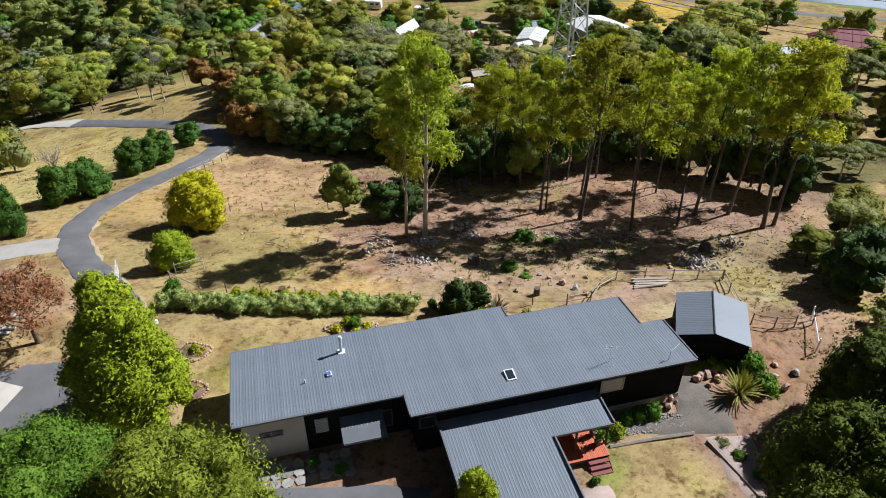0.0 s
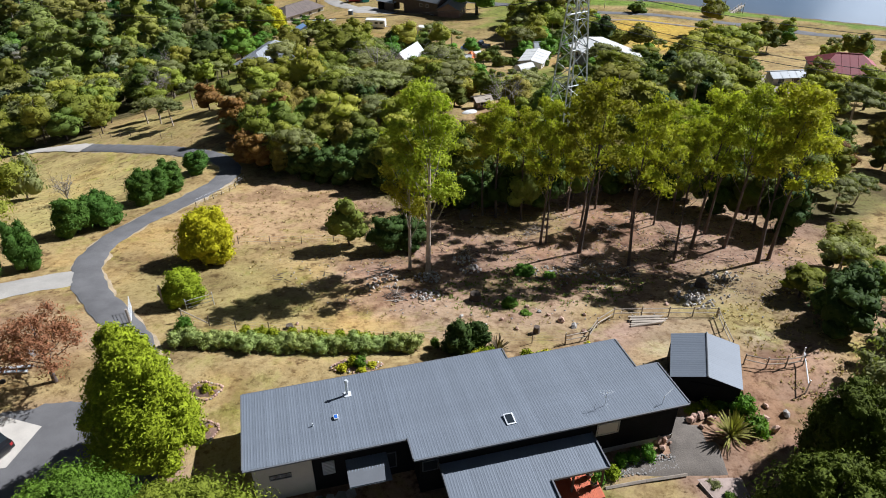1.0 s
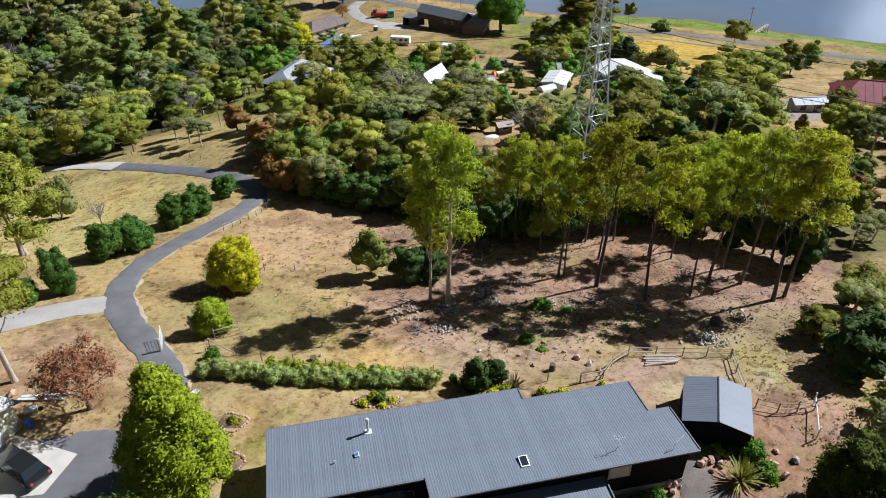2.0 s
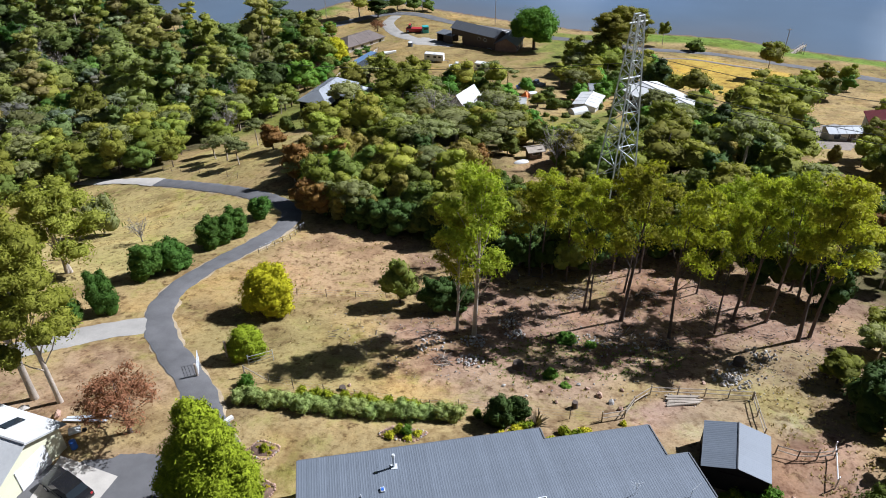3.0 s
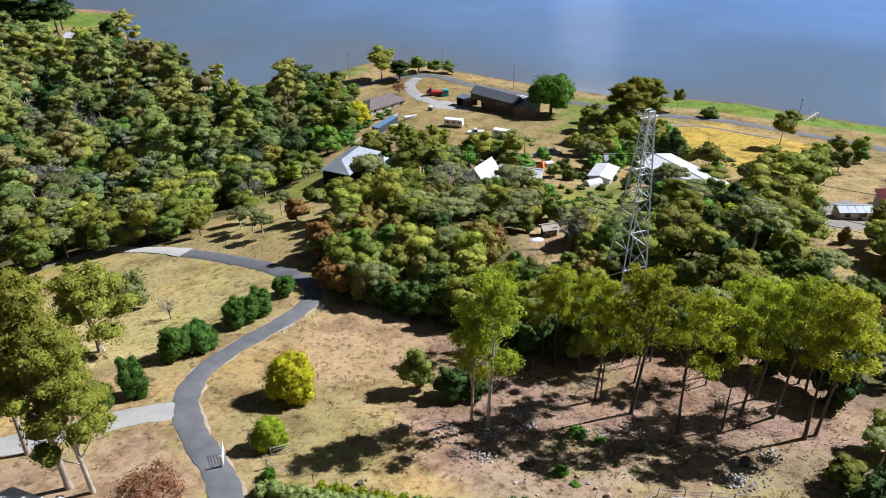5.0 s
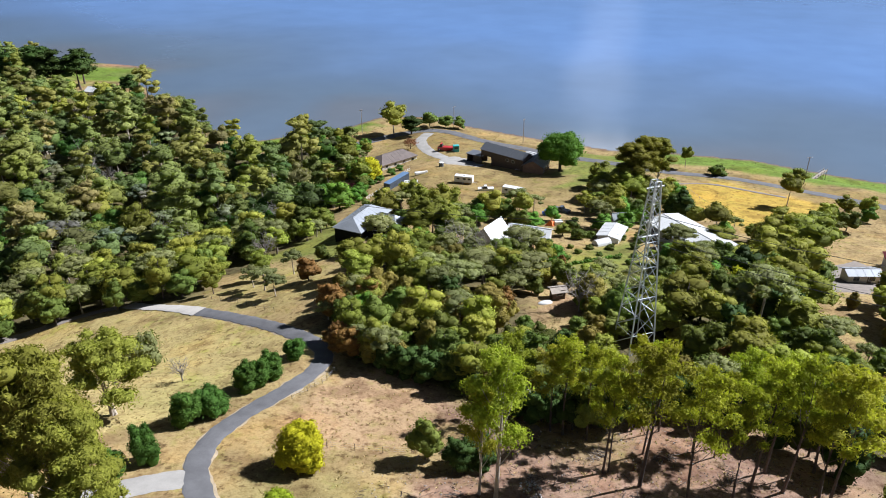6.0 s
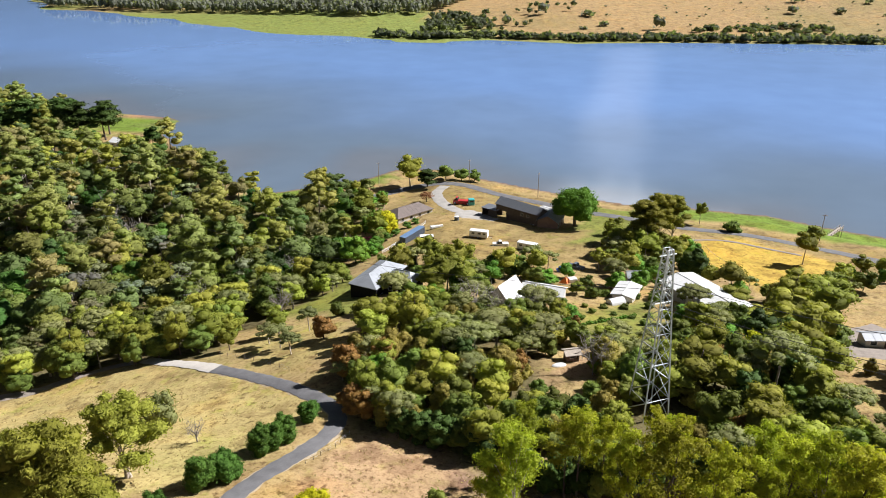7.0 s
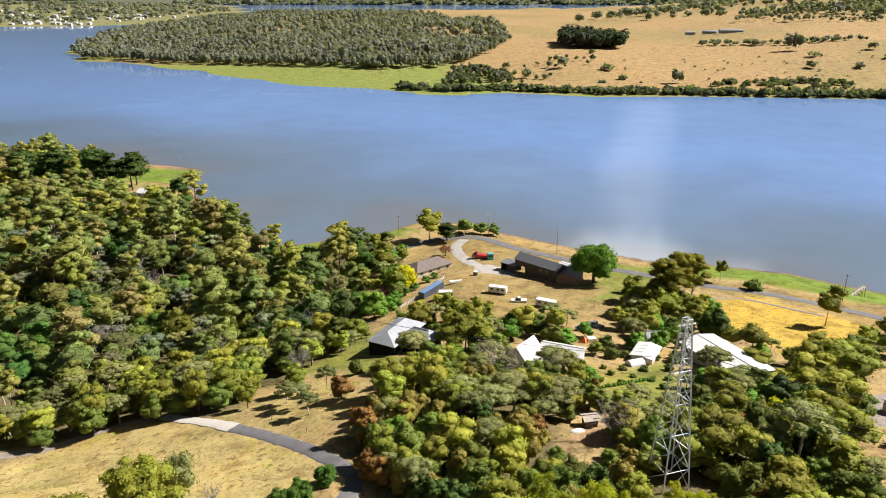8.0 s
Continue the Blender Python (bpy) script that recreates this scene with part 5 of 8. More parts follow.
def window_part(parent, u0, u1, z0, z1, v, panes=1, name="window", out=-1, frame_mat=None):
    """A framed window on a wall that faces -v (out=-1) or +v."""
    t = 0.06
    bm = bmesh.new()
    for a, b, c, d in ((u0, u1, z0, z0 + t), (u0, u1, z1 - t, z1), (u0, u0 + t, z0, z1), (u1 - t, u1, z0, z1)):
        box(a, min(v, v + out * 0.07), c, b, max(v, v + out * 0.07), d, bm=bm)
    wf = part(name, bm, frame_mat or M_TRIM, parent)
    for i in range(panes):
        a, b = u0 + t + (u1 - u0 - 2 * t) * i / panes, u0 + t + (u1 - u0 - 2 * t) * (i + 1) / panes
        part("pane", box(a + 0.01, min(v + out * 0.02, v + out * 0.035), z0 + t, b - 0.01, max(v + out * 0.02, v + out * 0.035), z1 - t), M_GLASS, wf)
    return wf


def long_house():
    house = thing("house", HOUSE, "long low house with slate-grey ribbed steel roof and charcoal walls", "house")
    z_at = lambda v: 50.6 - 0.1 * v
    roof = part("roof", slab([(0.1, 0.1), (10.48, 0.1), (10.48, -1.8), (29.2, -1.8), (29.2, 2.4), (27.5, 2.4), (27.5, 5.8), (18.9, 5.8), (18.9, 7.05), (0.1, 7.05)], 0, 0.12), M_TRIM, house)
    for v in roof.data.vertices:
        v.co.z += z_at(v.co.y) - 0.16
    for u0, u1, v0, v1 in ((0, 10.38, 0, 7.15), (10.38, 19, -1.9, 7.15), (19, 27.6, -1.9, 5.88), (27.6, 29.3, -1.9, 2.48)):
        sheeted(roof, u0, u1, v0, v1, z_at)
    # gutters and barge caps
    for u0, v0, u1, v1 in ((0, 7.2, 19.05, 7.2), (19, 5.93, 27.65, 5.93), (27.6, 2.53, 29.35, 2.53), (-0.05, -0.05, 10.33, -0.05), (10.33, -1.95, 29.35, -1.95)):
        part("gutter", box(u0, v0 - 0.06, z_at(v0) - 0.13, u1, v0 + 0.06, z_at(v0) - 0.005, 0.015), M_TRIM, roof)
    for u, v0, v1 in ((-0.05, 0.02, 7.14), (10.33, -1.88, 0.02), (19.06, 5.95, 7.14), (27.66, 2.55, 5.87), (29.36, -1.88, 2.47)):
        bm = box(u - 0.05, v0, -0.13, u + 0.05, v1, 0.06, 0.015)
        for v in bm.verts:
            v.co.z += z_at(v.co.y)
        part("barge_cap", bm, M_TRIM, roof)
    # walls, 0.2 thick, under the roof
    body = slab([(4.15, 0.4), (10.0, 0.4), (10.8, 0.4), (10.8, -1.45), (28.9, -1.45), (28.9, 2.1), (27.2, 2.1), (27.2, 5.5), (18.6, 5.5), (18.6, 6.8), (4.15, 6.8)], PAD - 0.3, 50.0)
    for v in body.verts:
        if v.co.z > 49:
            v.co.z = z_at(v.co.y) - 0.17
    wall = part("wall", body, M_WALL_DARK, house, "charcoal cladding")
    wing = slab([(0.42, 0.35), (4.14, 0.35), (4.14, 6.8), (0.42, 6.8)], PAD - 0.3, 50.0)
    for v in wing.verts:
        if v.co.z > 49:
            v.co.z = z_at(v.co.y) - 0.17
    wing_wall = part("wall", wing, M_RENDER, house, "pale beige rendered wall")
    part("plinth", box(22.9, -1.5, PAD - 0.3, 28.95, -1.44, PAD + 0.45), M_CONCRETE, house, "pale concrete plinth")
    part("plinth", box(28.9, -1.5, PAD - 0.3, 28.96, 2.1, PAD + 0.45), M_CONCRETE, house, "pale concrete plinth")
    for i in range(17):
        z = PAD + 0.6 + i * 0.18
        part("weatherboard", box(22.9, -1.475, z, 28.92, -1.435, z + 0.165), M_WALL_DARK, wall)
    window_part(house, 1.4, 2.8, 48.75, 49.2, 0.35, 2)
    window_part(house, 10.95, 12.0, 48.9, 49.9, -1.45, 1)
    blind = window_part(house, 22.95, 24.6, 48.8, 49.95, -1.45, 1, frame_mat=M_RENDER)
    part("blind", box(23.05, -1.505, 48.9, 24.5, -1.49, 49.85), M_RENDER, blind, "pale drawn blind")
    # louvre
    bm = bmesh.new()
    for i in range(9):
        box(4.75, 0.28, 48.3 + i * 0.14, 5.55, 0.38, 48.36 + i * 0.14, bm=bm)
    part("louvre", bm, M_METAL, house, "pale slatted louvre")
    window_part(house, 6.5, 9.6, 47.6, 49.1, 0.4, 3)
    window_part(house, 2, 5, 47.8, 49.2, 6.8, 3, out=1)
    window_part(house, 8, 12, 47.4, 49.2, 6.8, 4, out=1)
    # window canopy of ribbed steel
    canopy = part("canopy", box(6.25, -1.75, 49.17, 8.95, 0.38, 49.21), M_TRIM, house, "pale ribbed steel window canopy")
    sheeted(canopy, 6.25, 8.95, -1.78, 0.38, lambda v: 49.23 + 0.06 * v, 0.9, deep=0.02)
    for u in (6.35, 8.85):
        part("strut", beam((u, -1.6, 49.13), (u, 0.36, 48.3), 0.06), M_TRIM, canopy)
    # lower roof over porch and carport
    low = part("porch_roof", slab([(12.2, -1.6), (22.4, -1.6), (22.4, -4.3), (18.45, -4.3), (18.45, -11.9), (12.2, -11.9)], 49.2, 49.32), M_TRIM, house, "lower ribbed steel roof over porch and carport")
    z_low = lambda v: 49.42 + 0.012 * v
    sheeted(low, 12.1, 18.55, -12, -1.55, z_low)
    sheeted(low, 18.55, 22.5, -4.4, -1.55, z_low)
    for u0, v0, u1, v1 in ((12.05, -12.05, 18.6, -11.95), (18.5, -4.46, 22.55, -4.36)):
        part("gutter", box(u0, v0, 49.22, u1, v1, 49.4, 0.012), M_TRIM, low)
    for u, v0, v1 in ((12.05, -12, -1.55), (18.6, -12, -4.46), (22.55, -4.4, -1.55)):
        part("barge_cap", box(u - 0.05, v0, 49.22, u + 0.05, v1, 49.5, 0.012), M_TRIM, low)
    for u, v in ((12.3, -4), (12.3, -8), (12.3, -11.7), (18.35, -8), (18.35, -11.7), (22.3, -4.2), (20.2, -4.25), (18.5, -4.25)):
        part("post", box(u - 0.06, v - 0.06, PAD - 0.2, u + 0.06, v + 0.06, 49.22, 0.01), M_WOOD_DARK, house)
    # porch deck with boards, and steps
    deck = part("deck", box(18.6, -5.1, 47.0, 22.2, -1.5, 47.36), M_WOOD_DARK, house, "red-stained timber porch deck")
    me = bpy.data.meshes.new("board")
    b = box(0.005, -5.15, 47.365, 0.115, -1.5, 47.392)
    b.to_mesh(me)
    b.free()
    me.materials.append(M_DECK)
    for i in range(30):
        mesh_part("deck_board", me, deck, m=Matrix.Translation((18.6 + i * 0.12, 0, 0)))
    for i in range(3):
        part("step", box(20.75, -5.45 - i * 0.3, PAD + 0.3 - i * 0.17, 22.05, -5.13 - i * 0.3, PAD + 0.42 - i * 0.17, 0.01), M_STEP, house, "dark red timber step")
    for u in (20.7, 22.1):
        part("stringer", beam((u, -5.1, PAD + 0.4), (u, -6.15, PAD - 0.1), 0.12), M_STEP, house)
    # flue, skylight, vents
    flue = part("flue", beam((7.15, 5.2, 50.0), (7.15, 5.2, 51.35), 0.2, sides=14), M_METAL, house, "grey steel flue with cowl")
    part("cowl", beam((7.15, 5.2, 51.32), (7.15, 5.2, 51.5), 0.3, sides=14, taper=0.7), M_METAL, flue)
    part("flashing", box(6.9, 4.95, 50.02, 7.4, 5.45, 50.16, 0.03), M_METAL, flue)
    light = part("skylight", box(16.85, -0.62, 50.56, 17.5, 0.32, 50.74, 0.02), M_METAL, house, "white framed roof skylight")
    part("pane", box(16.94, -0.53, 50.745, 17.41, 0.23, 50.755), M_GLASS, light)
    vent = part("roof_vent", box(5.95, 2.9, 50.26, 6.25, 3.3, 50.46, 0.02), M_METAL, house)
    part("pane", box(6.0, 2.95, 50.465, 6.2, 3.25, 50.472), M_BLUE, vent)
    part("vent_pipe", beam((4.53, 2.76, 50.2), (4.53, 2.76, 50.6), 0.09, sides=10), M_METAL, house)
    # aerials
    ant = part("aerial", beam((23.77, -0.6, 50.6), (23.77, -0.6, 52.0), 0.035, sides=6), M_METAL, house, "thin metal television aerial")
    bm = bmesh.new()
    for k in range(7):
        beam((23.4 + k * 0.12, -0.6 - 0.35 + k * 0.03, 51.9), (23.4 + k * 0.12, -0.6 + 0.35 - k * 0.03, 51.9), 0.015, bm, 4)
    beam((23.3, -0.6, 51.9), (24.3, -0.6, 51.9), 0.02, bm, 4)
    for du, dv in ((0.5, 0.3), (-0.5, 0.3), (0, -0.6)):
        beam((23.77, -0.6, 51.5), (23.77 + du, -0.6 + dv, 50.68), 0.012, bm, 4)
    part("rods", bm, M_METAL, ant)
    part("mast", beam((27.5, -1.5, 50.7), (27.55, -1.5, 51.5), 0.04, sides=6), M_METAL, house)
    part("bracket", beam((27.55, -1.5, 51.5), (28.3, -1.2, 51.75), 0.035, sides=6), M_METAL, house)


long_house()


def gable_shed(name, m, w, d, eave, ridge, label, wall_mat, roof_mat_sheet=True):
    """A gabled shed, ridge along its depth."""
    top = thing(name, m, label, "shed")
    bm = bmesh.new()
    pts = [(-w / 2, 0), (w / 2, 0), (w / 2, eave), (0, ridge), (-w / 2, eave)]
    a = [bm.verts.new((x, 0, z - (0.25 if z == 0 else 0.03))) for x, z in pts]
    b = [bm.verts.new((x, d, z - (0.25 if z == 0 else 0.03))) for x, z in pts]
    bm.faces.new(a)
    bm.faces.new(b[::-1])
    for i in range(5):
        j = (i + 1) % 5
        bm.faces.new((a[j], a[i], b[i], b[j]))
    bmesh.ops.recalc_face_normals(bm, faces=bm.faces)
    part("wall", bm, wall_mat, top)
    slope = math.atan2(ridge - eave, w / 2)
    run = (w / 2 + 0.12) / math.cos(slope)
    for side in (1, -1):
        roof = part("roof", box(0, -0.1, -0.01, run, d + 0.1, 0.01), M_TRIM, top)
        roof.matrix_basis = Matrix.Translation((0, 0, ridge)) @ (Matrix.Rotation(math.pi if side < 0 else 0, 4, "Z") @ Matrix.Rotation(slope, 4, "Y")) @ Matrix.Translation((0, -d if side < 0 else 0, 0))
        n = max(1, round((d + 0.2) / 0.76))
        me = ribbed_sheet((d + 0.2) / n - 0.004, 0, run, lambda v: 0.015)
        for i in range(n):
            mesh_part("roof_sheet", me, roof, m=Matrix.Rotation(-math.pi / 2, 4, "Z") @ Matrix.Translation((-(d + 0.1) + i * (d + 0.2) / n, 0, 0)))
    part("ridge_cap", beam((0, -0.12, ridge + 0.02), (0, d + 0.12, ridge + 0.02), 0.16, sides=6), M_TRIM, top)
    return top


SHED = Matrix.Translation((19.1, 37.3, PAD - 0.05)) @ Matrix.Rotation(radians(-15), 4, "Z")
shed = gable_shed("garden_shed", SHED, 4.9, 4.7, 2.1, 2.75, "dark steel garden shed with grey gabled ribbed roof", M_WALL_DARK)
part("door", box(-1.2, -0.06, 0.0, 1.2, -0.005, 1.95, 0.01), M_WALL_DARK, shed)

# ---- fences, gate, beds and clutter round the house ----
def on_ground(x, y, turn=0.0, dz=0.0):
    return Matrix.Translation((x, y, ground_at(x, y) + dz)) @ Matrix.Rotation(radians(turn), 4, "Z")


def rail_fence(line, label, rails=(0.45, 0.95), every=2.2, tall=1.15, thick=0.12, name="fence", mat=None):
    mat = mat or M_WOOD
    p = [Vector((x, y, ground_at(x, y))) for x, y in line]
    top = thing(name, Matrix.Translation(p[0]), label, "fence")
    o = p[0]
    rng = random.Random(len(line) * 7 + int(line[0][0]))
    for a, b in zip(p, p[1:]):
        n = max(1, round((b - a).length / every))
        pts = []
        for i in range(n + 1):
            q = a.lerp(b, i / n)
            q.z = ground_at(q.x, q.y)
            pts.append(q - o)
        for q in pts[: None if b == p[-1] else -1]:
            t = tall * rng.uniform(0.93, 1.1)
            part("post", beam(q + Vector((0, 0, -0.3)), q + Vector((rng.uniform(-0.05, 0.05), rng.uniform(-0.05, 0.05), t)), thick, sides=7, taper=0.85), mat, top)
        for q, r in zip(pts, pts[1:]):
            for h in rails:
                part("rail", beam(q + Vector((0, 0, h + rng.uniform(-0.04, 0.04))), r + Vector((0, 0, h + rng.uniform(-0.04, 0.04))), thick * 0.7, sides=6), mat, top)
    return top


rail_fence([(10.0, 44.3), (12.0, 45.0), (13.2, 47.2), (15.0, 49.0), (20, 49.2), (24.3, 49.2)], "weathered post-and-rail timber fence round a bare yard")
rail_fence([(24.3, 49.0), (23.9, 46.5), (23.5, 43.6)], "weathered timber rail fence beside the shed")
rail_fence([(23.7, 41.4), (25.2, 40.8), (26.8, 40.9), (28.3, 41.2)], "weathered timber rail fence behind the shed")
pole = rail_fence([(28.5, 41.9), (27.3, 38.2)], "pale steel pipe fence end", rails=(0.9,), every=4, tall=1.4, thick=0.13, mat=M_METAL)


def wire_fence(line, label, every=3.0, tall=1.1):
    top = rail_fence(line, label, rails=(), every=every, tall=tall, thick=0.09, mat=M_WOOD_DARK)
    o = top.matrix_basis.translation
    for h in (0.3, 0.65, 1.0):
        bm = bmesh.new()
        for (x0, y0), (x1, y1) in zip(line, line[1:]):
            beam(Vector((x0, y0, ground_at(x0, y0) + h)) - o, Vector((x1, y1, ground_at(x1, y1) + h)) - o, 0.012, bm, 3)
        part("wire", bm, M_METAL, top)


wire_fence([(-23.2, 48.0), (-18.1, 46.6), (-12.1, 45.6), (-5.1, 44.7), (-2.6, 44.9), (0, 44.8), (4.5, 44.5), (10, 44.5)], "thin post-and-wire fence along the hedge")
wire_fence([(-27, 64.5), (-23.3, 66.2), (-16.2, 66.2), (-9, 67)], "thin post-and-wire fence across dry grass")
wire_fence([(-31.5, 77), (-28.6, 82), (-27.6, 86)], "low dark posts beside the driveway", every=1.6, tall=0.7)
wire_fence([(-66, 121), (-56, 115.5), (-46, 109)], "thin post-and-wire fence along the road")

gate = thing("driveway_gate", on_ground(-27.6, 47.6, 62), "open weathered timber and steel driveway gate", "gate")
for x in (-0.1, 3.6):
    part("post", beam((x, 0, -0.3), (x, 0, 1.7), 0.22, sides=8), M_WOOD, gate)
leaf = part("gate_frame", beam((0.1, 0.05, 0.2), (1.5, 1.6, 0.2), 0.06, sides=6), M_METAL, gate)
for h in (0.5, 0.8, 1.1, 1.35):
    part("bar", beam((0.1, 0.05, h), (1.5, 1.6, h), 0.05, sides=6), M_METAL, leaf)
for q in ((0.1, 0.05), (1.5, 1.6)):
    part("upright", beam((*q, 0.2), (*q, 1.4), 0.06, sides=6), M_METAL, leaf)
farm = thing("farm_gate", on_ground(-23.6, 50.2, 25), "thin steel farm gate standing open in grass", "gate")
for h in (0.2, 0.6, 1.0):
    part("bar", beam((0, 0, h), (2.4, 0, h + 0.1), 0.05, sides=6), M_METAL, farm)
for x in (0, 2.4):
    part("upright", beam((x, 0, -0.2), (x, 0, 1.25), 0.07, sides=6), M_METAL, farm)
rail = thing("timber_rail", on_ground(-23.2, 48.0, -18), "leaning timber rail at the hedge's end", "rail")
part("post", beam((0, 0, -0.3), (0, 0, 1.5), 0.14, sides=7), M_WOOD, rail)
part("bar", beam((0, 0, 1.35), (2.6, 0, 0.55), 0.09, sides=6), M_WOOD, rail)
kerb = thing("painted_kerb", on_ground(-22.6, 40.6, 55), "short white painted kerb beside the driveway", "kerb")
part("kerb_block", box(-1.1, -0.14, -0.2, 1.1, 0.14, 0.28, 0.03), M_PAINT_WHITE, kerb)


# stones: heaps of single stones
STONES = [rock_mesh(40 + i, M_STONE) for i in range(5)]
REDS = [rock_mesh(60 + i, M_STONE_RED) for i in range(4)]


def heap(x, y, r, n, size, label, seed, kinds=None):
    rng = random.Random(seed)
    top = thing("stone_heap", on_ground(x, y), label, "stone heap")
    for i in range(n):
        a, d = rng.uniform(0, math.tau), r * rng.random() ** 0.7
        px, py = d * math.cos(a), d * math.sin(a)
        s = size * rng.uniform(0.5, 1.4)
        z = ground_at(x + px, y + py) - ground_at(x, y) + max(0, (1 - d / r)) * 0.35 * rng.random() + s * 0.2
        mesh_part("stone", rng.choice(kinds or STONES), top, m=Matrix.Translation((px, py, z)) @ Euler((rng.random() * 6, rng.random() * 6, rng.random() * 6)).to_matrix().to_4x4() @ Matrix.Scale(s, 4))


HEAP = "heap of pale broken stones on bare earth"
for k, (x, y, r, n, s) in enumerate([(-1.7, 57.3, 1.4, 60, 0.3), (-1.9, 53.1, 1.4, 60, 0.3), (2.5, 59.3, 1.3, 40, 0.28), (2.0, 61.9, 1.3, 40, 0.28), (-6.2, 56.2, 1.8, 45, 0.3), (23.4, 52.4, 1.9, 110, 0.32), (28.1, 57.7, 1.6, 26, 0.4), (25.4, 54.3, 2.6, 40, 0.26), (11, 58.5, 3, 40, 0.3), (16, 59, 2.5, 30, 0.28)]):
    heap(x, y, r, n, s, HEAP, 70 + k)


def boulder(x, y, s, mat_list, label, seed):
    rng = random.Random(seed)
    top = thing("boulder", on_ground(x, y, 0, 0.15 * s), label, "rock")
    mesh_part("stone", rng.choice(mat_list), top, m=Euler((rng.random(), rng.random(), rng.random() * 6)).to_matrix().to_4x4() @ Matrix.Scale(s, 4))


STUMP_RNG = random.Random(3)
for k, (x, y, s) in enumerate([(-40.5, 40.8, 1.2), (-37.2, 40.4, 1.0), (7.5, 50.9, 0.6), (8.5, 49.9, 0.5), (5, 48.5, 0.5), (10.2, 48.2, 0.9), (11.2, 47.2, 0.8), (11.9, 46.2, 0.7), (9.3, 49.3, 0.5), (-33.5, 42.4, 0.9), (-35, 41.8, 0.8), (-34.2, 43.2, 0.7), (2.7, 73.7, 1.3), (12.5, 49.4, 0.5), (6.2, 46.8, 0.5), (3.5, 47.5, 0.4), (-9, 52, 0.4), (-13, 47.5, 0.5), (1.4, 49, 0.5), (20.5, 51.5, 0.5), (18, 52.5, 0.4), (25, 36, 0.8), (23.8, 36.8, 0.6)]):
    boulder(x, y, s, REDS if k % 3 else STONES, "single weathered rock on dry ground", 90 + k)


def stump(x, y, r, h):
    top = thing("tree_stump", on_ground(x, y), "dark cut tree stump in dry grass", "stump")
    bm = bmesh.new()
    bmesh.ops.create_cone(bm, cap_ends=True, segments=12, radius1=r * 1.3, radius2=r, depth=h + 0.3, matrix=Matrix.Translation((0, 0, h / 2 - 0.15)))
    part("wood", bm, M_WOOD_DARK, top)


for x, y, r, h in [(2.8, 52.4, 0.5, 0.8), (25.0, 55.6, 0.5, 0.7), (2.4, 73.5, 0.7, 0.9), (7.8, 46.2, 0.25, 0.7), (-13.5, 46.8, 0.3, 0.4)]:
    stump(x, y, r, h)

# fallen branches and litter in the clearing, too many to count
lit_rng = np.random.default_rng(8)
bm = bmesh.new()
for i in range(420):
    while True:
        x, y = lit_rng.uniform(-22, 40), lit_rng.uniform(48, 84)
        if inside_by(np.array([x]), np.array([y]), [(-9, 62), (-18, 56), (-4, 52), (20, 54), (40, 52), (42, 66), (34, 80), (4, 83), (-6, 76)])[0] > -1:
            break
    a, l = lit_rng.uniform(0, math.tau), lit_rng.uniform(0.3, 1.6)
    dx, dy = math.cos(a) * l / 2, math.sin(a) * l / 2
    beam((x - dx, y - dy, ground_at(x - dx, y - dy) + 0.1), (x + dx, y + dy, ground_at(x + dx, y + dy) + lit_rng.uniform(0.08, 0.3)), lit_rng.uniform(0.04, 0.12), bm, 4, 0.6)
tagged(part("fallen_branches", bm, M_WOOD_DARK, None), "scattered fallen branches and bark litter on bare earth", "branches", kind="stuff")


def scatter(name, count, outline, make, mat, label, category, seed):
    """Small ground clutter joined into one object."""
    rng = np.random.default_rng(seed)
    o = np.array(outline)
    px, py = rng.uniform(o[:, 0].min(), o[:, 0].max(), count * 3), rng.uniform(o[:, 1].min(), o[:, 1].max(), count * 3)
    ok = inside_by(px, py, outline) > 0
    for x0, y0 in DRIVE:
        ok &= (px - x0) ** 2 + (py - y0) ** 2 > 6.5
    px, py = px[ok][:count], py[ok][:count]
    pz = height(px, py)
    verts, faces, base = [], [], 0
    for x, y, z in zip(px, py, pz):
        v, f = make(rng)
        verts.append(v + np.array([x, y, z]))
        faces += (f + base).tolist()
        base += len(v)
    return tagged(new(name, mesh_of(name, np.concatenate(verts), faces, mat)), label, category, kind="stuff")


def tuft(rng):
    n = 7
    a = rng.uniform(0, math.tau, n)
    h, r = rng.uniform(0.06, 0.2, n), rng.uniform(0.1, 0.34, n)
    b = np.stack([np.cos(a) * 0.08, np.sin(a) * 0.08, np.full(n, -0.02)], 1)
    side = np.stack([-np.sin(a), np.cos(a), np.zeros(n)], 1) * 0.07
    tip = np.stack([np.cos(a) * r, np.sin(a) * r, h], 1)
    return np.stack([b - side, b + side, tip], 1).reshape(-1, 3), np.arange(n * 3).reshape(n, 3)


def pebble(rng):
    s = rng.uniform(0.03, 0.11)
    return ICO_V * s * rng.uniform(0.7, 1.2, (12, 1)) * np.array([1, 1, 0.6]) + np.array([0, 0, s * 0.3 + 0.03]), ICO_F


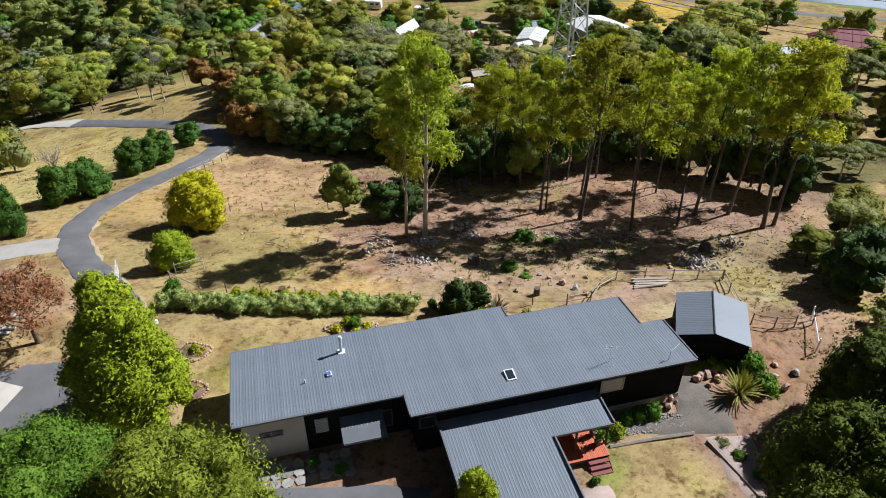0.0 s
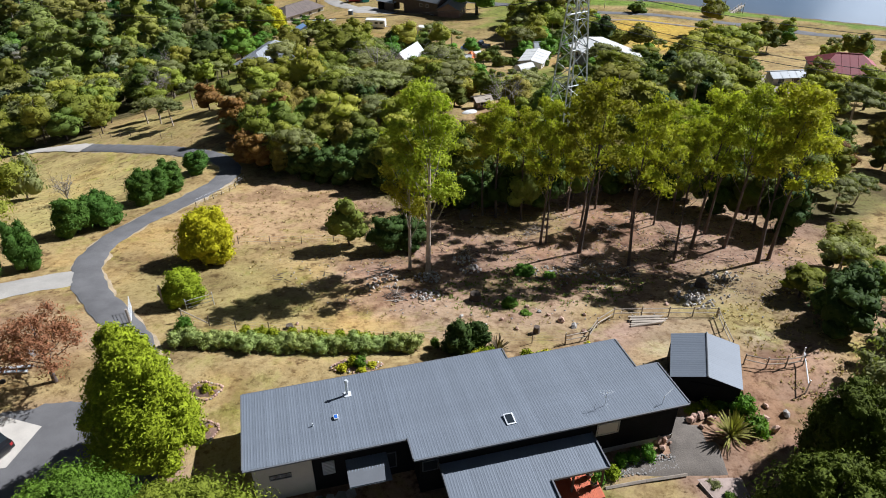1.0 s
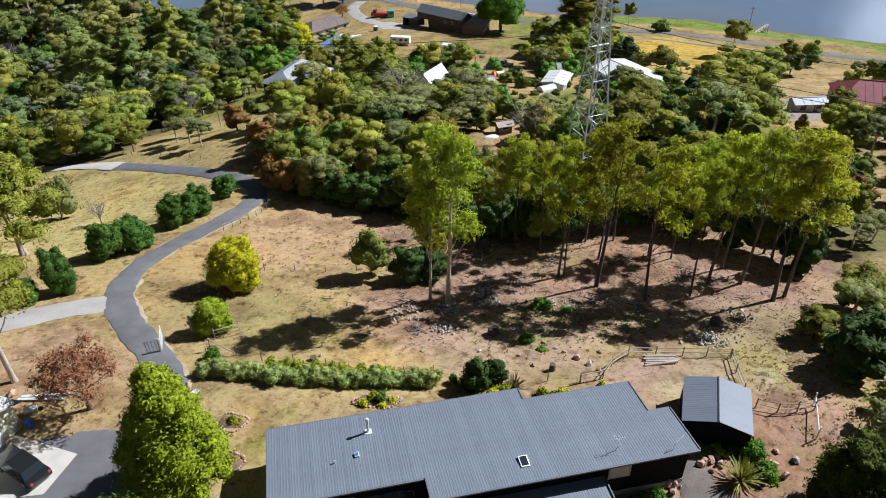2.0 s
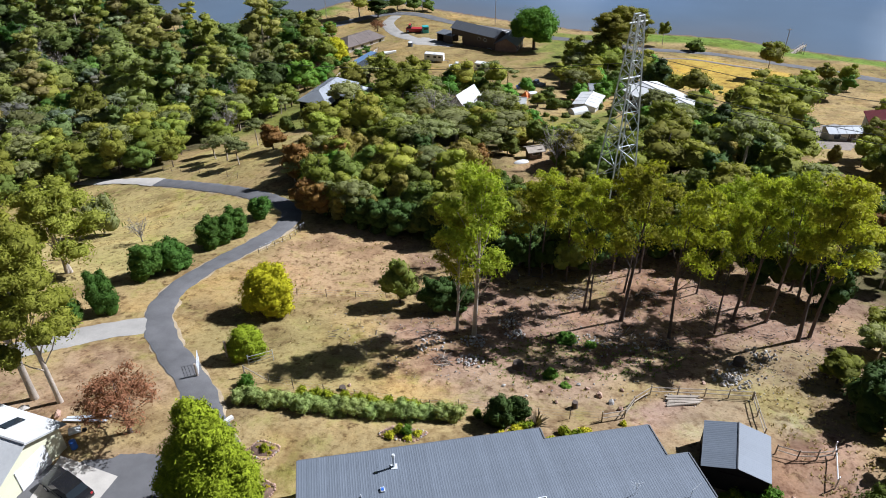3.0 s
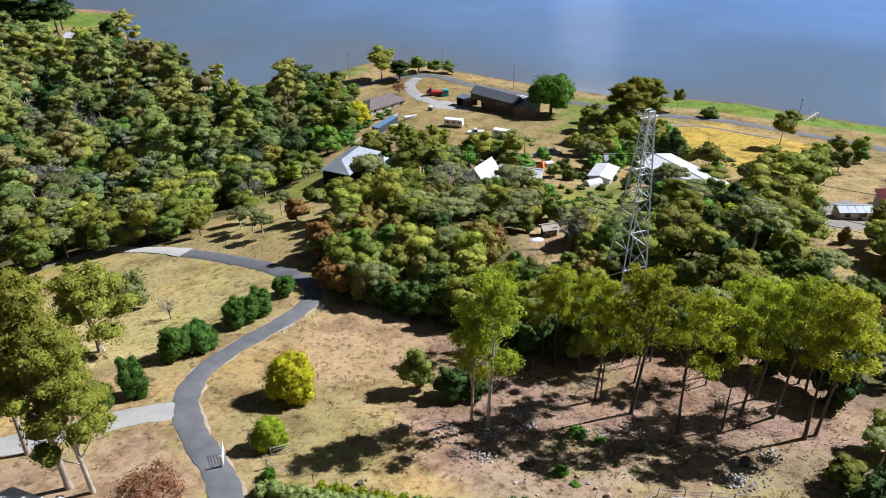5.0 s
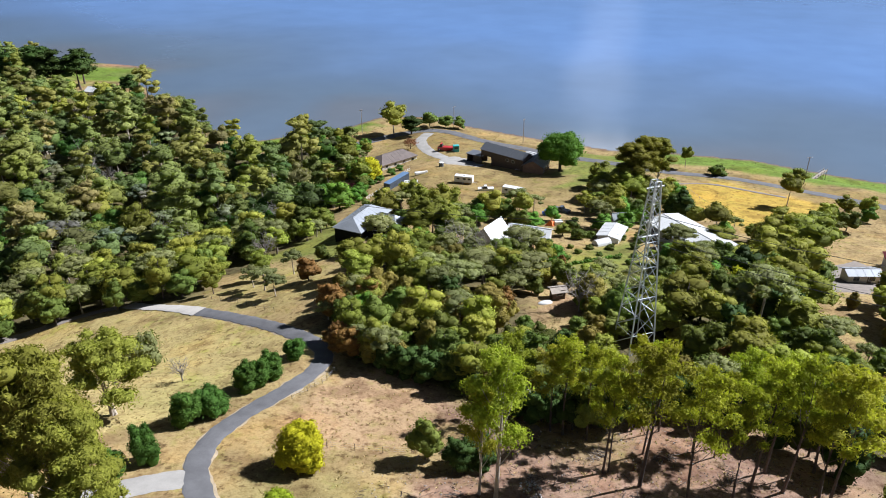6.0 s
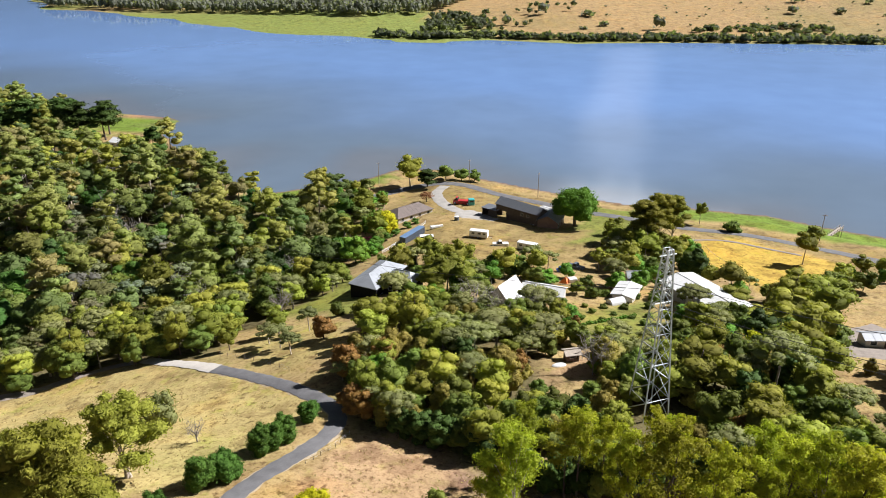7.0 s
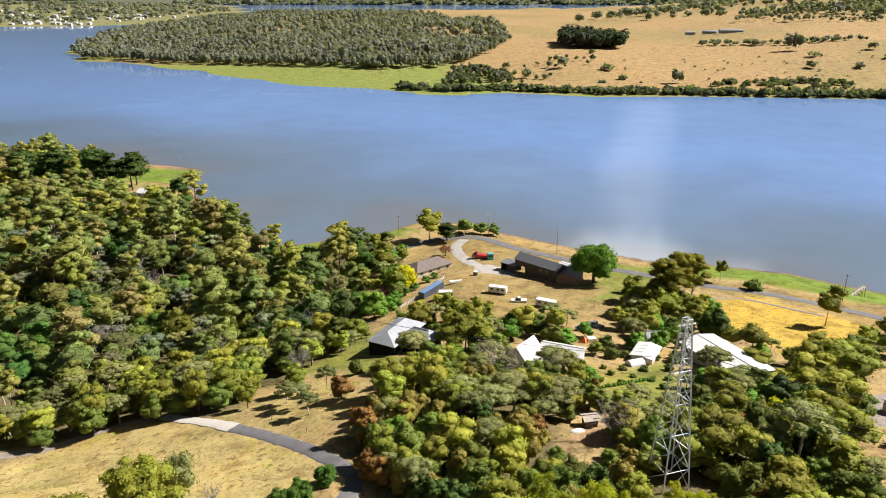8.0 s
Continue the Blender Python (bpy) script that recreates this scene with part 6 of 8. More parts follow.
M_TUFT = material("dry_tufts", (0.38, 0.285, 0.14), rough=0.9, scale=0.5, amount=0.3, fine=6, per_island=0.3, translucent=0.25, gloss=0.1)
M_TUFT_GREEN = material("green_tufts", (0.15, 0.19, 0.045), rough=0.9, scale=0.5, amount=0.3, fine=6, per_island=0.3, translucent=0.3, gloss=0.1)
M_LITTER = material("bark_litter", (0.15, 0.11, 0.085), rough=0.95, scale=1, amount=0.3, fine=9, per_island=0.4)
CLEARING = [(-27, 84), (-31, 70), (-29, 52), (-22, 49.5), (10, 46.5), (14, 50.5), (36, 50), (40, 66), (32, 82), (2, 84)]
scatter("dry_grass", 1100, CLEARING, tuft, M_TUFT, "dry straw grass tufts over the clearing", "grass", 21)
scatter("dry_grass", 1200, [(-52, 88), (-40, 98), (-100, 118), (-120, 90), (-60, 62), (-46, 62)], tuft, M_TUFT, "dry yellow grass tufts in the paddock", "grass", 22)
scatter("green_weeds", 420, [(2, 49), (16, 52), (22, 57), (6, 60), (-2, 54)], tuft, M_TUFT_GREEN, "sparse green weeds on bare ground", "grass", 23)
scatter("ground_litter", 2200, [(-9, 62), (-8, 54), (20, 54), (40, 50), (42, 66), (34, 80), (4, 83), (-6, 76)], pebble, M_LITTER, "dark bark litter and clods under the gums", "litter", 24)
scatter("loose_stones", 900, [(-20, 60), (-10, 50), (10, 47), (30, 49), (38, 60), (30, 78), (0, 78)], pebble, M_STONE, "small loose stones on bare earth", "stones", 25)
scatter("bed_pebbles", 420, [(10.9, 30.3), (16.3, 31.3), (15.7, 32.6), (11.0, 31.2)], pebble, M_CRATE, "pale pebbles of the garden strip along the house", "pebbles", 29)
scatter("dry_grass", 1500, [(24, 50), (34, 56), (60, 60), (60, 30), (34, 28), (26, 34)], tuft, M_TUFT, "dry grass tufts along the scrub", "grass", 28)

# hedge bushes
model("hedge", 1.6, 1.15, tree("hedge_bush", 240, 1.6, 1.15, "clipped pale-green hedge bush in a row", "hedge", M_HEDGE, M_BARK, clear=0.0, n=12, count=900, size=0.11, clump=0.5, trunk=0.05, forks=0, core=0.8))
model("lowyellow", 0.8, 0.7, tree("flowering_bush", 241, 0.8, 0.7, "low yellow-flowering garden bush", "shrub", M_BLOOM, M_BARK, clear=0.0, n=9, count=900, size=0.1, clump=0.4, trunk=0.03, forks=0, core=0.7))
model("lowlime", 0.9, 0.8, tree("garden_bush", 242, 0.9, 0.8, "low lime-green garden bush", "shrub", M_LIME, M_BARK, clear=0.0, n=9, count=900, size=0.1, clump=0.42, trunk=0.03, forks=0, core=0.7))
model("lowgreen", 1.2, 0.9, tree("garden_bush", 243, 1.2, 0.9, "leafy green garden bush", "shrub", M_GREEN, M_BARK, clear=0.0, n=9, count=700, size=0.12, clump=0.5, trunk=0.03, forks=0, core=0.7))
model("conifer", 2.6, 1.1, tree("dwarf_conifer", 244, 2.6, 1.1, "dense dark green rounded conifer behind the house", "shrub", M_DARK, M_BARK, clear=0.0, n=22, count=700, size=0.11, clump=0.42, squash=1.0, trunk=0.06, shape="cone", forks=0, core=0.85))
hx, hy = -22.2, 44.3
for i in range(17):
    f = i / 16
    ob = plant("hedge", hx + f * 19.3, hy - 0.9 * math.sin(f * 2.4) + 0.12 * math.sin(i * 2.3), 1.55 + 0.2 * math.sin(i * 1.7), 1.15 + 0.1 * math.sin(i * 2.9), turn=i * 1.3)
    tagged(ob, group="hedge row")
for i in range(9):
    plant("lowlime", -17 + i * 1.35, 45.4 - 0.12 * i, 1.1, 0.95, turn=i * 2.1)
plant("lowgreen", -22.4, 46.4, 1.6, 1.0)
plant("conifer", 1.0, 43.3, 3.3, 1.6)
plant("conifer", 2.7, 44.2, 2.7, 1.4)
plant("lowgreen", -0.9, 43.9, 1.2, 0.5)
for x, y, h, r, k in [(2.6, 41.9, 1.0, 0.9, "lowyellow"), (3.4, 42.5, 1.1, 0.9, "lowlime"), (1.2, 41.6, 0.6, 0.5, "lowyellow"), (6.6, 42.1, 0.9, 0.8, "lowlime"), (7.6, 42.0, 0.8, 0.7, "lowlime"), (8.4, 42.5, 0.7, 0.7, "lowyellow"), (5.4, 41.3, 0.5, 0.5, "lowyellow"), (11.8, 44, 0.6, 0.4, "lowyellow")]:
    plant(k, x, y, h, r)


def flax(x, y, tall, label, mat=None, seed=1, n=46):
    rng = np.random.default_rng(seed)
    top = thing("flax_plant", on_ground(x, y), label, "plant")
    verts, faces = [], []
    for i in range(n):
        a, l, d = i * 2.4, tall * rng.uniform(0.7, 1.1), rng.uniform(0.15, 1.0)
        c, s = math.cos(a), math.sin(a)
        b = len(verts)
        for f, w in ((0, 0.05), (0.5, 0.06), (0.85, 0.04), (1.0, 0.004)):
            r, z = l * d * f * 0.9, l * (f * (1.25 - 0.55 * d) - 0.5 * d * f * f)
            verts += [(c * r - s * w, s * r + c * w, z), (c * r + s * w, s * r - c * w, z)]
        faces += [(b + 2 * k, b + 2 * k + 1, b + 2 * k + 3, b + 2 * k + 2) for k in range(3)]
    mesh_part("leaves", mesh_of("leaves", verts, faces, mat or M_FLAX), top)


flax(4.2, 42.9, 1.7, "bronze strap-leaved flax behind the house", material("bronze_strap_leaves", (0.12, 0.085, 0.045), amount=0.3, fine=9, per_island=0.3, translucent=0.25), 2)
flax(20.3, 34.0, 2.3, "large golden strap-leaved flax in a garden bed", seed=3, n=90)
for x, y, h, r, k in [(21.9, 36.3, 1.7, 1.2, "lowgreen"), (22.2, 34.6, 1.5, 1.1, "lowgreen"), (19.4, 36.5, 0.9, 0.9, "lowlime"), (18.3, 36.4, 0.6, 0.8, "lowlime"), (20.4, 36.9, 0.8, 0.8, "lowgreen"), (12.0, 31.7, 1.2, 0.6, "lowgreen"), (12.9, 31.9, 1.3, 0.65, "lowgreen"), (13.9, 32.2, 1.4, 0.7, "lowgreen"), (11.2, 30.8, 0.8, 0.8, "lowlime"), (10.3, 30.2, 1.0, 0.5, "lowgreen"), (9.2, 26.9, 0.7, 0.4, "lowgreen"), (18.6, 28.8, 0.6, 0.6, "lowgreen"), (17.9, 29.9, 0.5, 0.6, "bush1"), (19.3, 27.4, 0.7, 0.6, "lowgreen"), (-11.8, 27.0, 0.8, 0.5, "lowgreen"), (-8.0, 28.2, 0.9, 0.5, "lowgreen"), (-6.3, 27.8, 0.6, 0.6, "lowgreen")]:
    plant(k, x, y, h, r)


def bed(x, y, rx, ry, turn, plants, label, seed):
    rng = random.Random(seed)
    n = 22
    out = [(x + rx * math.cos(i * math.tau / n + 0) * (1 + 0.12 * math.sin(i * 1.9)), y + ry * math.sin(i * math.tau / n) * (1 + 0.12 * math.sin(i * 1.3))) for i in range(n)]
    sheet("mulch", out, M_MULCH, "dark bark mulch of a garden bed", "garden bed", lift=0.03, step=0.5)
    top = thing("stone_edging", on_ground(x, y), label, "edging")
    for i in range(n + 8):
        a = i * math.tau / (n + 8)
        px, py = rx * math.cos(a) * (1 + 0.1 * math.sin(a * 4)), ry * math.sin(a) * (1 + 0.1 * math.sin(a * 4))
        mesh_part("stone", rng.choice(REDS + STONES[:1]), top, m=Matrix.Translation((px, py, ground_at(x + px, y + py) - ground_at(x, y) + 0.08)) @ Matrix.Rotation(rng.random() * 6, 4, "Z") @ Matrix.Scale(rng.uniform(0.16, 0.32), 4))
    for k, dx, dy, h, r in plants:
        plant(k, x + dx, y + dy, h, r)


bed(-18.3, 38.2, 1.25, 0.9, 0, [("lowlime", 0.1, 0.1, 0.7, 0.5), ("lowyellow", 0.6, -0.3, 0.4, 0.3), ("lowyellow", -0.5, 0.2, 0.35, 0.25), ("lowyellow", 0.7, 0.25, 0.4, 0.25)], "ring of small stones round a garden bed", 31)
bed(-17.3, 34.2, 1.0, 1.1, 0, [("lowlime", -0.1, 0, 0.7, 0.5), ("lowyellow", 0.4, 0.5, 0.35, 0.25)], "ring of small stones round a small bed", 32)
bed(-7.0, 40.9, 1.9, 0.8, 0, [("lowyellow", -1.1, -0.3, 0.6, 0.6), ("lowyellow", 1.2, 0, 0.5, 0.5), ("lowgreen", 0.3, 0.1, 1.0, 0.7), ("lowlime", -0.4, 0.3, 0.9, 0.6), ("lowyellow", 0.5, -0.5, 0.5, 0.5)], "pale rocks edging a flower bed behind the house", 33)
sheet("gravel_path", [(9.0, 27.4), (10.3, 27.1), (10.8, 25), (12.0, 22), (9, 20), (6, 24)], M_PATH, "pinkish gravel path to the porch", "path", lift=0.02)
sheet("gravel_yard", [(15.2, 35.3), (17.6, 36.4), (19.6, 33), (19.2, 30.5), (16.4, 30.6), (11.2, 30.1), (11.0, 31.0), (15.6, 32.6)], M_YARD, "grey-brown gravel yard beside the house", "yard", lift=0.02)
sheet("garden_gravel", [(16.6, 30.4), (20, 30.8), (20.5, 26), (18.6, 24), (17.2, 27)], M_PATH, "pale pink gravel garden bed", "garden bed", lift=0.02)
edge = thing("timber_edging", on_ground(10.6, 29.6), "pale timber edging along a lawn", "edging")
for (x0, y0), (x1, y1) in (((10.6, 29.6), (13.4, 30.2)), ((13.42, 30.2), (16.3, 30.7)), ((16.9, 30.0), (18.0, 27.6)), ((18.02, 27.6), (19.0, 25.2))):
    part("sleeper", beam((x0 - 10.6, y0 - 29.6, 0.08 + ground_at(x0, y0) - ground_at(10.6, 29.6)), (x1 - 10.6, y1 - 29.6, 0.08 + ground_at(x1, y1) - ground_at(10.6, 29.6)), 0.24), M_WOOD, edge)
heap(18.6, 35.6, 1.1, 18, 0.6, "reddish rocks edging a garden bed", 131, REDS)
heap(15.3, 33.3, 0.6, 10, 0.5, "reddish rocks at the house corner", 132, REDS)
heap(23.2, 35.2, 0.9, 8, 0.6, "brown rocks beside the shed", 133, REDS)
# crazy paving before the house
pav = tagged(new("paving"), "crazy paving of pale flagstones before the house", "paving", kind="structure")
rng = random.Random(12)
for i in range(9):
    for j in range(3):
        u, v = 0.4 + i * 0.75 + rng.uniform(-0.1, 0.1), -0.55 - j * 0.65 + rng.uniform(-0.08, 0.08)
        n = rng.choice((5, 6))
        out = [(0.47 * math.cos(k * math.tau / n + i) * rng.uniform(0.78, 1.0), 0.42 * math.sin(k * math.tau / n + i) * rng.uniform(0.8, 1.0)) for k in range(n)]
        q = HOUSE @ Vector((u, v, 0))
        part("flagstone", slab(out, 0, 0.11), M_CRATE, pav, m=Matrix.Translation((q.x, q.y, PAD + 0.02)) @ Matrix.Rotation(rng.uniform(0, 6), 4, "Z"))
# pots on the porch
for i in range(3):
    q = HOUSE @ Vector((21.75, -2.7 - i * 0.75, 47.395))
    pot = thing("potted_plant", Matrix.Translation(q), "leafy plant in a dark pot on the porch deck", "potted plant", group="pots on the porch")
    bm = bmesh.new()
    bmesh.ops.create_cone(bm, cap_ends=True, segments=14, radius1=0.16, radius2=0.24, depth=0.4, matrix=Matrix.Translation((0, 0, 0.2)))
    part("pot", bm, M_WOOD_DARK, pot)
    mesh_part("leaves", crown_mesh("leaves", np.random.default_rng(i), [(0, 0, 0.7, 0.35), (0.1, 0.1, 0.95, 0.25)], 900, 0.1, M_GREEN, core=0.6, coarse=True), pot)
wp = thing("timber_stack", on_ground(17.8, 48.1, 3), "stack of weathered planks by the yard fence", "timber")
for i in range(7):
    part("plank", box(-1.6 + 0.1 * (i % 3), -0.5 + 0.16 * i, 0.2 + 0.05 * (i % 2), 1.2 + 0.2 * (i % 4), -0.37 + 0.16 * i, 0.28 + 0.05 * (i % 2)), M_WOOD, wp)
for x in (-1.1, 0.9):
    part("trestle", beam((x, -0.8, 0.1), (x, 0.9, 0.12), 0.16, sides=6), M_WOOD, wp)
dk = thing("log", on_ground(17.5, 47.4, 8), "long grey log lying in the yard", "log")
part("wood", beam((-1.4, 0, 0.12), (1.6, 0.2, 0.14), 0.26, sides=9, taper=0.8), M_WOOD, dk)
fr = thing("swing_frame", on_ground(0.9, 81.6, 20), "thin white metal frame among the trees", "frame")
for x in (-0.8, 0.8):
    for y in (-0.6, 0.6):
        part("leg", beam((x, y, -0.2), (x, 0, 1.9), 0.08, sides=6), M_PAINT_WHITE, fr)
part("bar", beam((-0.8, 0, 1.9), (0.8, 0, 1.9), 0.08, sides=6), M_PAINT_WHITE, fr)


# ---- heaps of cut brush and tufts of green in the clearing ----
def brush_pile(x, y, r, seed):
    rng = np.random.default_rng(seed)
    top = thing("brush_pile", Matrix.Translation((x, y, ground_at(x, y))), "low heap of dead grey-brown sticks on bare earth", "brush pile")
    for i in range(26):
        a, d, t = rng.uniform(0, math.tau), r * math.sqrt(rng.uniform(0, 1)), rng.uniform(0, math.pi)
        c = Vector((math.cos(a) * d, math.sin(a) * d, 0.06 + 0.4 * (1 - d / r) * rng.uniform(0.3, 1)))
        half_l = Vector((math.cos(t), math.sin(t), rng.uniform(-0.2, 0.2))) * rng.uniform(0.4, 0.95)
        bm = bmesh.new()
        limb(bm, [c - half_l, c + Vector((0, 0, 0.06)), c + half_l], [0.045, 0.04, 0.02], 5)
        part("stick", bm, M_WOOD_DARK if i % 3 else M_WOOD, top)


for i, (x, y, r) in enumerate([(18.5, 70.1, 1.5), (2.4, 63.3, 1.3), (-6.3, 58.1, 1.2), (-4.7, 52.8, 1.0), (18.4, 58.1, 1.3), (14.1, 60.3, 1.6), (26, 66.5, 1.8), (10, 69.5, 1.4)]):
    brush_pile(x, y, r, 300 + i)
for x, y, h, r in [(5.9, 51.2, 1.0, 1.0), (8.1, 58.5, 1.1, 1.4), (7.2, 49.6, 0.5, 0.7), (10.5, 57.6, 0.6, 0.9)]:
    plant("green", x, y, h, r, label="small tuft of fresh green growth in dry clearing")


# ---- garage and car beside the forecourt ----
def hip_house(name, m, length, width, eave, ridge, wall_mat, roof_mat, label, hip=0.0, over=0.45, windows=3, category="house", door=True):
    """A house with a pitched roof, ridge along x; hip: how far the ridge ends draw in."""
    top = thing(name, m, label, category)
    part("wall", box(-length / 2, -width / 2, -0.6, length / 2, width / 2, eave), wall_mat, top)
    if not hip:
        for s in (-1, 1):
            bm = bmesh.new()
            x = s * (length / 2)
            a = [bm.verts.new((x + d, y, z)) for d in (0, -s * 0.15) for y, z in ((-width / 2, eave), (width / 2, eave), (0, ridge))]
            bm.faces.new(a[:3])
            bm.faces.new(a[3:])
            for i in range(3):
                j = (i + 1) % 3
                bm.faces.new((a[i], a[j], a[3 + j], a[3 + i]))
            bmesh.ops.recalc_face_normals(bm, faces=bm.faces)
            part("gable", bm, wall_mat, top)
    drop = over * (ridge - eave) / (width / 2)
    lx, ly = length / 2 + over, width / 2 + over
    rx = length / 2 - hip + (over if not hip else 0)
    bm = bmesh.new()
    lift = 0.12
    for t in (0.0, lift):
        c = [bm.verts.new(v) for v in ((-lx, -ly, eave - drop + t), (lx, -ly, eave - drop + t), (lx, ly, eave - drop + t), (-lx, ly, eave - drop + t), (-rx, 0, ridge + t), (rx, 0, ridge + t))]
        bm.faces.new((c[0], c[1], c[5], c[4]))
        bm.faces.new((c[2], c[3], c[4], c[5]))
        if hip:
            bm.faces.new((c[1], c[2], c[5]))
            bm.faces.new((c[3], c[0], c[4]))
        if t:
            low = prev
            for i in range(4):
                j = (i + 1) % 4
                bm.faces.new((low[i], low[j], c[j], c[i])) if hip or i in (0, 2) else None
        prev = c
    bmesh.ops.recalc_face_normals(bm, faces=bm.faces)
    roof = part("roof", bm, roof_mat, top)
    cap = "ridge_cap"
    part(cap, beam((-rx, 0, ridge + lift + 0.02), (rx, 0, ridge + lift + 0.02), 0.22, sides=6), roof_mat, roof)
    # battens give the roof its sheets or courses
    n = int(length / 1.6)
    for i in range(1, n):
        x = -length / 2 + i * length / n
        if abs(x) < rx:
            for s in (-1, 1):
                part("seam", beam((x, 0, ridge + lift + 0.01), (x, s * ly, eave - drop + lift + 0.01), 0.06), roof_mat, roof)
    for s in (-1, 1):
        for i in range(windows):
            x = -length / 2 + (i + 0.5) * length / windows
            window_part(top, x - 0.7, x + 0.7, 0.95, 2.05 if eave > 2.3 else eave - 0.25, s * width / 2, 2, out=s, frame_mat=M_PAINT_WHITE)
    if door:
        part("door", box(length * 0.1, -width / 2 - 0.05, 0, length * 0.1 + 0.9, -width / 2 + 0.02, 2.05, 0.01), M_WOOD_DARK, top)
    return top


garage = hip_house("garage", on_ground(-39.8, 35.2, -14), 9.0, 6.4, 2.6, 4.0, M_CREAM, M_IRON_WHITE, "cream garage with white steel roof and roller door", windows=0, door=False, category="garage")
part("roller_door", box(4.5, -1.5, 0, 4.56, 1.5, 2.2, 0.01), M_PAINT_WHITE, garage, "pale grey roller door")
for i in range(8):
    part("door_slat", box(4.56, -1.48, 0.05 + i * 0.27, 4.585, 1.48, 0.28 + i * 0.27, 0.008), M_PAINT_WHITE, garage)
for x in (-1.5, 1.2):
    bm = box(x, 0.9, 0, x + 0.8, 2.6, 0.05)
    for v in bm.verts:
        v.co.z += 4.17 - 0.4375 * v.co.y
    part("roof_light", bm, M_GLASS, garage)
sheet("garage_apron", [(-34.6, 36.2), (-29.0, 34.6), (-29.8, 31.0), (-35, 30)], M_CONCRETE, "pale concrete apron before the garage", "apron", lift=0.1, edge=-0.06)


def vehicle(name, m, label, category, length=4.5, width=1.8, tall=1.5, mat=None, cabin=(0.28, 0.88), bonnet=0.55, wheel=0.33):
    """A car: lower body, glazed cabin with roof, lights, wheels with rims."""
    top = thing(name, m, label, category)
    mat = mat or M_PAINT_WHITE
    L2, W2 = length / 2, width / 2
    belt = tall * 0.58
    bm = box(-L2, -W2, 0.25, L2, W2, belt, 0.12)
    for v in bm.verts:
        if v.co.x > L2 * 0.5 and v.co.z > belt * 0.7:
            v.co.z -= 0.1
    body = part("body", bm, mat, top)
    x0, x1 = L2 - cabin[1] * length, L2 - cabin[0] * length
    bm = bmesh.new()
    a = [bm.verts.new(v) for v in ((x0, -W2 + 0.06, belt - 0.02), (x1, -W2 + 0.06, belt - 0.02), (x1, W2 - 0.06, belt - 0.02), (x0, W2 - 0.06, belt - 0.02))]
    b = [bm.verts.new(v) for v in ((x0 + 0.3, -W2 + 0.2, tall - 0.05), (x1 - 0.55, -W2 + 0.2, tall - 0.05), (x1 - 0.55, W2 - 0.2, tall - 0.05), (x0 + 0.3, W2 - 0.2, tall - 0.05))]
    bm.faces.new(b)
    for i in range(4):
        j = (i + 1) % 4
        bm.faces.new((a[i], a[j], b[j], b[i]))
    bmesh.ops.recalc_face_normals(bm, faces=bm.faces)
    glass = part("windows", bm, M_GLASS, top)
    glass.name = "cabin_glass"
    part("roof_panel", box(x0 + 0.28, -W2 + 0.18, tall - 0.06, x1 - 0.53, W2 - 0.18, tall, 0.02), mat, top)
    for x, y in ((L2 - 0.85, -1), (L2 - 0.85, 1), (-L2 + 0.85, -1), (-L2 + 0.85, 1)):
        w = part("wheel", beam((x, y * (W2 - 0.2), wheel), (x, y * (W2 + 0.02), wheel), wheel * 2, sides=18), M_RUBBER, top)
        part("rim", beam((x, y * (W2 + 0.0), wheel), (x, y * (W2 + 0.035), wheel), wheel * 1.2, sides=14), M_METAL, w)
    for y in (-1, 1):
        part("headlight", box(L2 - 0.06, y * (W2 - 0.3) - 0.14, belt - 0.32, L2 + 0.015, y * (W2 - 0.3) + 0.14, belt - 0.18, 0.02), M_METAL, top)
        part("tail_light", box(-L2 - 0.015, y * (W2 - 0.2) - 0.1, belt - 0.28, -L2 + 0.06, y * (W2 - 0.2) + 0.1, belt - 0.05, 0.02), M_RED, top)
    return top


vehicle("car", on_ground(-32.2, 32.9, 152, 0.16), "glossy black hatchback parked on the concrete apron", "car", mat=M_BLACK)
stuffx = thing("barrow", on_ground(-34.6, 38.6, 30), "blue and white wheelbarrow beside the garage", "barrow")
part("tray", box(-0.5, -0.35, 0.35, 0.5, 0.35, 0.6, 0.08), M_PAINT_WHITE, stuffx)
part("wheel", beam((0.7, -0.06, 0.2), (0.7, 0.06, 0.2), 0.4, sides=14), M_RUBBER, stuffx)
tarp = thing("drum", on_ground(-34.0, 37.2), "small blue plastic drum beside the garage", "drum")
part("shell", beam((0, 0, -0.05), (0, 0, 0.8), 0.55, sides=16), M_BLUE, tarp)
for k, (x, y, t) in enumerate(((-34.5, 40.0, 3), (-34.3, 40.4, 8))):
    pl = thing("plank", on_ground(x, y, t, 0.12 + 0.05 * k), "pale long plank lying on bare earth", "plank")
    part("board", box(-1.9, -0.12, 0, 1.9, 0.12, 0.08), M_METAL, pl)

# ---- the lattice tower and its wires ----
tx, ty = 18.3, 101.0
tz = ground_at(tx, ty)
tower = thing("lattice_tower", Matrix.Translation((tx, ty, tz)) @ Matrix.Rotation(radians(28), 4, "Z"), "tall galvanised steel lattice power tower rising from trees", "tower")
TH = 64.8 - tz


def half(z):
    return 1.9 * (1 - z / TH) + 0.5


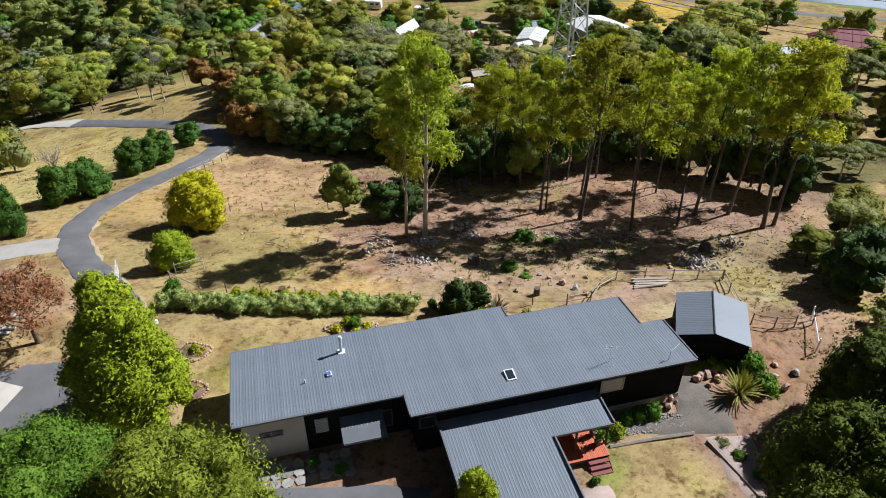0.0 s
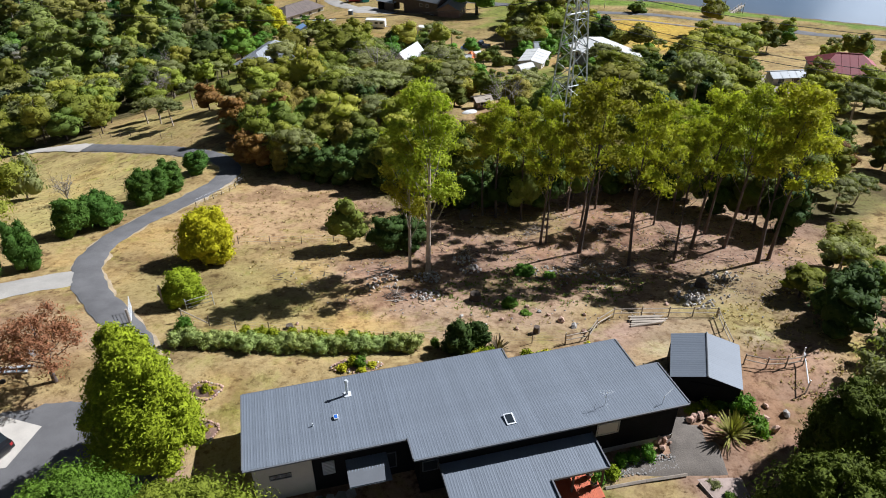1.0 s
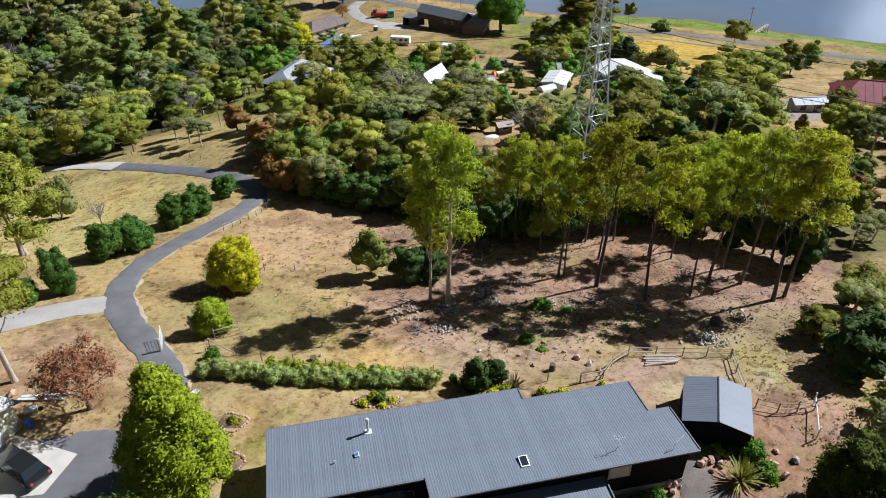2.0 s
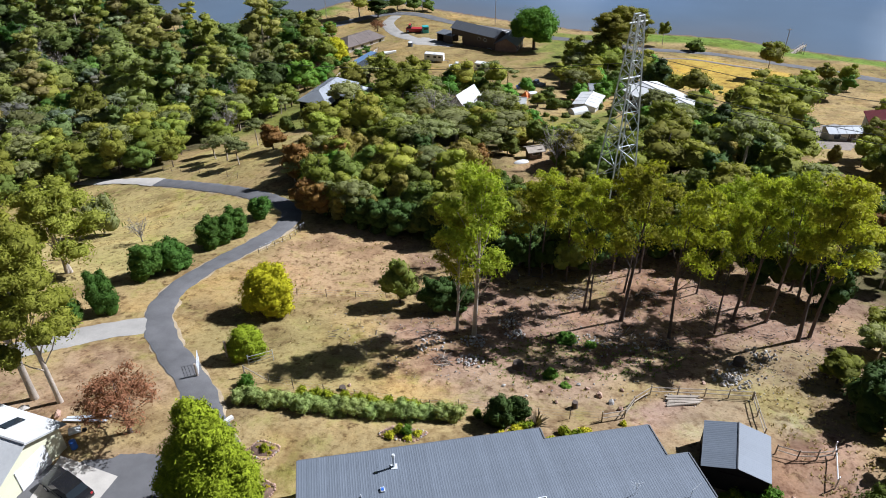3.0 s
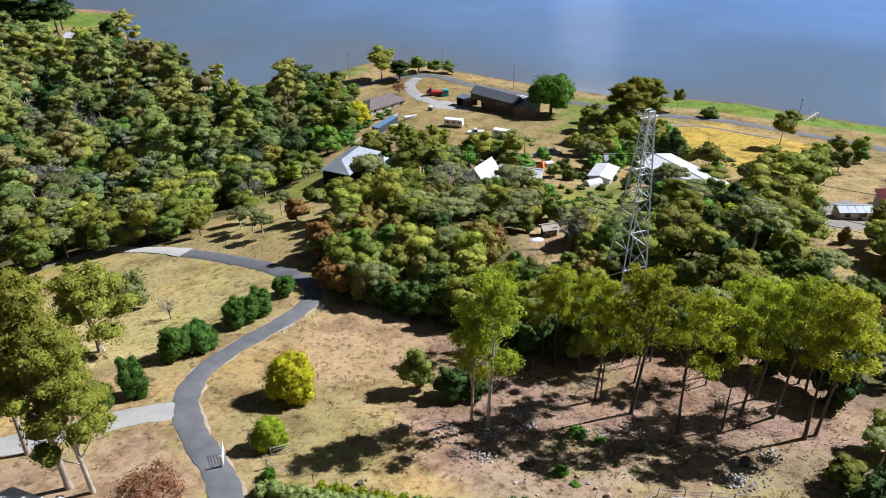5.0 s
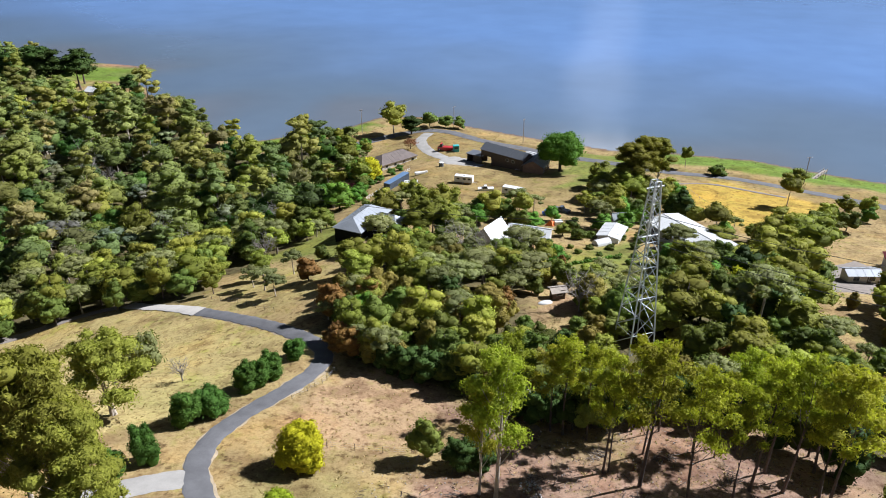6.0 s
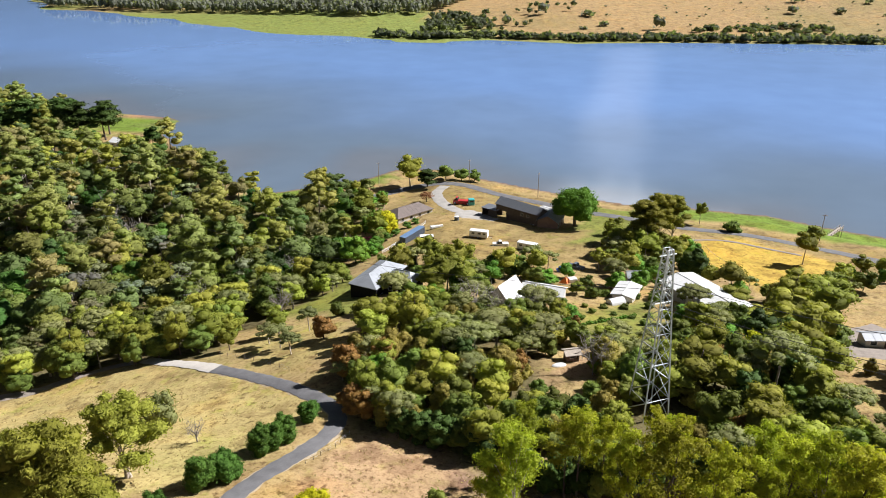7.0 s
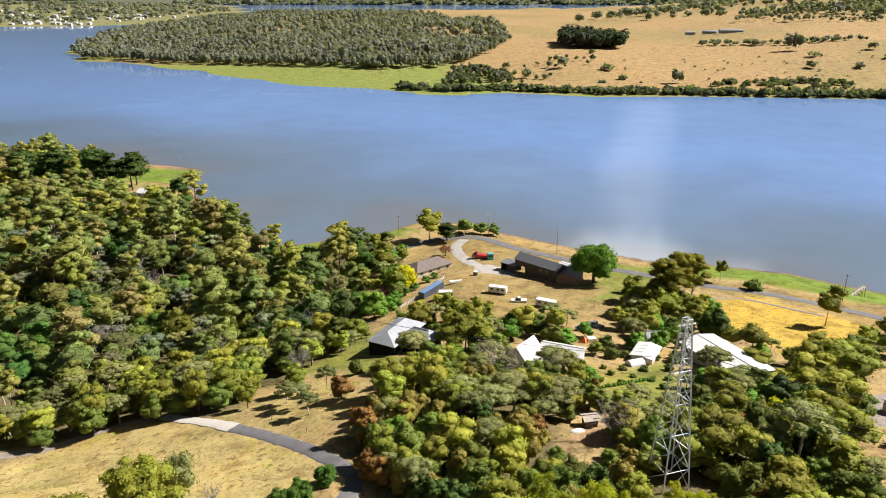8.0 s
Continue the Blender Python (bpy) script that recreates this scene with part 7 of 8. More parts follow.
for sx in (-1, 1):
    for sy in (-1, 1):
        part("leg", beam((sx * half(0), sy * half(0), -0.4), (sx * half(TH), sy * half(TH), TH), 0.24), M_TOWER, tower)
z, k = 0.0, 0
while z < TH - 0.5:
    dz = max(1.1, 2.0 * half(z) * 0.8)
    z2 = min(TH, z + dz)
    a, b = half(z), half(z2)
    for side in range(4):
        m = Matrix.Rotation(side * math.pi / 2, 3, "Z")
        p0, p1, q0, q1 = (m @ Vector(v) for v in ((-a, -a, z), (a, -a, z), (-b, -b, z2), (b, -b, z2)))
        part("brace", beam(p0, q1, 0.14), M_TOWER, tower)
        if k % 3 == 2:
            part("brace", beam(p1, q0, 0.13), M_TOWER, tower)
        if k % 2:
            part("brace", beam(p0, p1, 0.13), M_TOWER, tower)
    z, k = z2, k + 1
for side in range(4):
    m = Matrix.Rotation(side * math.pi / 2, 3, "Z")
    part("top_bar", beam(m @ Vector((-0.5, -0.5, TH)), m @ Vector((0.5, -0.5, TH)), 0.14), M_TOWER, tower)
for h, reach in ((TH - 1.0, 1.5), (TH - 9.0, 1.7)):
    part("crossarm", beam((-reach, 0, h), (reach, 0, h), 0.2), M_TOWER, tower)


def wire(a, b, sag, label="thin dark power line"):
    top = thing("power_line", Matrix.Translation(a), label, "power line")
    bm = bmesh.new()
    d = Vector(b) - Vector(a)
    limb(bm, [d * (i / 12) + Vector((0, 0, -4 * sag * (i / 12) * (1 - i / 12))) for i in range(13)], [0.045] * 13, 4)
    part("cable", bm, M_RUBBER, top)


wire((19.4, 101.6, 55.5), (104, 84, 52), 3.5)
wire((17.6, 100.2, 55.5), (102, 80, 52), 3.5)
wire((18.3, 101, 59.5), (106, 90, 56), 3.5)
wire((18.3, 101, 58.0), (-160, 200, 40), 9)


def power_pole(x, y, tall, turn, label="slim grey timber power pole"):
    top = thing("power_pole", on_ground(x, y, turn), label, "power pole")
    part("pole", beam((0, 0, -0.5), (0, 0, tall), 0.3, sides=8, taper=0.7), M_WOOD, top)
    part("crossarm", box(-0.9, -0.06, tall - 0.5, 0.9, 0.06, tall - 0.36), M_WOOD, top)
    for x in (-0.8, 0, 0.8):
        part("insulator", beam((x, 0, tall - 0.36), (x, 0, tall - 0.2), 0.1, sides=6), M_PAINT_WHITE, top)


for x, y, h, t in ((-76.5, 306, 11, 30), (-36, 316, 11, 60), (-4, 298, 11, 60), (94, 246, 10, 10), (-104, 188, 10, 20)):
    power_pole(x, y, h, t)

# ---- the point: barn, house, caravans, cars, containers ----
barn = thing("barn", on_ground(-10.9, 251.0, -33.4), "tall dark-brown barn with black steel roof and open bay", "barn")
part("wall", box(-4.6, 0, -1.5, 9.5, 0.2, 4.9), M_BOARD_BROWN, barn)
part("wall", box(-9.5, 0, 2.7, -4.6, 0.2, 4.9), M_BOARD_BROWN, barn)
part("wall", box(-9.5, 6.3, 2.9, -4.6, 6.5, 4.9), M_BOARD_BROWN, barn)
part("wall", box(-4.6, 6.3, -1.5, 9.5, 6.5, 4.9), M_BOARD_BROWN, barn)
part("wall", box(-4.8, 0.2, -1.5, -4.6, 6.3, 4.9), M_BOARD_BROWN, barn)
part("post", box(-9.5, 0, -1.5, -9.25, 0.25, 2.7), M_WOOD_DARK, barn)
part("post", box(-9.5, 6.25, -1.5, -9.25, 6.5, 2.9), M_WOOD_DARK, barn)
for x in (-9.5, 9.3):
    bm = bmesh.new()
    pts = [(0.2, 2.8 if x < 0 else -1.5), (6.3, 2.8 if x < 0 else -1.5), (6.3, 4.9), (3.25, 6.55), (0.2, 4.9)]
    a = [[bm.verts.new((x + d, y, z)) for y, z in pts] for d in (0, 0.2)]
    bm.faces.new(a[0][::-1])
    bm.faces.new(a[1])
    for i in range(5):
        bm.faces.new((a[0][i], a[0][(i + 1) % 5], a[1][(i + 1) % 5], a[1][i]))
    part("gable_wall", bm, M_BOARD_BROWN, barn)
for s in (-1, 1):
    o = part("roof", box(-9.9, 0, -0.06, 9.9, 4.1, 0.06), M_TRIM, barn)
    o.matrix_basis = Matrix.Translation((0, 3.25, 6.75)) @ Matrix.Rotation(0 if s > 0 else math.pi, 4, "Z") @ Matrix.Rotation(radians(-27), 4, "X")
    for i in range(13):
        part("seam", box(-9.6 + i * 1.58, 0, 0.06, -9.5 + i * 1.58, 4.08, 0.11), M_TRIM, o)
for i in range(12):
    part("cover_strip", box(-4.3 + i * 1.15, -0.03, -1.0, -4.2 + i * 1.15, 0.0, 4.85), M_BOARD_BROWN, barn)
for x in (2.0, 4.6):
    window_part(barn, x, x + 1.1, 2.9, 3.9, 0.0, 1, frame_mat=M_PAINT_WHITE)
window_part(barn, 6.4, 8.0, -0.2, 0.9, 0.0, 2, frame_mat=M_PAINT_WHITE)
annex = thing("open_shed", on_ground(-21.6, 258.0, -30), "low dark open-fronted shed beside the barn", "shed")
part("wall", box(-3.2, 4.2, -0.8, 3.2, 4.4, 3.0), M_BOARD_BROWN, annex)
part("wall", box(-3.2, 0, -0.8, -3.0, 4.2, 3.0), M_BOARD_BROWN, annex)
part("wall", box(-0.4, 0, -0.8, 3.2, 0.2, 3.0), M_BOARD_BROWN, annex)
for x in (-3.1, -0.5):
    part("post", box(x - 0.1, -0.1, -0.8, x + 0.1, 0.1, 3.0), M_WOOD_DARK, annex)
part("roof", box(-3.6, -0.5, 3.0, 3.6, 4.8, 3.15), M_TRIM, annex)
hip_house("cottage", on_ground(1.9, 248.6, 75), 9.5, 7.4, 3.2, 5.2, M_BRICK, M_IRON_GREY, "brown brick cottage with grey iron roof joined to the barn", windows=3)
hip_house("lean_to", on_ground(0.6, 258.5, -33), 5.6, 3.4, 3.6, 4.0, M_PAINT_WHITE, M_IRON_WHITE, "small white cabin behind the barn", windows=2, category="cabin")
hip_house("house", on_ground(-53.8, 261.3, 49), 17, 9, 2.6, 4.7, M_RENDER, M_TILE_BROWN, "long cream house with brown tiled hip roof", hip=3.5, windows=4)
hip_house("house", on_ground(-42.2, 164.4, 72), 15, 7.6, 4.6, 6.4, M_WALL_DARK, M_IRON_GREY, "two-storey dark house with pale grey iron roof", hip=3.0, windows=3)
hip_house("house", on_ground(-34.8, 160.5, -18), 8, 6, 4.0, 5.6, M_WALL_DARK, M_IRON_GREY, "pale iron roofed wing half hidden by trees", hip=2.0, windows=2)
hip_house("cottage", on_ground(-8.2, 153.8, 62), 7, 6, 2.8, 6.0, M_RENDER, M_IRON_WHITE, "small cottage with white pitched iron roof", windows=2)
hip_house("cottage", on_ground(0.6, 161, -12), 10, 5, 2.8, 3.8, M_RENDER, M_IRON_WHITE, "low cottage with whitish iron roof", windows=2)
hip_house("cottage", on_ground(21.3, 168, 70), 7.5, 5.2, 2.2, 2.7, M_RENDER, M_IRON_WHITE, "low white roofed shed beside the garden", windows=2)
hip_house("cottage", on_ground(25.5, 184, 10), 5, 4, 2.6, 3.8, M_RENDER, M_IRON_GREY, "small grey roofed shed among trees", windows=1)
hip_house("house", on_ground(40.2, 166.5, -56), 20, 10.5, 2.7, 3.7, M_RENDER, M_IRON_WHITE, "long house with broad white iron roof among trees", windows=4)
hip_house("house", on_ground(84, 146, -12), 13, 10, 3.0, 6.0, M_RENDER, M_TILE_RED, "house with dark red tiled hip roof", hip=4.0, windows=3)
hip_house("shed", on_ground(69.5, 141, 6), 6.5, 3.2, 2.3, 2.9, M_RENDER, M_IRON_GREY, "low grey roofed shed by a gravel yard", windows=2, category="shed")
hip_house("hut", on_ground(6.3, 118, 20), 2.4, 1.9, 1.8, 2.2, M_BRICK, M_WOOD, "tiny brown hut with weathered roof among trees", windows=1, category="hut")
hip_house("hut", on_ground(-62.6, 223, 30), 6, 4, 2.3, 3.4, M_BRICK, M_TILE_RED, "small hut with orange-red roof among trees", windows=1, category="hut")
hip_house("hut", on_ground(-62, 211, 0), 4, 3, 2.3, 3.2, M_RENDER, M_IRON_WHITE, "small pale shed among trees", windows=1, category="hut")
hip_house("house", on_ground(-230, 352, -10), 12, 8, 2.8, 4.4, M_PAINT_WHITE, M_IRON_WHITE, "white boathouse by the green spit", windows=3)
hip_house("house", on_ground(-212, 268, 12), 11, 8, 3.5, 5.6, M_RENDER, M_IRON_GREY, "grey roofed house deep in the wood", windows=3)
table = thing("boat", on_ground(4.0, 114.8, 25), "small white upturned dinghy among trees", "boat")
bm = bmesh.new()
bmesh.ops.create_uvsphere(bm, u_segments=14, v_segments=8, radius=1)
bmesh.ops.delete(bm, geom=[v for v in bm.verts if v.co.z < -0.05], context="VERTS")
bmesh.ops.transform(bm, matrix=Matrix.Diagonal((1.5, 0.7, 0.5, 1)), verts=bm.verts)
part("hull", bm, M_PAINT_WHITE, table)


def container(m, length, mat, roof_mat, label):
    top = thing("shipping_container", m, label, "container")
    part("body", box(-length / 2, -1.2, 0, length / 2, 1.2, 2.5, 0.03), mat, top)
    part("roof", box(-length / 2, -1.2, 2.51, length / 2, 1.2, 2.56), roof_mat, top)
    bm = bmesh.new()
    for i in range(int(length / 0.4)):
        for s in (-1, 1):
            x = -length / 2 + 0.2 + i * 0.4
            box(x, s * 1.2 - 0.04, 0.15, x + 0.2, s * 1.2 + 0.04, 2.4, bm=bm)
    part("ribs", bm, mat, top).name = "ribbing"
    for x in (-length / 2, length / 2 - 0.12):
        part("corner_post", box(x, -1.24, 0, x + 0.12, -1.1, 2.55), mat, top)


container(on_ground(-45.6, 227, 67), 12.2, M_STEEL_DARK, M_STEEL_BLUE, "long dark shipping container with blue-grey roof")
container(on_ground(-39.2, 219.6, 12), 4.6, M_WALL_DARK, M_IRON_WHITE, "small dark box shed with pale roof")


def caravan(m, length, label):
    top = thing("caravan", m, label, "caravan")
    bm = box(-length / 2, -1.15, 0.55, length / 2, 1.15, 2.75, 0.18)
    for v in bm.verts:
        if v.co.x > length / 2 - 0.5:
            v.co.x -= 0.35 * abs(v.co.z - 1.5)
    part("body", bm, M_PAINT_WHITE, top)
    for s in (-1, 1):
        for x in (-length * 0.3, 0.2, length * 0.28):
            part("window", box(x - 0.5, s * 1.15 - 0.02, 1.6, x + 0.5, s * 1.15 + 0.02, 2.2, 0.01), M_GLASS, top)
        part("stripe", box(-length / 2 + 0.3, s * 1.15 - 0.015, 1.05, length / 2 - 0.5, s * 1.15 + 0.015, 1.2), M_METAL, top)
        w = part("wheel", beam((-0.3, s * 0.85, 0.35), (-0.3, s * 1.1, 0.35), 0.7, sides=16), M_RUBBER, top)
        part("rim", beam((-0.3, s * 1.08, 0.35), (-0.3, s * 1.13, 0.35), 0.4, sides=12), M_METAL, w)
    part("drawbar", beam((length / 2 - 0.2, 0, 0.55), (length / 2 + 1.2, 0, 0.45), 0.12), M_METAL, top)
    part("jockey_wheel", beam((length / 2 + 1.0, -0.05, 0.15), (length / 2 + 1.0, 0.05, 0.15), 0.3, sides=10), M_RUBBER, top)
    part("roof_hatch", box(-0.4, -0.3, 2.74, 0.4, 0.3, 2.86, 0.03), M_PAINT_WHITE, top)


caravan(on_ground(-22, 225.5, -8), 6.6, "white caravan parked on the dry field")
caravan(on_ground(-5.2, 213.5, -18), 6.8, "white caravan with awning on the dry field")
vehicle("utility_truck", on_ground(-14.2, 217, 188), "white utility truck parked on the dry field", "truck", length=5.2, width=1.9, tall=1.8, cabin=(0.3, 0.62))
vehicle("car", on_ground(6.2, 191, 10), "bright blue car parked by the trees", "car", mat=M_BLUE)
vehicle("utility_truck", on_ground(9.6, 195.5, 150), "dark teal utility truck parked by the trees", "truck", length=5.2, width=1.9, tall=1.85, mat=M_STEEL_DARK, cabin=(0.3, 0.62))
vehicle("tip_truck", on_ground(-34.5, 276.5, 175), "dark red flatbed truck near the barn", "truck", length=7, width=2.4, tall=2.8, mat=M_RED, cabin=(0.08, 0.3), wheel=0.5)
cab = thing("machine_cabin", on_ground(-30.4, 274.8, 15), "teal site cabin beside the red truck", "cabin")
part("body", box(-1.2, -1.0, 0, 1.2, 1.0, 2.6, 0.1), M_TEAL, cab)
part("window", box(-0.8, -1.03, 1.4, 0.8, -0.99, 2.1, 0.01), M_GLASS, cab)
tent = thing("tent", on_ground(6.2, 178.6, 20), "small orange and white tent on the drive", "tent")
bm = bmesh.new()
bmesh.ops.create_cone(bm, cap_ends=True, segments=4, radius1=1.9, radius2=0.1, depth=1.7, matrix=Matrix.Translation((0, 0, 0.8)))
part("canopy", bm, M_ORANGE, tent)
part("awning", box(0.9, -0.9, 0, 3.2, 0.9, 1.2, 0.2), M_PAINT_WHITE, tent)
tank = thing("water_tank", on_ground(-32.8, 247.5), "small dark water tank by the drive", "tank")
part("shell", beam((0, 0, -0.2), (0, 0, 1.6), 1.7, sides=20), M_STEEL_DARK, tank)
part("lid", beam((0, 0, 1.6), (0, 0, 1.75), 1.7, sides=20, taper=0.3), M_PAINT_WHITE, tank)
trailer = thing("boat", on_ground(-38.6, 237, 30), "pale boat on the ground by the fence", "boat")
bm = box(-2.4, -0.8, 0.2, 2.4, 0.8, 1.0, 0.2)
for v in bm.verts:
    if v.co.x > 1.5:
        v.co.y *= 0.3
part("hull", bm, M_PAINT_WHITE, trailer)
hoop = thing("greenhouse", on_ground(18.4, 162, 30), "small silvery plastic hoop greenhouse", "greenhouse")
bm = bmesh.new()
bmesh.ops.create_cone(bm, cap_ends=True, segments=20, radius1=1.5, radius2=1.5, depth=4, matrix=Matrix.Rotation(math.pi / 2, 4, "Y"))
part("cover", bm, M_IRON_WHITE, hoop)
rail_fence([(-53, 212), (-49.5, 222), (-46.5, 236), (-44.5, 247)], "pale board fence along the field", rails=(0.35, 0.75, 1.15), tall=1.5, mat=M_PAINT_WHITE)
rail_fence([(50, 184), (56, 206), (52, 228)], "thin post fence beside the golden field", rails=(0.9,), every=5)
jet = thing("jetty", on_ground(104, 262, 52, -0.6), "pale timber jetty ramp on the green shore", "jetty")
part("walkway", box(-9, -0.7, 1.6, 9, 0.7, 1.8), M_WOOD, jet)
for i in range(7):
    for s in (-0.6, 0.6):
        part("pile", beam((-8.5 + i * 2.8, s, -2.5), (-8.5 + i * 2.8, s, 2.6), 0.2, sides=7), M_WOOD, jet)
for s in (-0.65, 0.65):
    part("handrail", beam((-9, s, 2.6), (9, s, 2.6), 0.1), M_WOOD, jet)
# vegetable beds
for i in range(5):
    x, y = 10 + i * 2.6, 142 + i * 2.2
    vb = thing("vegetable_row", on_ground(x, y, 40), "low leafy green vegetable row in a garden", "vegetables", group="vegetable rows")
    mesh_part("leaves", crown_mesh("leaves", np.random.default_rng(i), [(k * 0.9 - 2, 0, 0.25, 0.55) for k in range(5)], 90, 0.25, M_GREEN, coarse=True), vb)

for x, y, h, r in [(12, 152, 1.4, 1.2), (15, 157, 1.2, 1.3), (20, 158, 1.6, 1.4), (25, 152, 1.3, 1.2), (23, 145, 1.5, 1.3), (18, 140, 1.2, 1.2), (9, 146, 1.6, 1.4), (26, 160, 1.8, 1.5), (14, 147, 0.9, 1.0), (21, 150, 0.9, 1.1), (17, 152, 1.0, 1.0), (28, 166, 2, 1.8), (16, 168, 2, 1.8), (24, 168, 1.6, 1.5)]:
    plant("bush0", x, y, h, r)

# ---- the far bank ----
far_rng = np.random.default_rng(77)


def blob_woods(name, spots, mat, label, category, sprays=13):
    """Far-off trees, a lumpy crown with loose sprays each, joined into one object: x, y, height, half-width."""
    vs, fs, base = [], [], 0
    spots = np.array(spots)
    gz = height(spots[:, 0], spots[:, 1])
    for (x, y, h, r), z in zip(spots, gz):
        c = np.array([x, y, z + h * 0.58])
        flat = np.array([r, r, h * 0.42])
        vs.append(ICO_V * flat * far_rng.uniform(0.6, 0.95, (12, 1)) + c)
        fs.append(ICO_F + base)
        d = unit(far_rng.normal(size=(sprays, 3)) + np.array([0, 0, 0.3]))
        p = c + d * flat * far_rng.uniform(0.7, 1.1, (sprays, 1))
        a = unit(np.cross(d + 0.4 * far_rng.normal(size=(sprays, 3)), far_rng.normal(size=(sprays, 3)))) * r * 0.42
        b = unit(np.cross(d, a)) * r * 0.42
        vs.append(np.stack([p - a - b * 0.6, p + a - b * 0.6, p + b], 1).reshape(-1, 3))
        fs.append(np.arange(sprays * 3).reshape(-1, 3) + base + 12)
        base += 12 + 3 * sprays
    me = mesh_of(name, np.concatenate(vs), np.concatenate(fs), mat)
    return tagged(new(name, me), label, category, kind="stuff")


def fill(outline, count, low, high, wide):
    o = np.array(outline, float)
    x, y = far_rng.uniform(o[:, 0].min(), o[:, 0].max(), count * 3), far_rng.uniform(o[:, 1].min(), o[:, 1].max(), count * 3)
    ok = inside_by(x, y, outline) > 0
    x, y = x[ok][:count], y[ok][:count]
    h = far_rng.uniform(low, high, len(x))
    return np.stack([x, y, h, h * wide], 1).tolist()


FAR_POINT = [(-800, 1085), (-700, 1066), (-600, 1030), (-410, 1000), (-260, 950), (-185, 985), (-125, 1100), (-115, 1290), (-150, 1500), (-220, 1950), (-600, 2500), (-1300, 2600), (-1220, 1900), (-1030, 1440), (-930, 1240)]
blob_woods("far_woodland", fill(FAR_POINT, 3200, 12, 19, 0.4) + fill([(-800, 1085), (-700, 1066), (-600, 1030), (-410, 1000), (-260, 950), (-185, 985), (-125, 1100), (-115, 1250), (-500, 1300), (-920, 1260)], 3000, 10, 17, 0.28), M_FARWOOD_HAZED, "grey-green wooded point across the river", "woodland")
# scrub colour is lifted, and made translucent, to paint in distant haze
SCRUB_HAZED = material("shore_scrub", (0.105, 0.115, 0.07), rough=0.9, scale=0.03, amount=0.25, fine=0.4, per_island=0.2, translucent=0.4, gloss=0.1)
PINES = material("pine_grove", (0.05, 0.062, 0.04), rough=0.9, scale=0.03, amount=0.25, fine=0.4, per_island=0.2, translucent=0.3, gloss=0.1)
blob_woods("pine_grove", fill([(-30, 1160), (66, 1175), (74, 1260), (-28, 1250)], 190, 20, 26, 0.32), PINES, "dark square pine plantation on the golden hill", "woodland")
bush = []
for (ax, ay), (bx, by) in zip(SHORE_FAR[6:13], SHORE_FAR[7:13]):
    for f in np.arange(0, 1, 2.6 / math.hypot(bx - ax, by - ay)):
        for k in range(2):
            d = far_rng.uniform(16, 34) if ax < 60 else far_rng.uniform(10, 34)
            h = far_rng.uniform(2.5, 7.5)
            if far_rng.random() < 0.8:
                bush.append((ax + (bx - ax) * f + far_rng.uniform(-3, 3), ay + (by - ay) * f + d, h, h * 0.95))
bush += fill([(-150, 830), (-60, 850), (-90, 920), (-160, 960)], 70, 6, 13, 0.5)
bush += fill([(150, 870), (310, 880), (300, 920), (180, 905)], 60, 3, 7, 0.9)
bush += fill([(-150, 860), (-60, 860), (30, 1000), (0, 1050), (-140, 960)], 40, 3, 9, 0.55)
blob_woods("shore_scrub", bush, SCRUB_HAZED, "dark scrub along the far shore", "scrub")
lone = [(113, 888, 18, 6), (120, 890, 14, 5), (296, 1138, 26, 8), (304, 1140, 24, 8), (310, 1136, 22, 7), (398, 1117, 8, 8), (313, 1071, 7, 8), (38, 952, 6, 9), (30, 880, 4, 5), (55, 905, 5, 7), (350, 1010, 7, 7), (290, 1000, 8, 9), (400, 1060, 6, 6), (20, 1100, 6, 6), (-20, 960, 14, 8), (-60, 905, 12, 8)] + fill([(20, 860), (400, 880), (420, 1150), (60, 1050)], 45, 1.2, 3, 0.8)
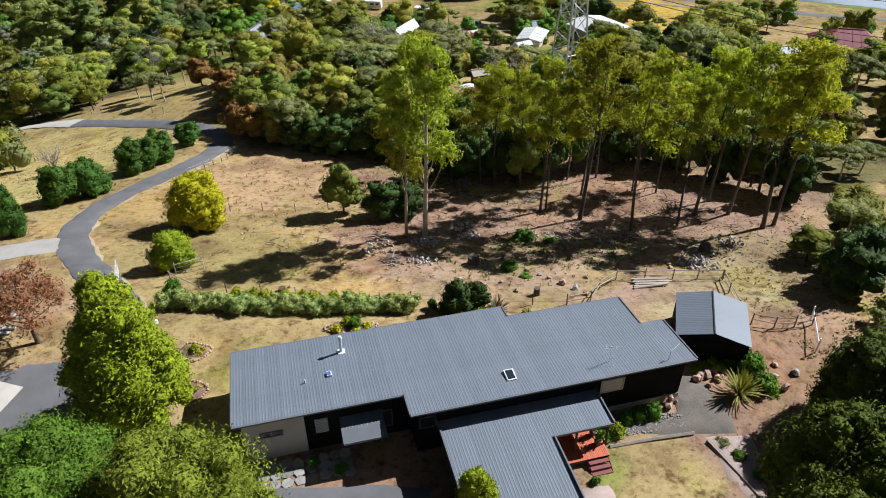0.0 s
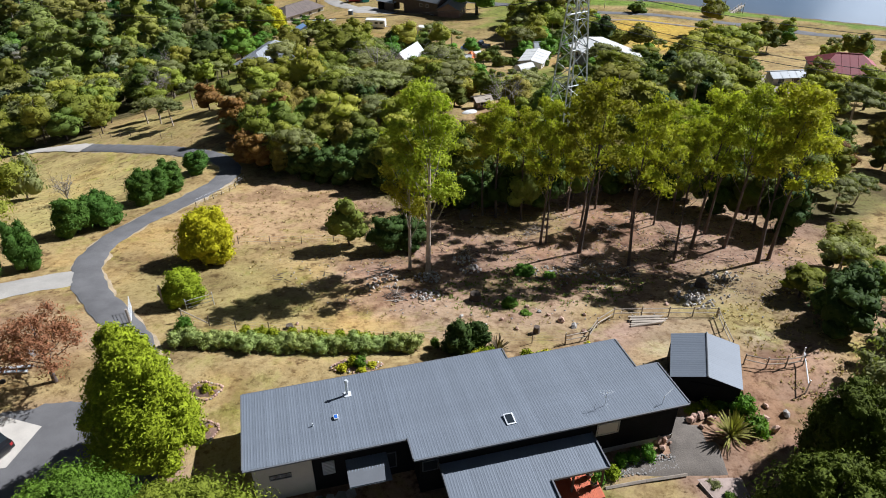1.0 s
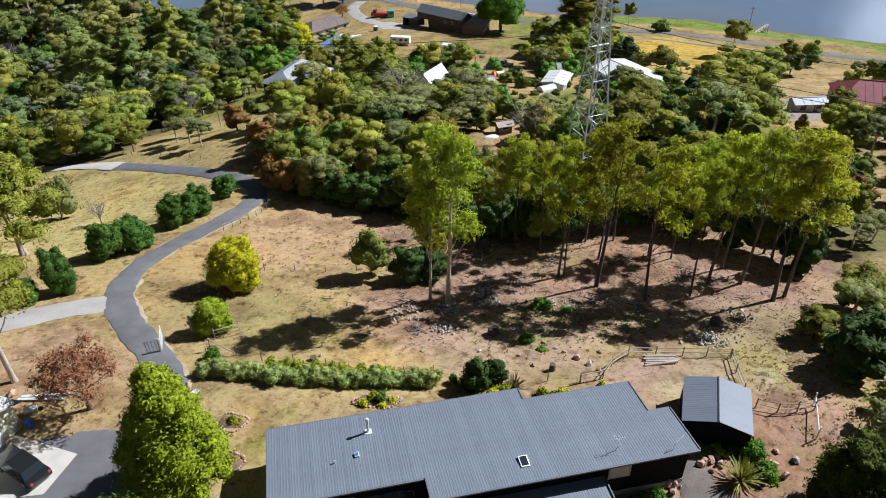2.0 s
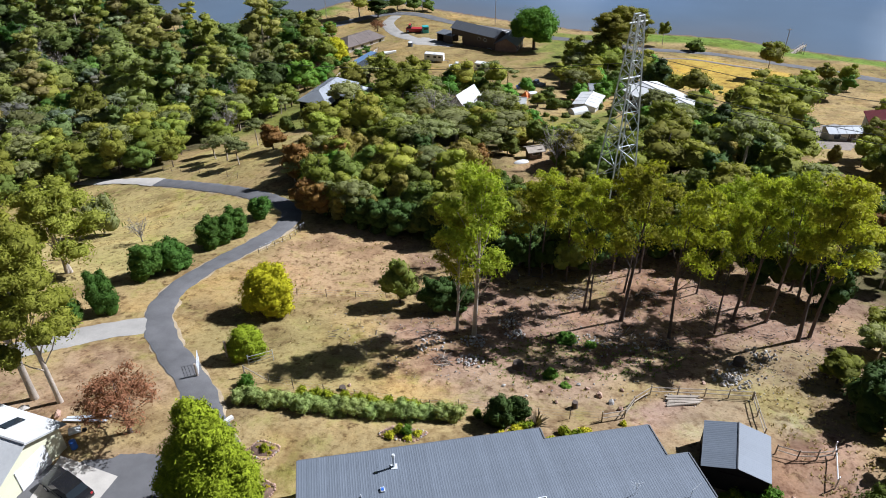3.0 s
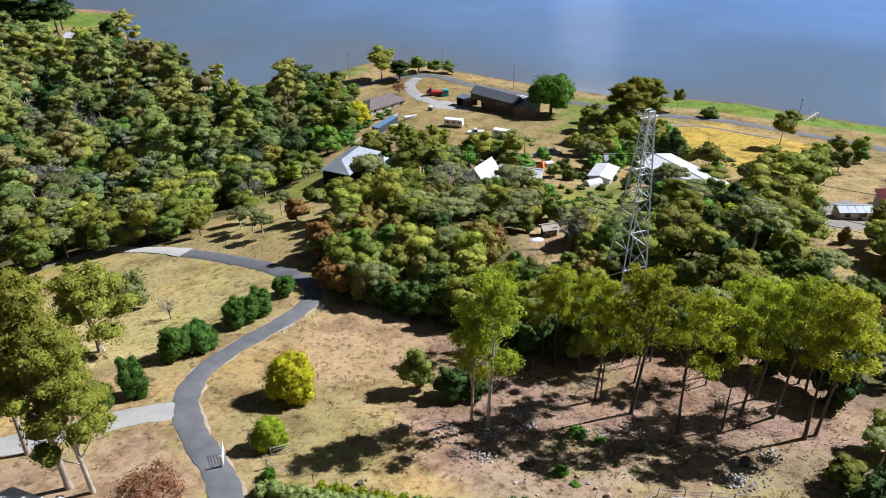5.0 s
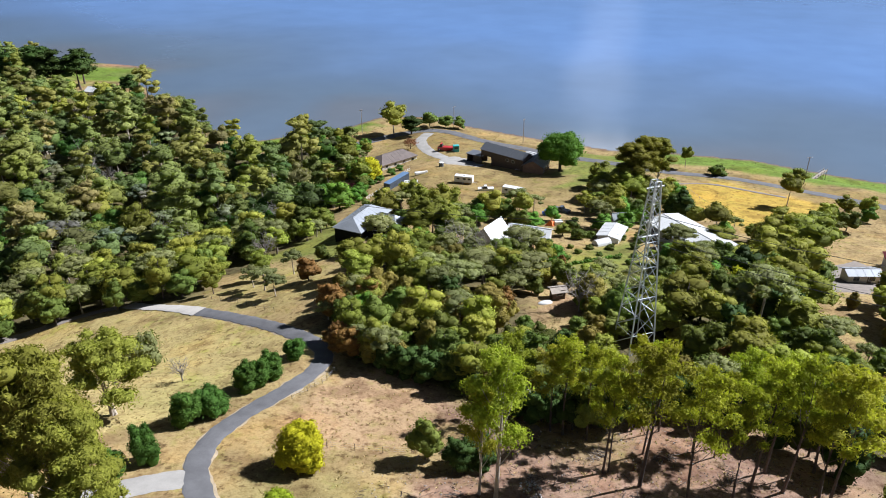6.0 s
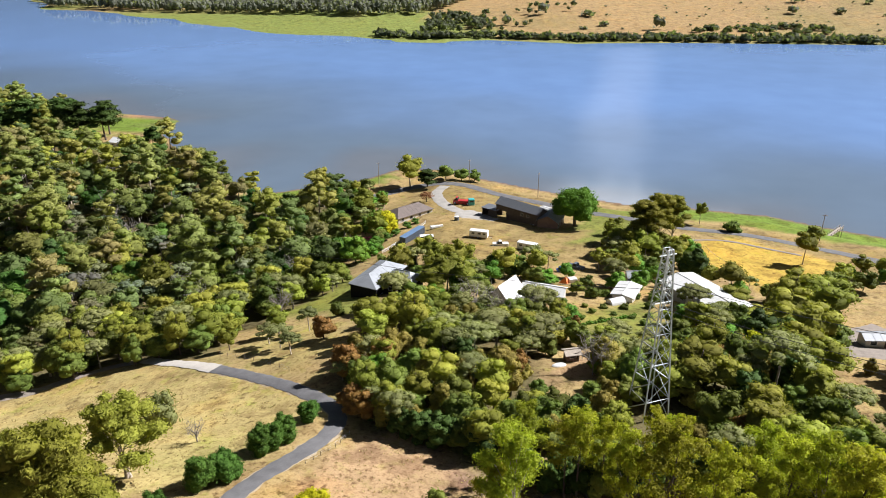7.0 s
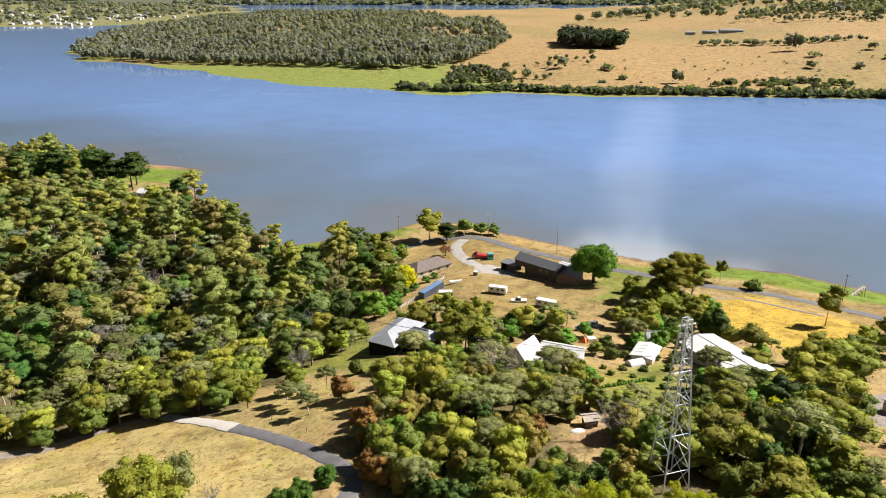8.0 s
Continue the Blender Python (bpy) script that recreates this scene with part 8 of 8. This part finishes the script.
blob_woods("paddock_trees", lone, M_FARWOOD_HAZED, "lone dark trees on the golden hill", "tree")
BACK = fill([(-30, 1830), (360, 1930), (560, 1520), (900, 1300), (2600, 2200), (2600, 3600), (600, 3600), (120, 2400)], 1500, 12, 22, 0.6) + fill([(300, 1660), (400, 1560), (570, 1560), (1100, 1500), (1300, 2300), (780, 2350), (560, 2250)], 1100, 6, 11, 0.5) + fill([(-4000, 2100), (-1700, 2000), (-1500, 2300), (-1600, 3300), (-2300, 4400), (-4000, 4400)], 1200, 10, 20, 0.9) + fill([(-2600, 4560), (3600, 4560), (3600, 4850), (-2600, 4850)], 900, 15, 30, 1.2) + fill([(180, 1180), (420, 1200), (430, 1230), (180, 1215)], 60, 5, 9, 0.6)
blob_woods("back_woodland", BACK, M_FARWOOD_HAZED, "wooded hills beyond the river, haze in their colour", "woodland")
for x, y, l, t in ((235, 1440, 26, -20), (264, 1400, 40, 5), (206, 1480, 18, 0)):
    hip_house("farm_shed", on_ground(x, y, t), l, 10, 4, 6, M_IRON_GREY, M_IRON_GREY, "grey iron farm shed on the golden hill", windows=2, category="shed", door=False)
vs, fs, base = [], [], 0
for x, y in zip(far_rng.uniform(-2600, -1480, 160), far_rng.uniform(2020, 2700, 160)):
    if inside_by(np.array([x]), np.array([y]), SHORE_TOWN)[0] > 20:
        z = ground_at(x, y)
        l, w, h = far_rng.uniform(10, 18), far_rng.uniform(8, 11), far_rng.uniform(4, 6)
        v = np.array([(a * l / 2, b * w / 2, c) for c in (-2, h) for a, b in ((-1, -1), (1, -1), (1, 1), (-1, 1))] + [(-l / 2, 0, h + 3), (l / 2, 0, h + 3)])
        vs.append(v + np.array([x, y, z]))
        fs += [[i + base for i in f] for f in ((0, 1, 5, 4), (1, 2, 6, 5), (2, 3, 7, 6), (3, 0, 4, 7), (4, 5, 9, 8), (6, 7, 8, 9), (5, 6, 9), (7, 4, 8))]
        base += 10
tagged(new("town_houses", mesh_of("town_houses", np.concatenate(vs), fs, M_IRON_WHITE)), "tiny pale houses of a far riverside town", "houses", kind="stuff")
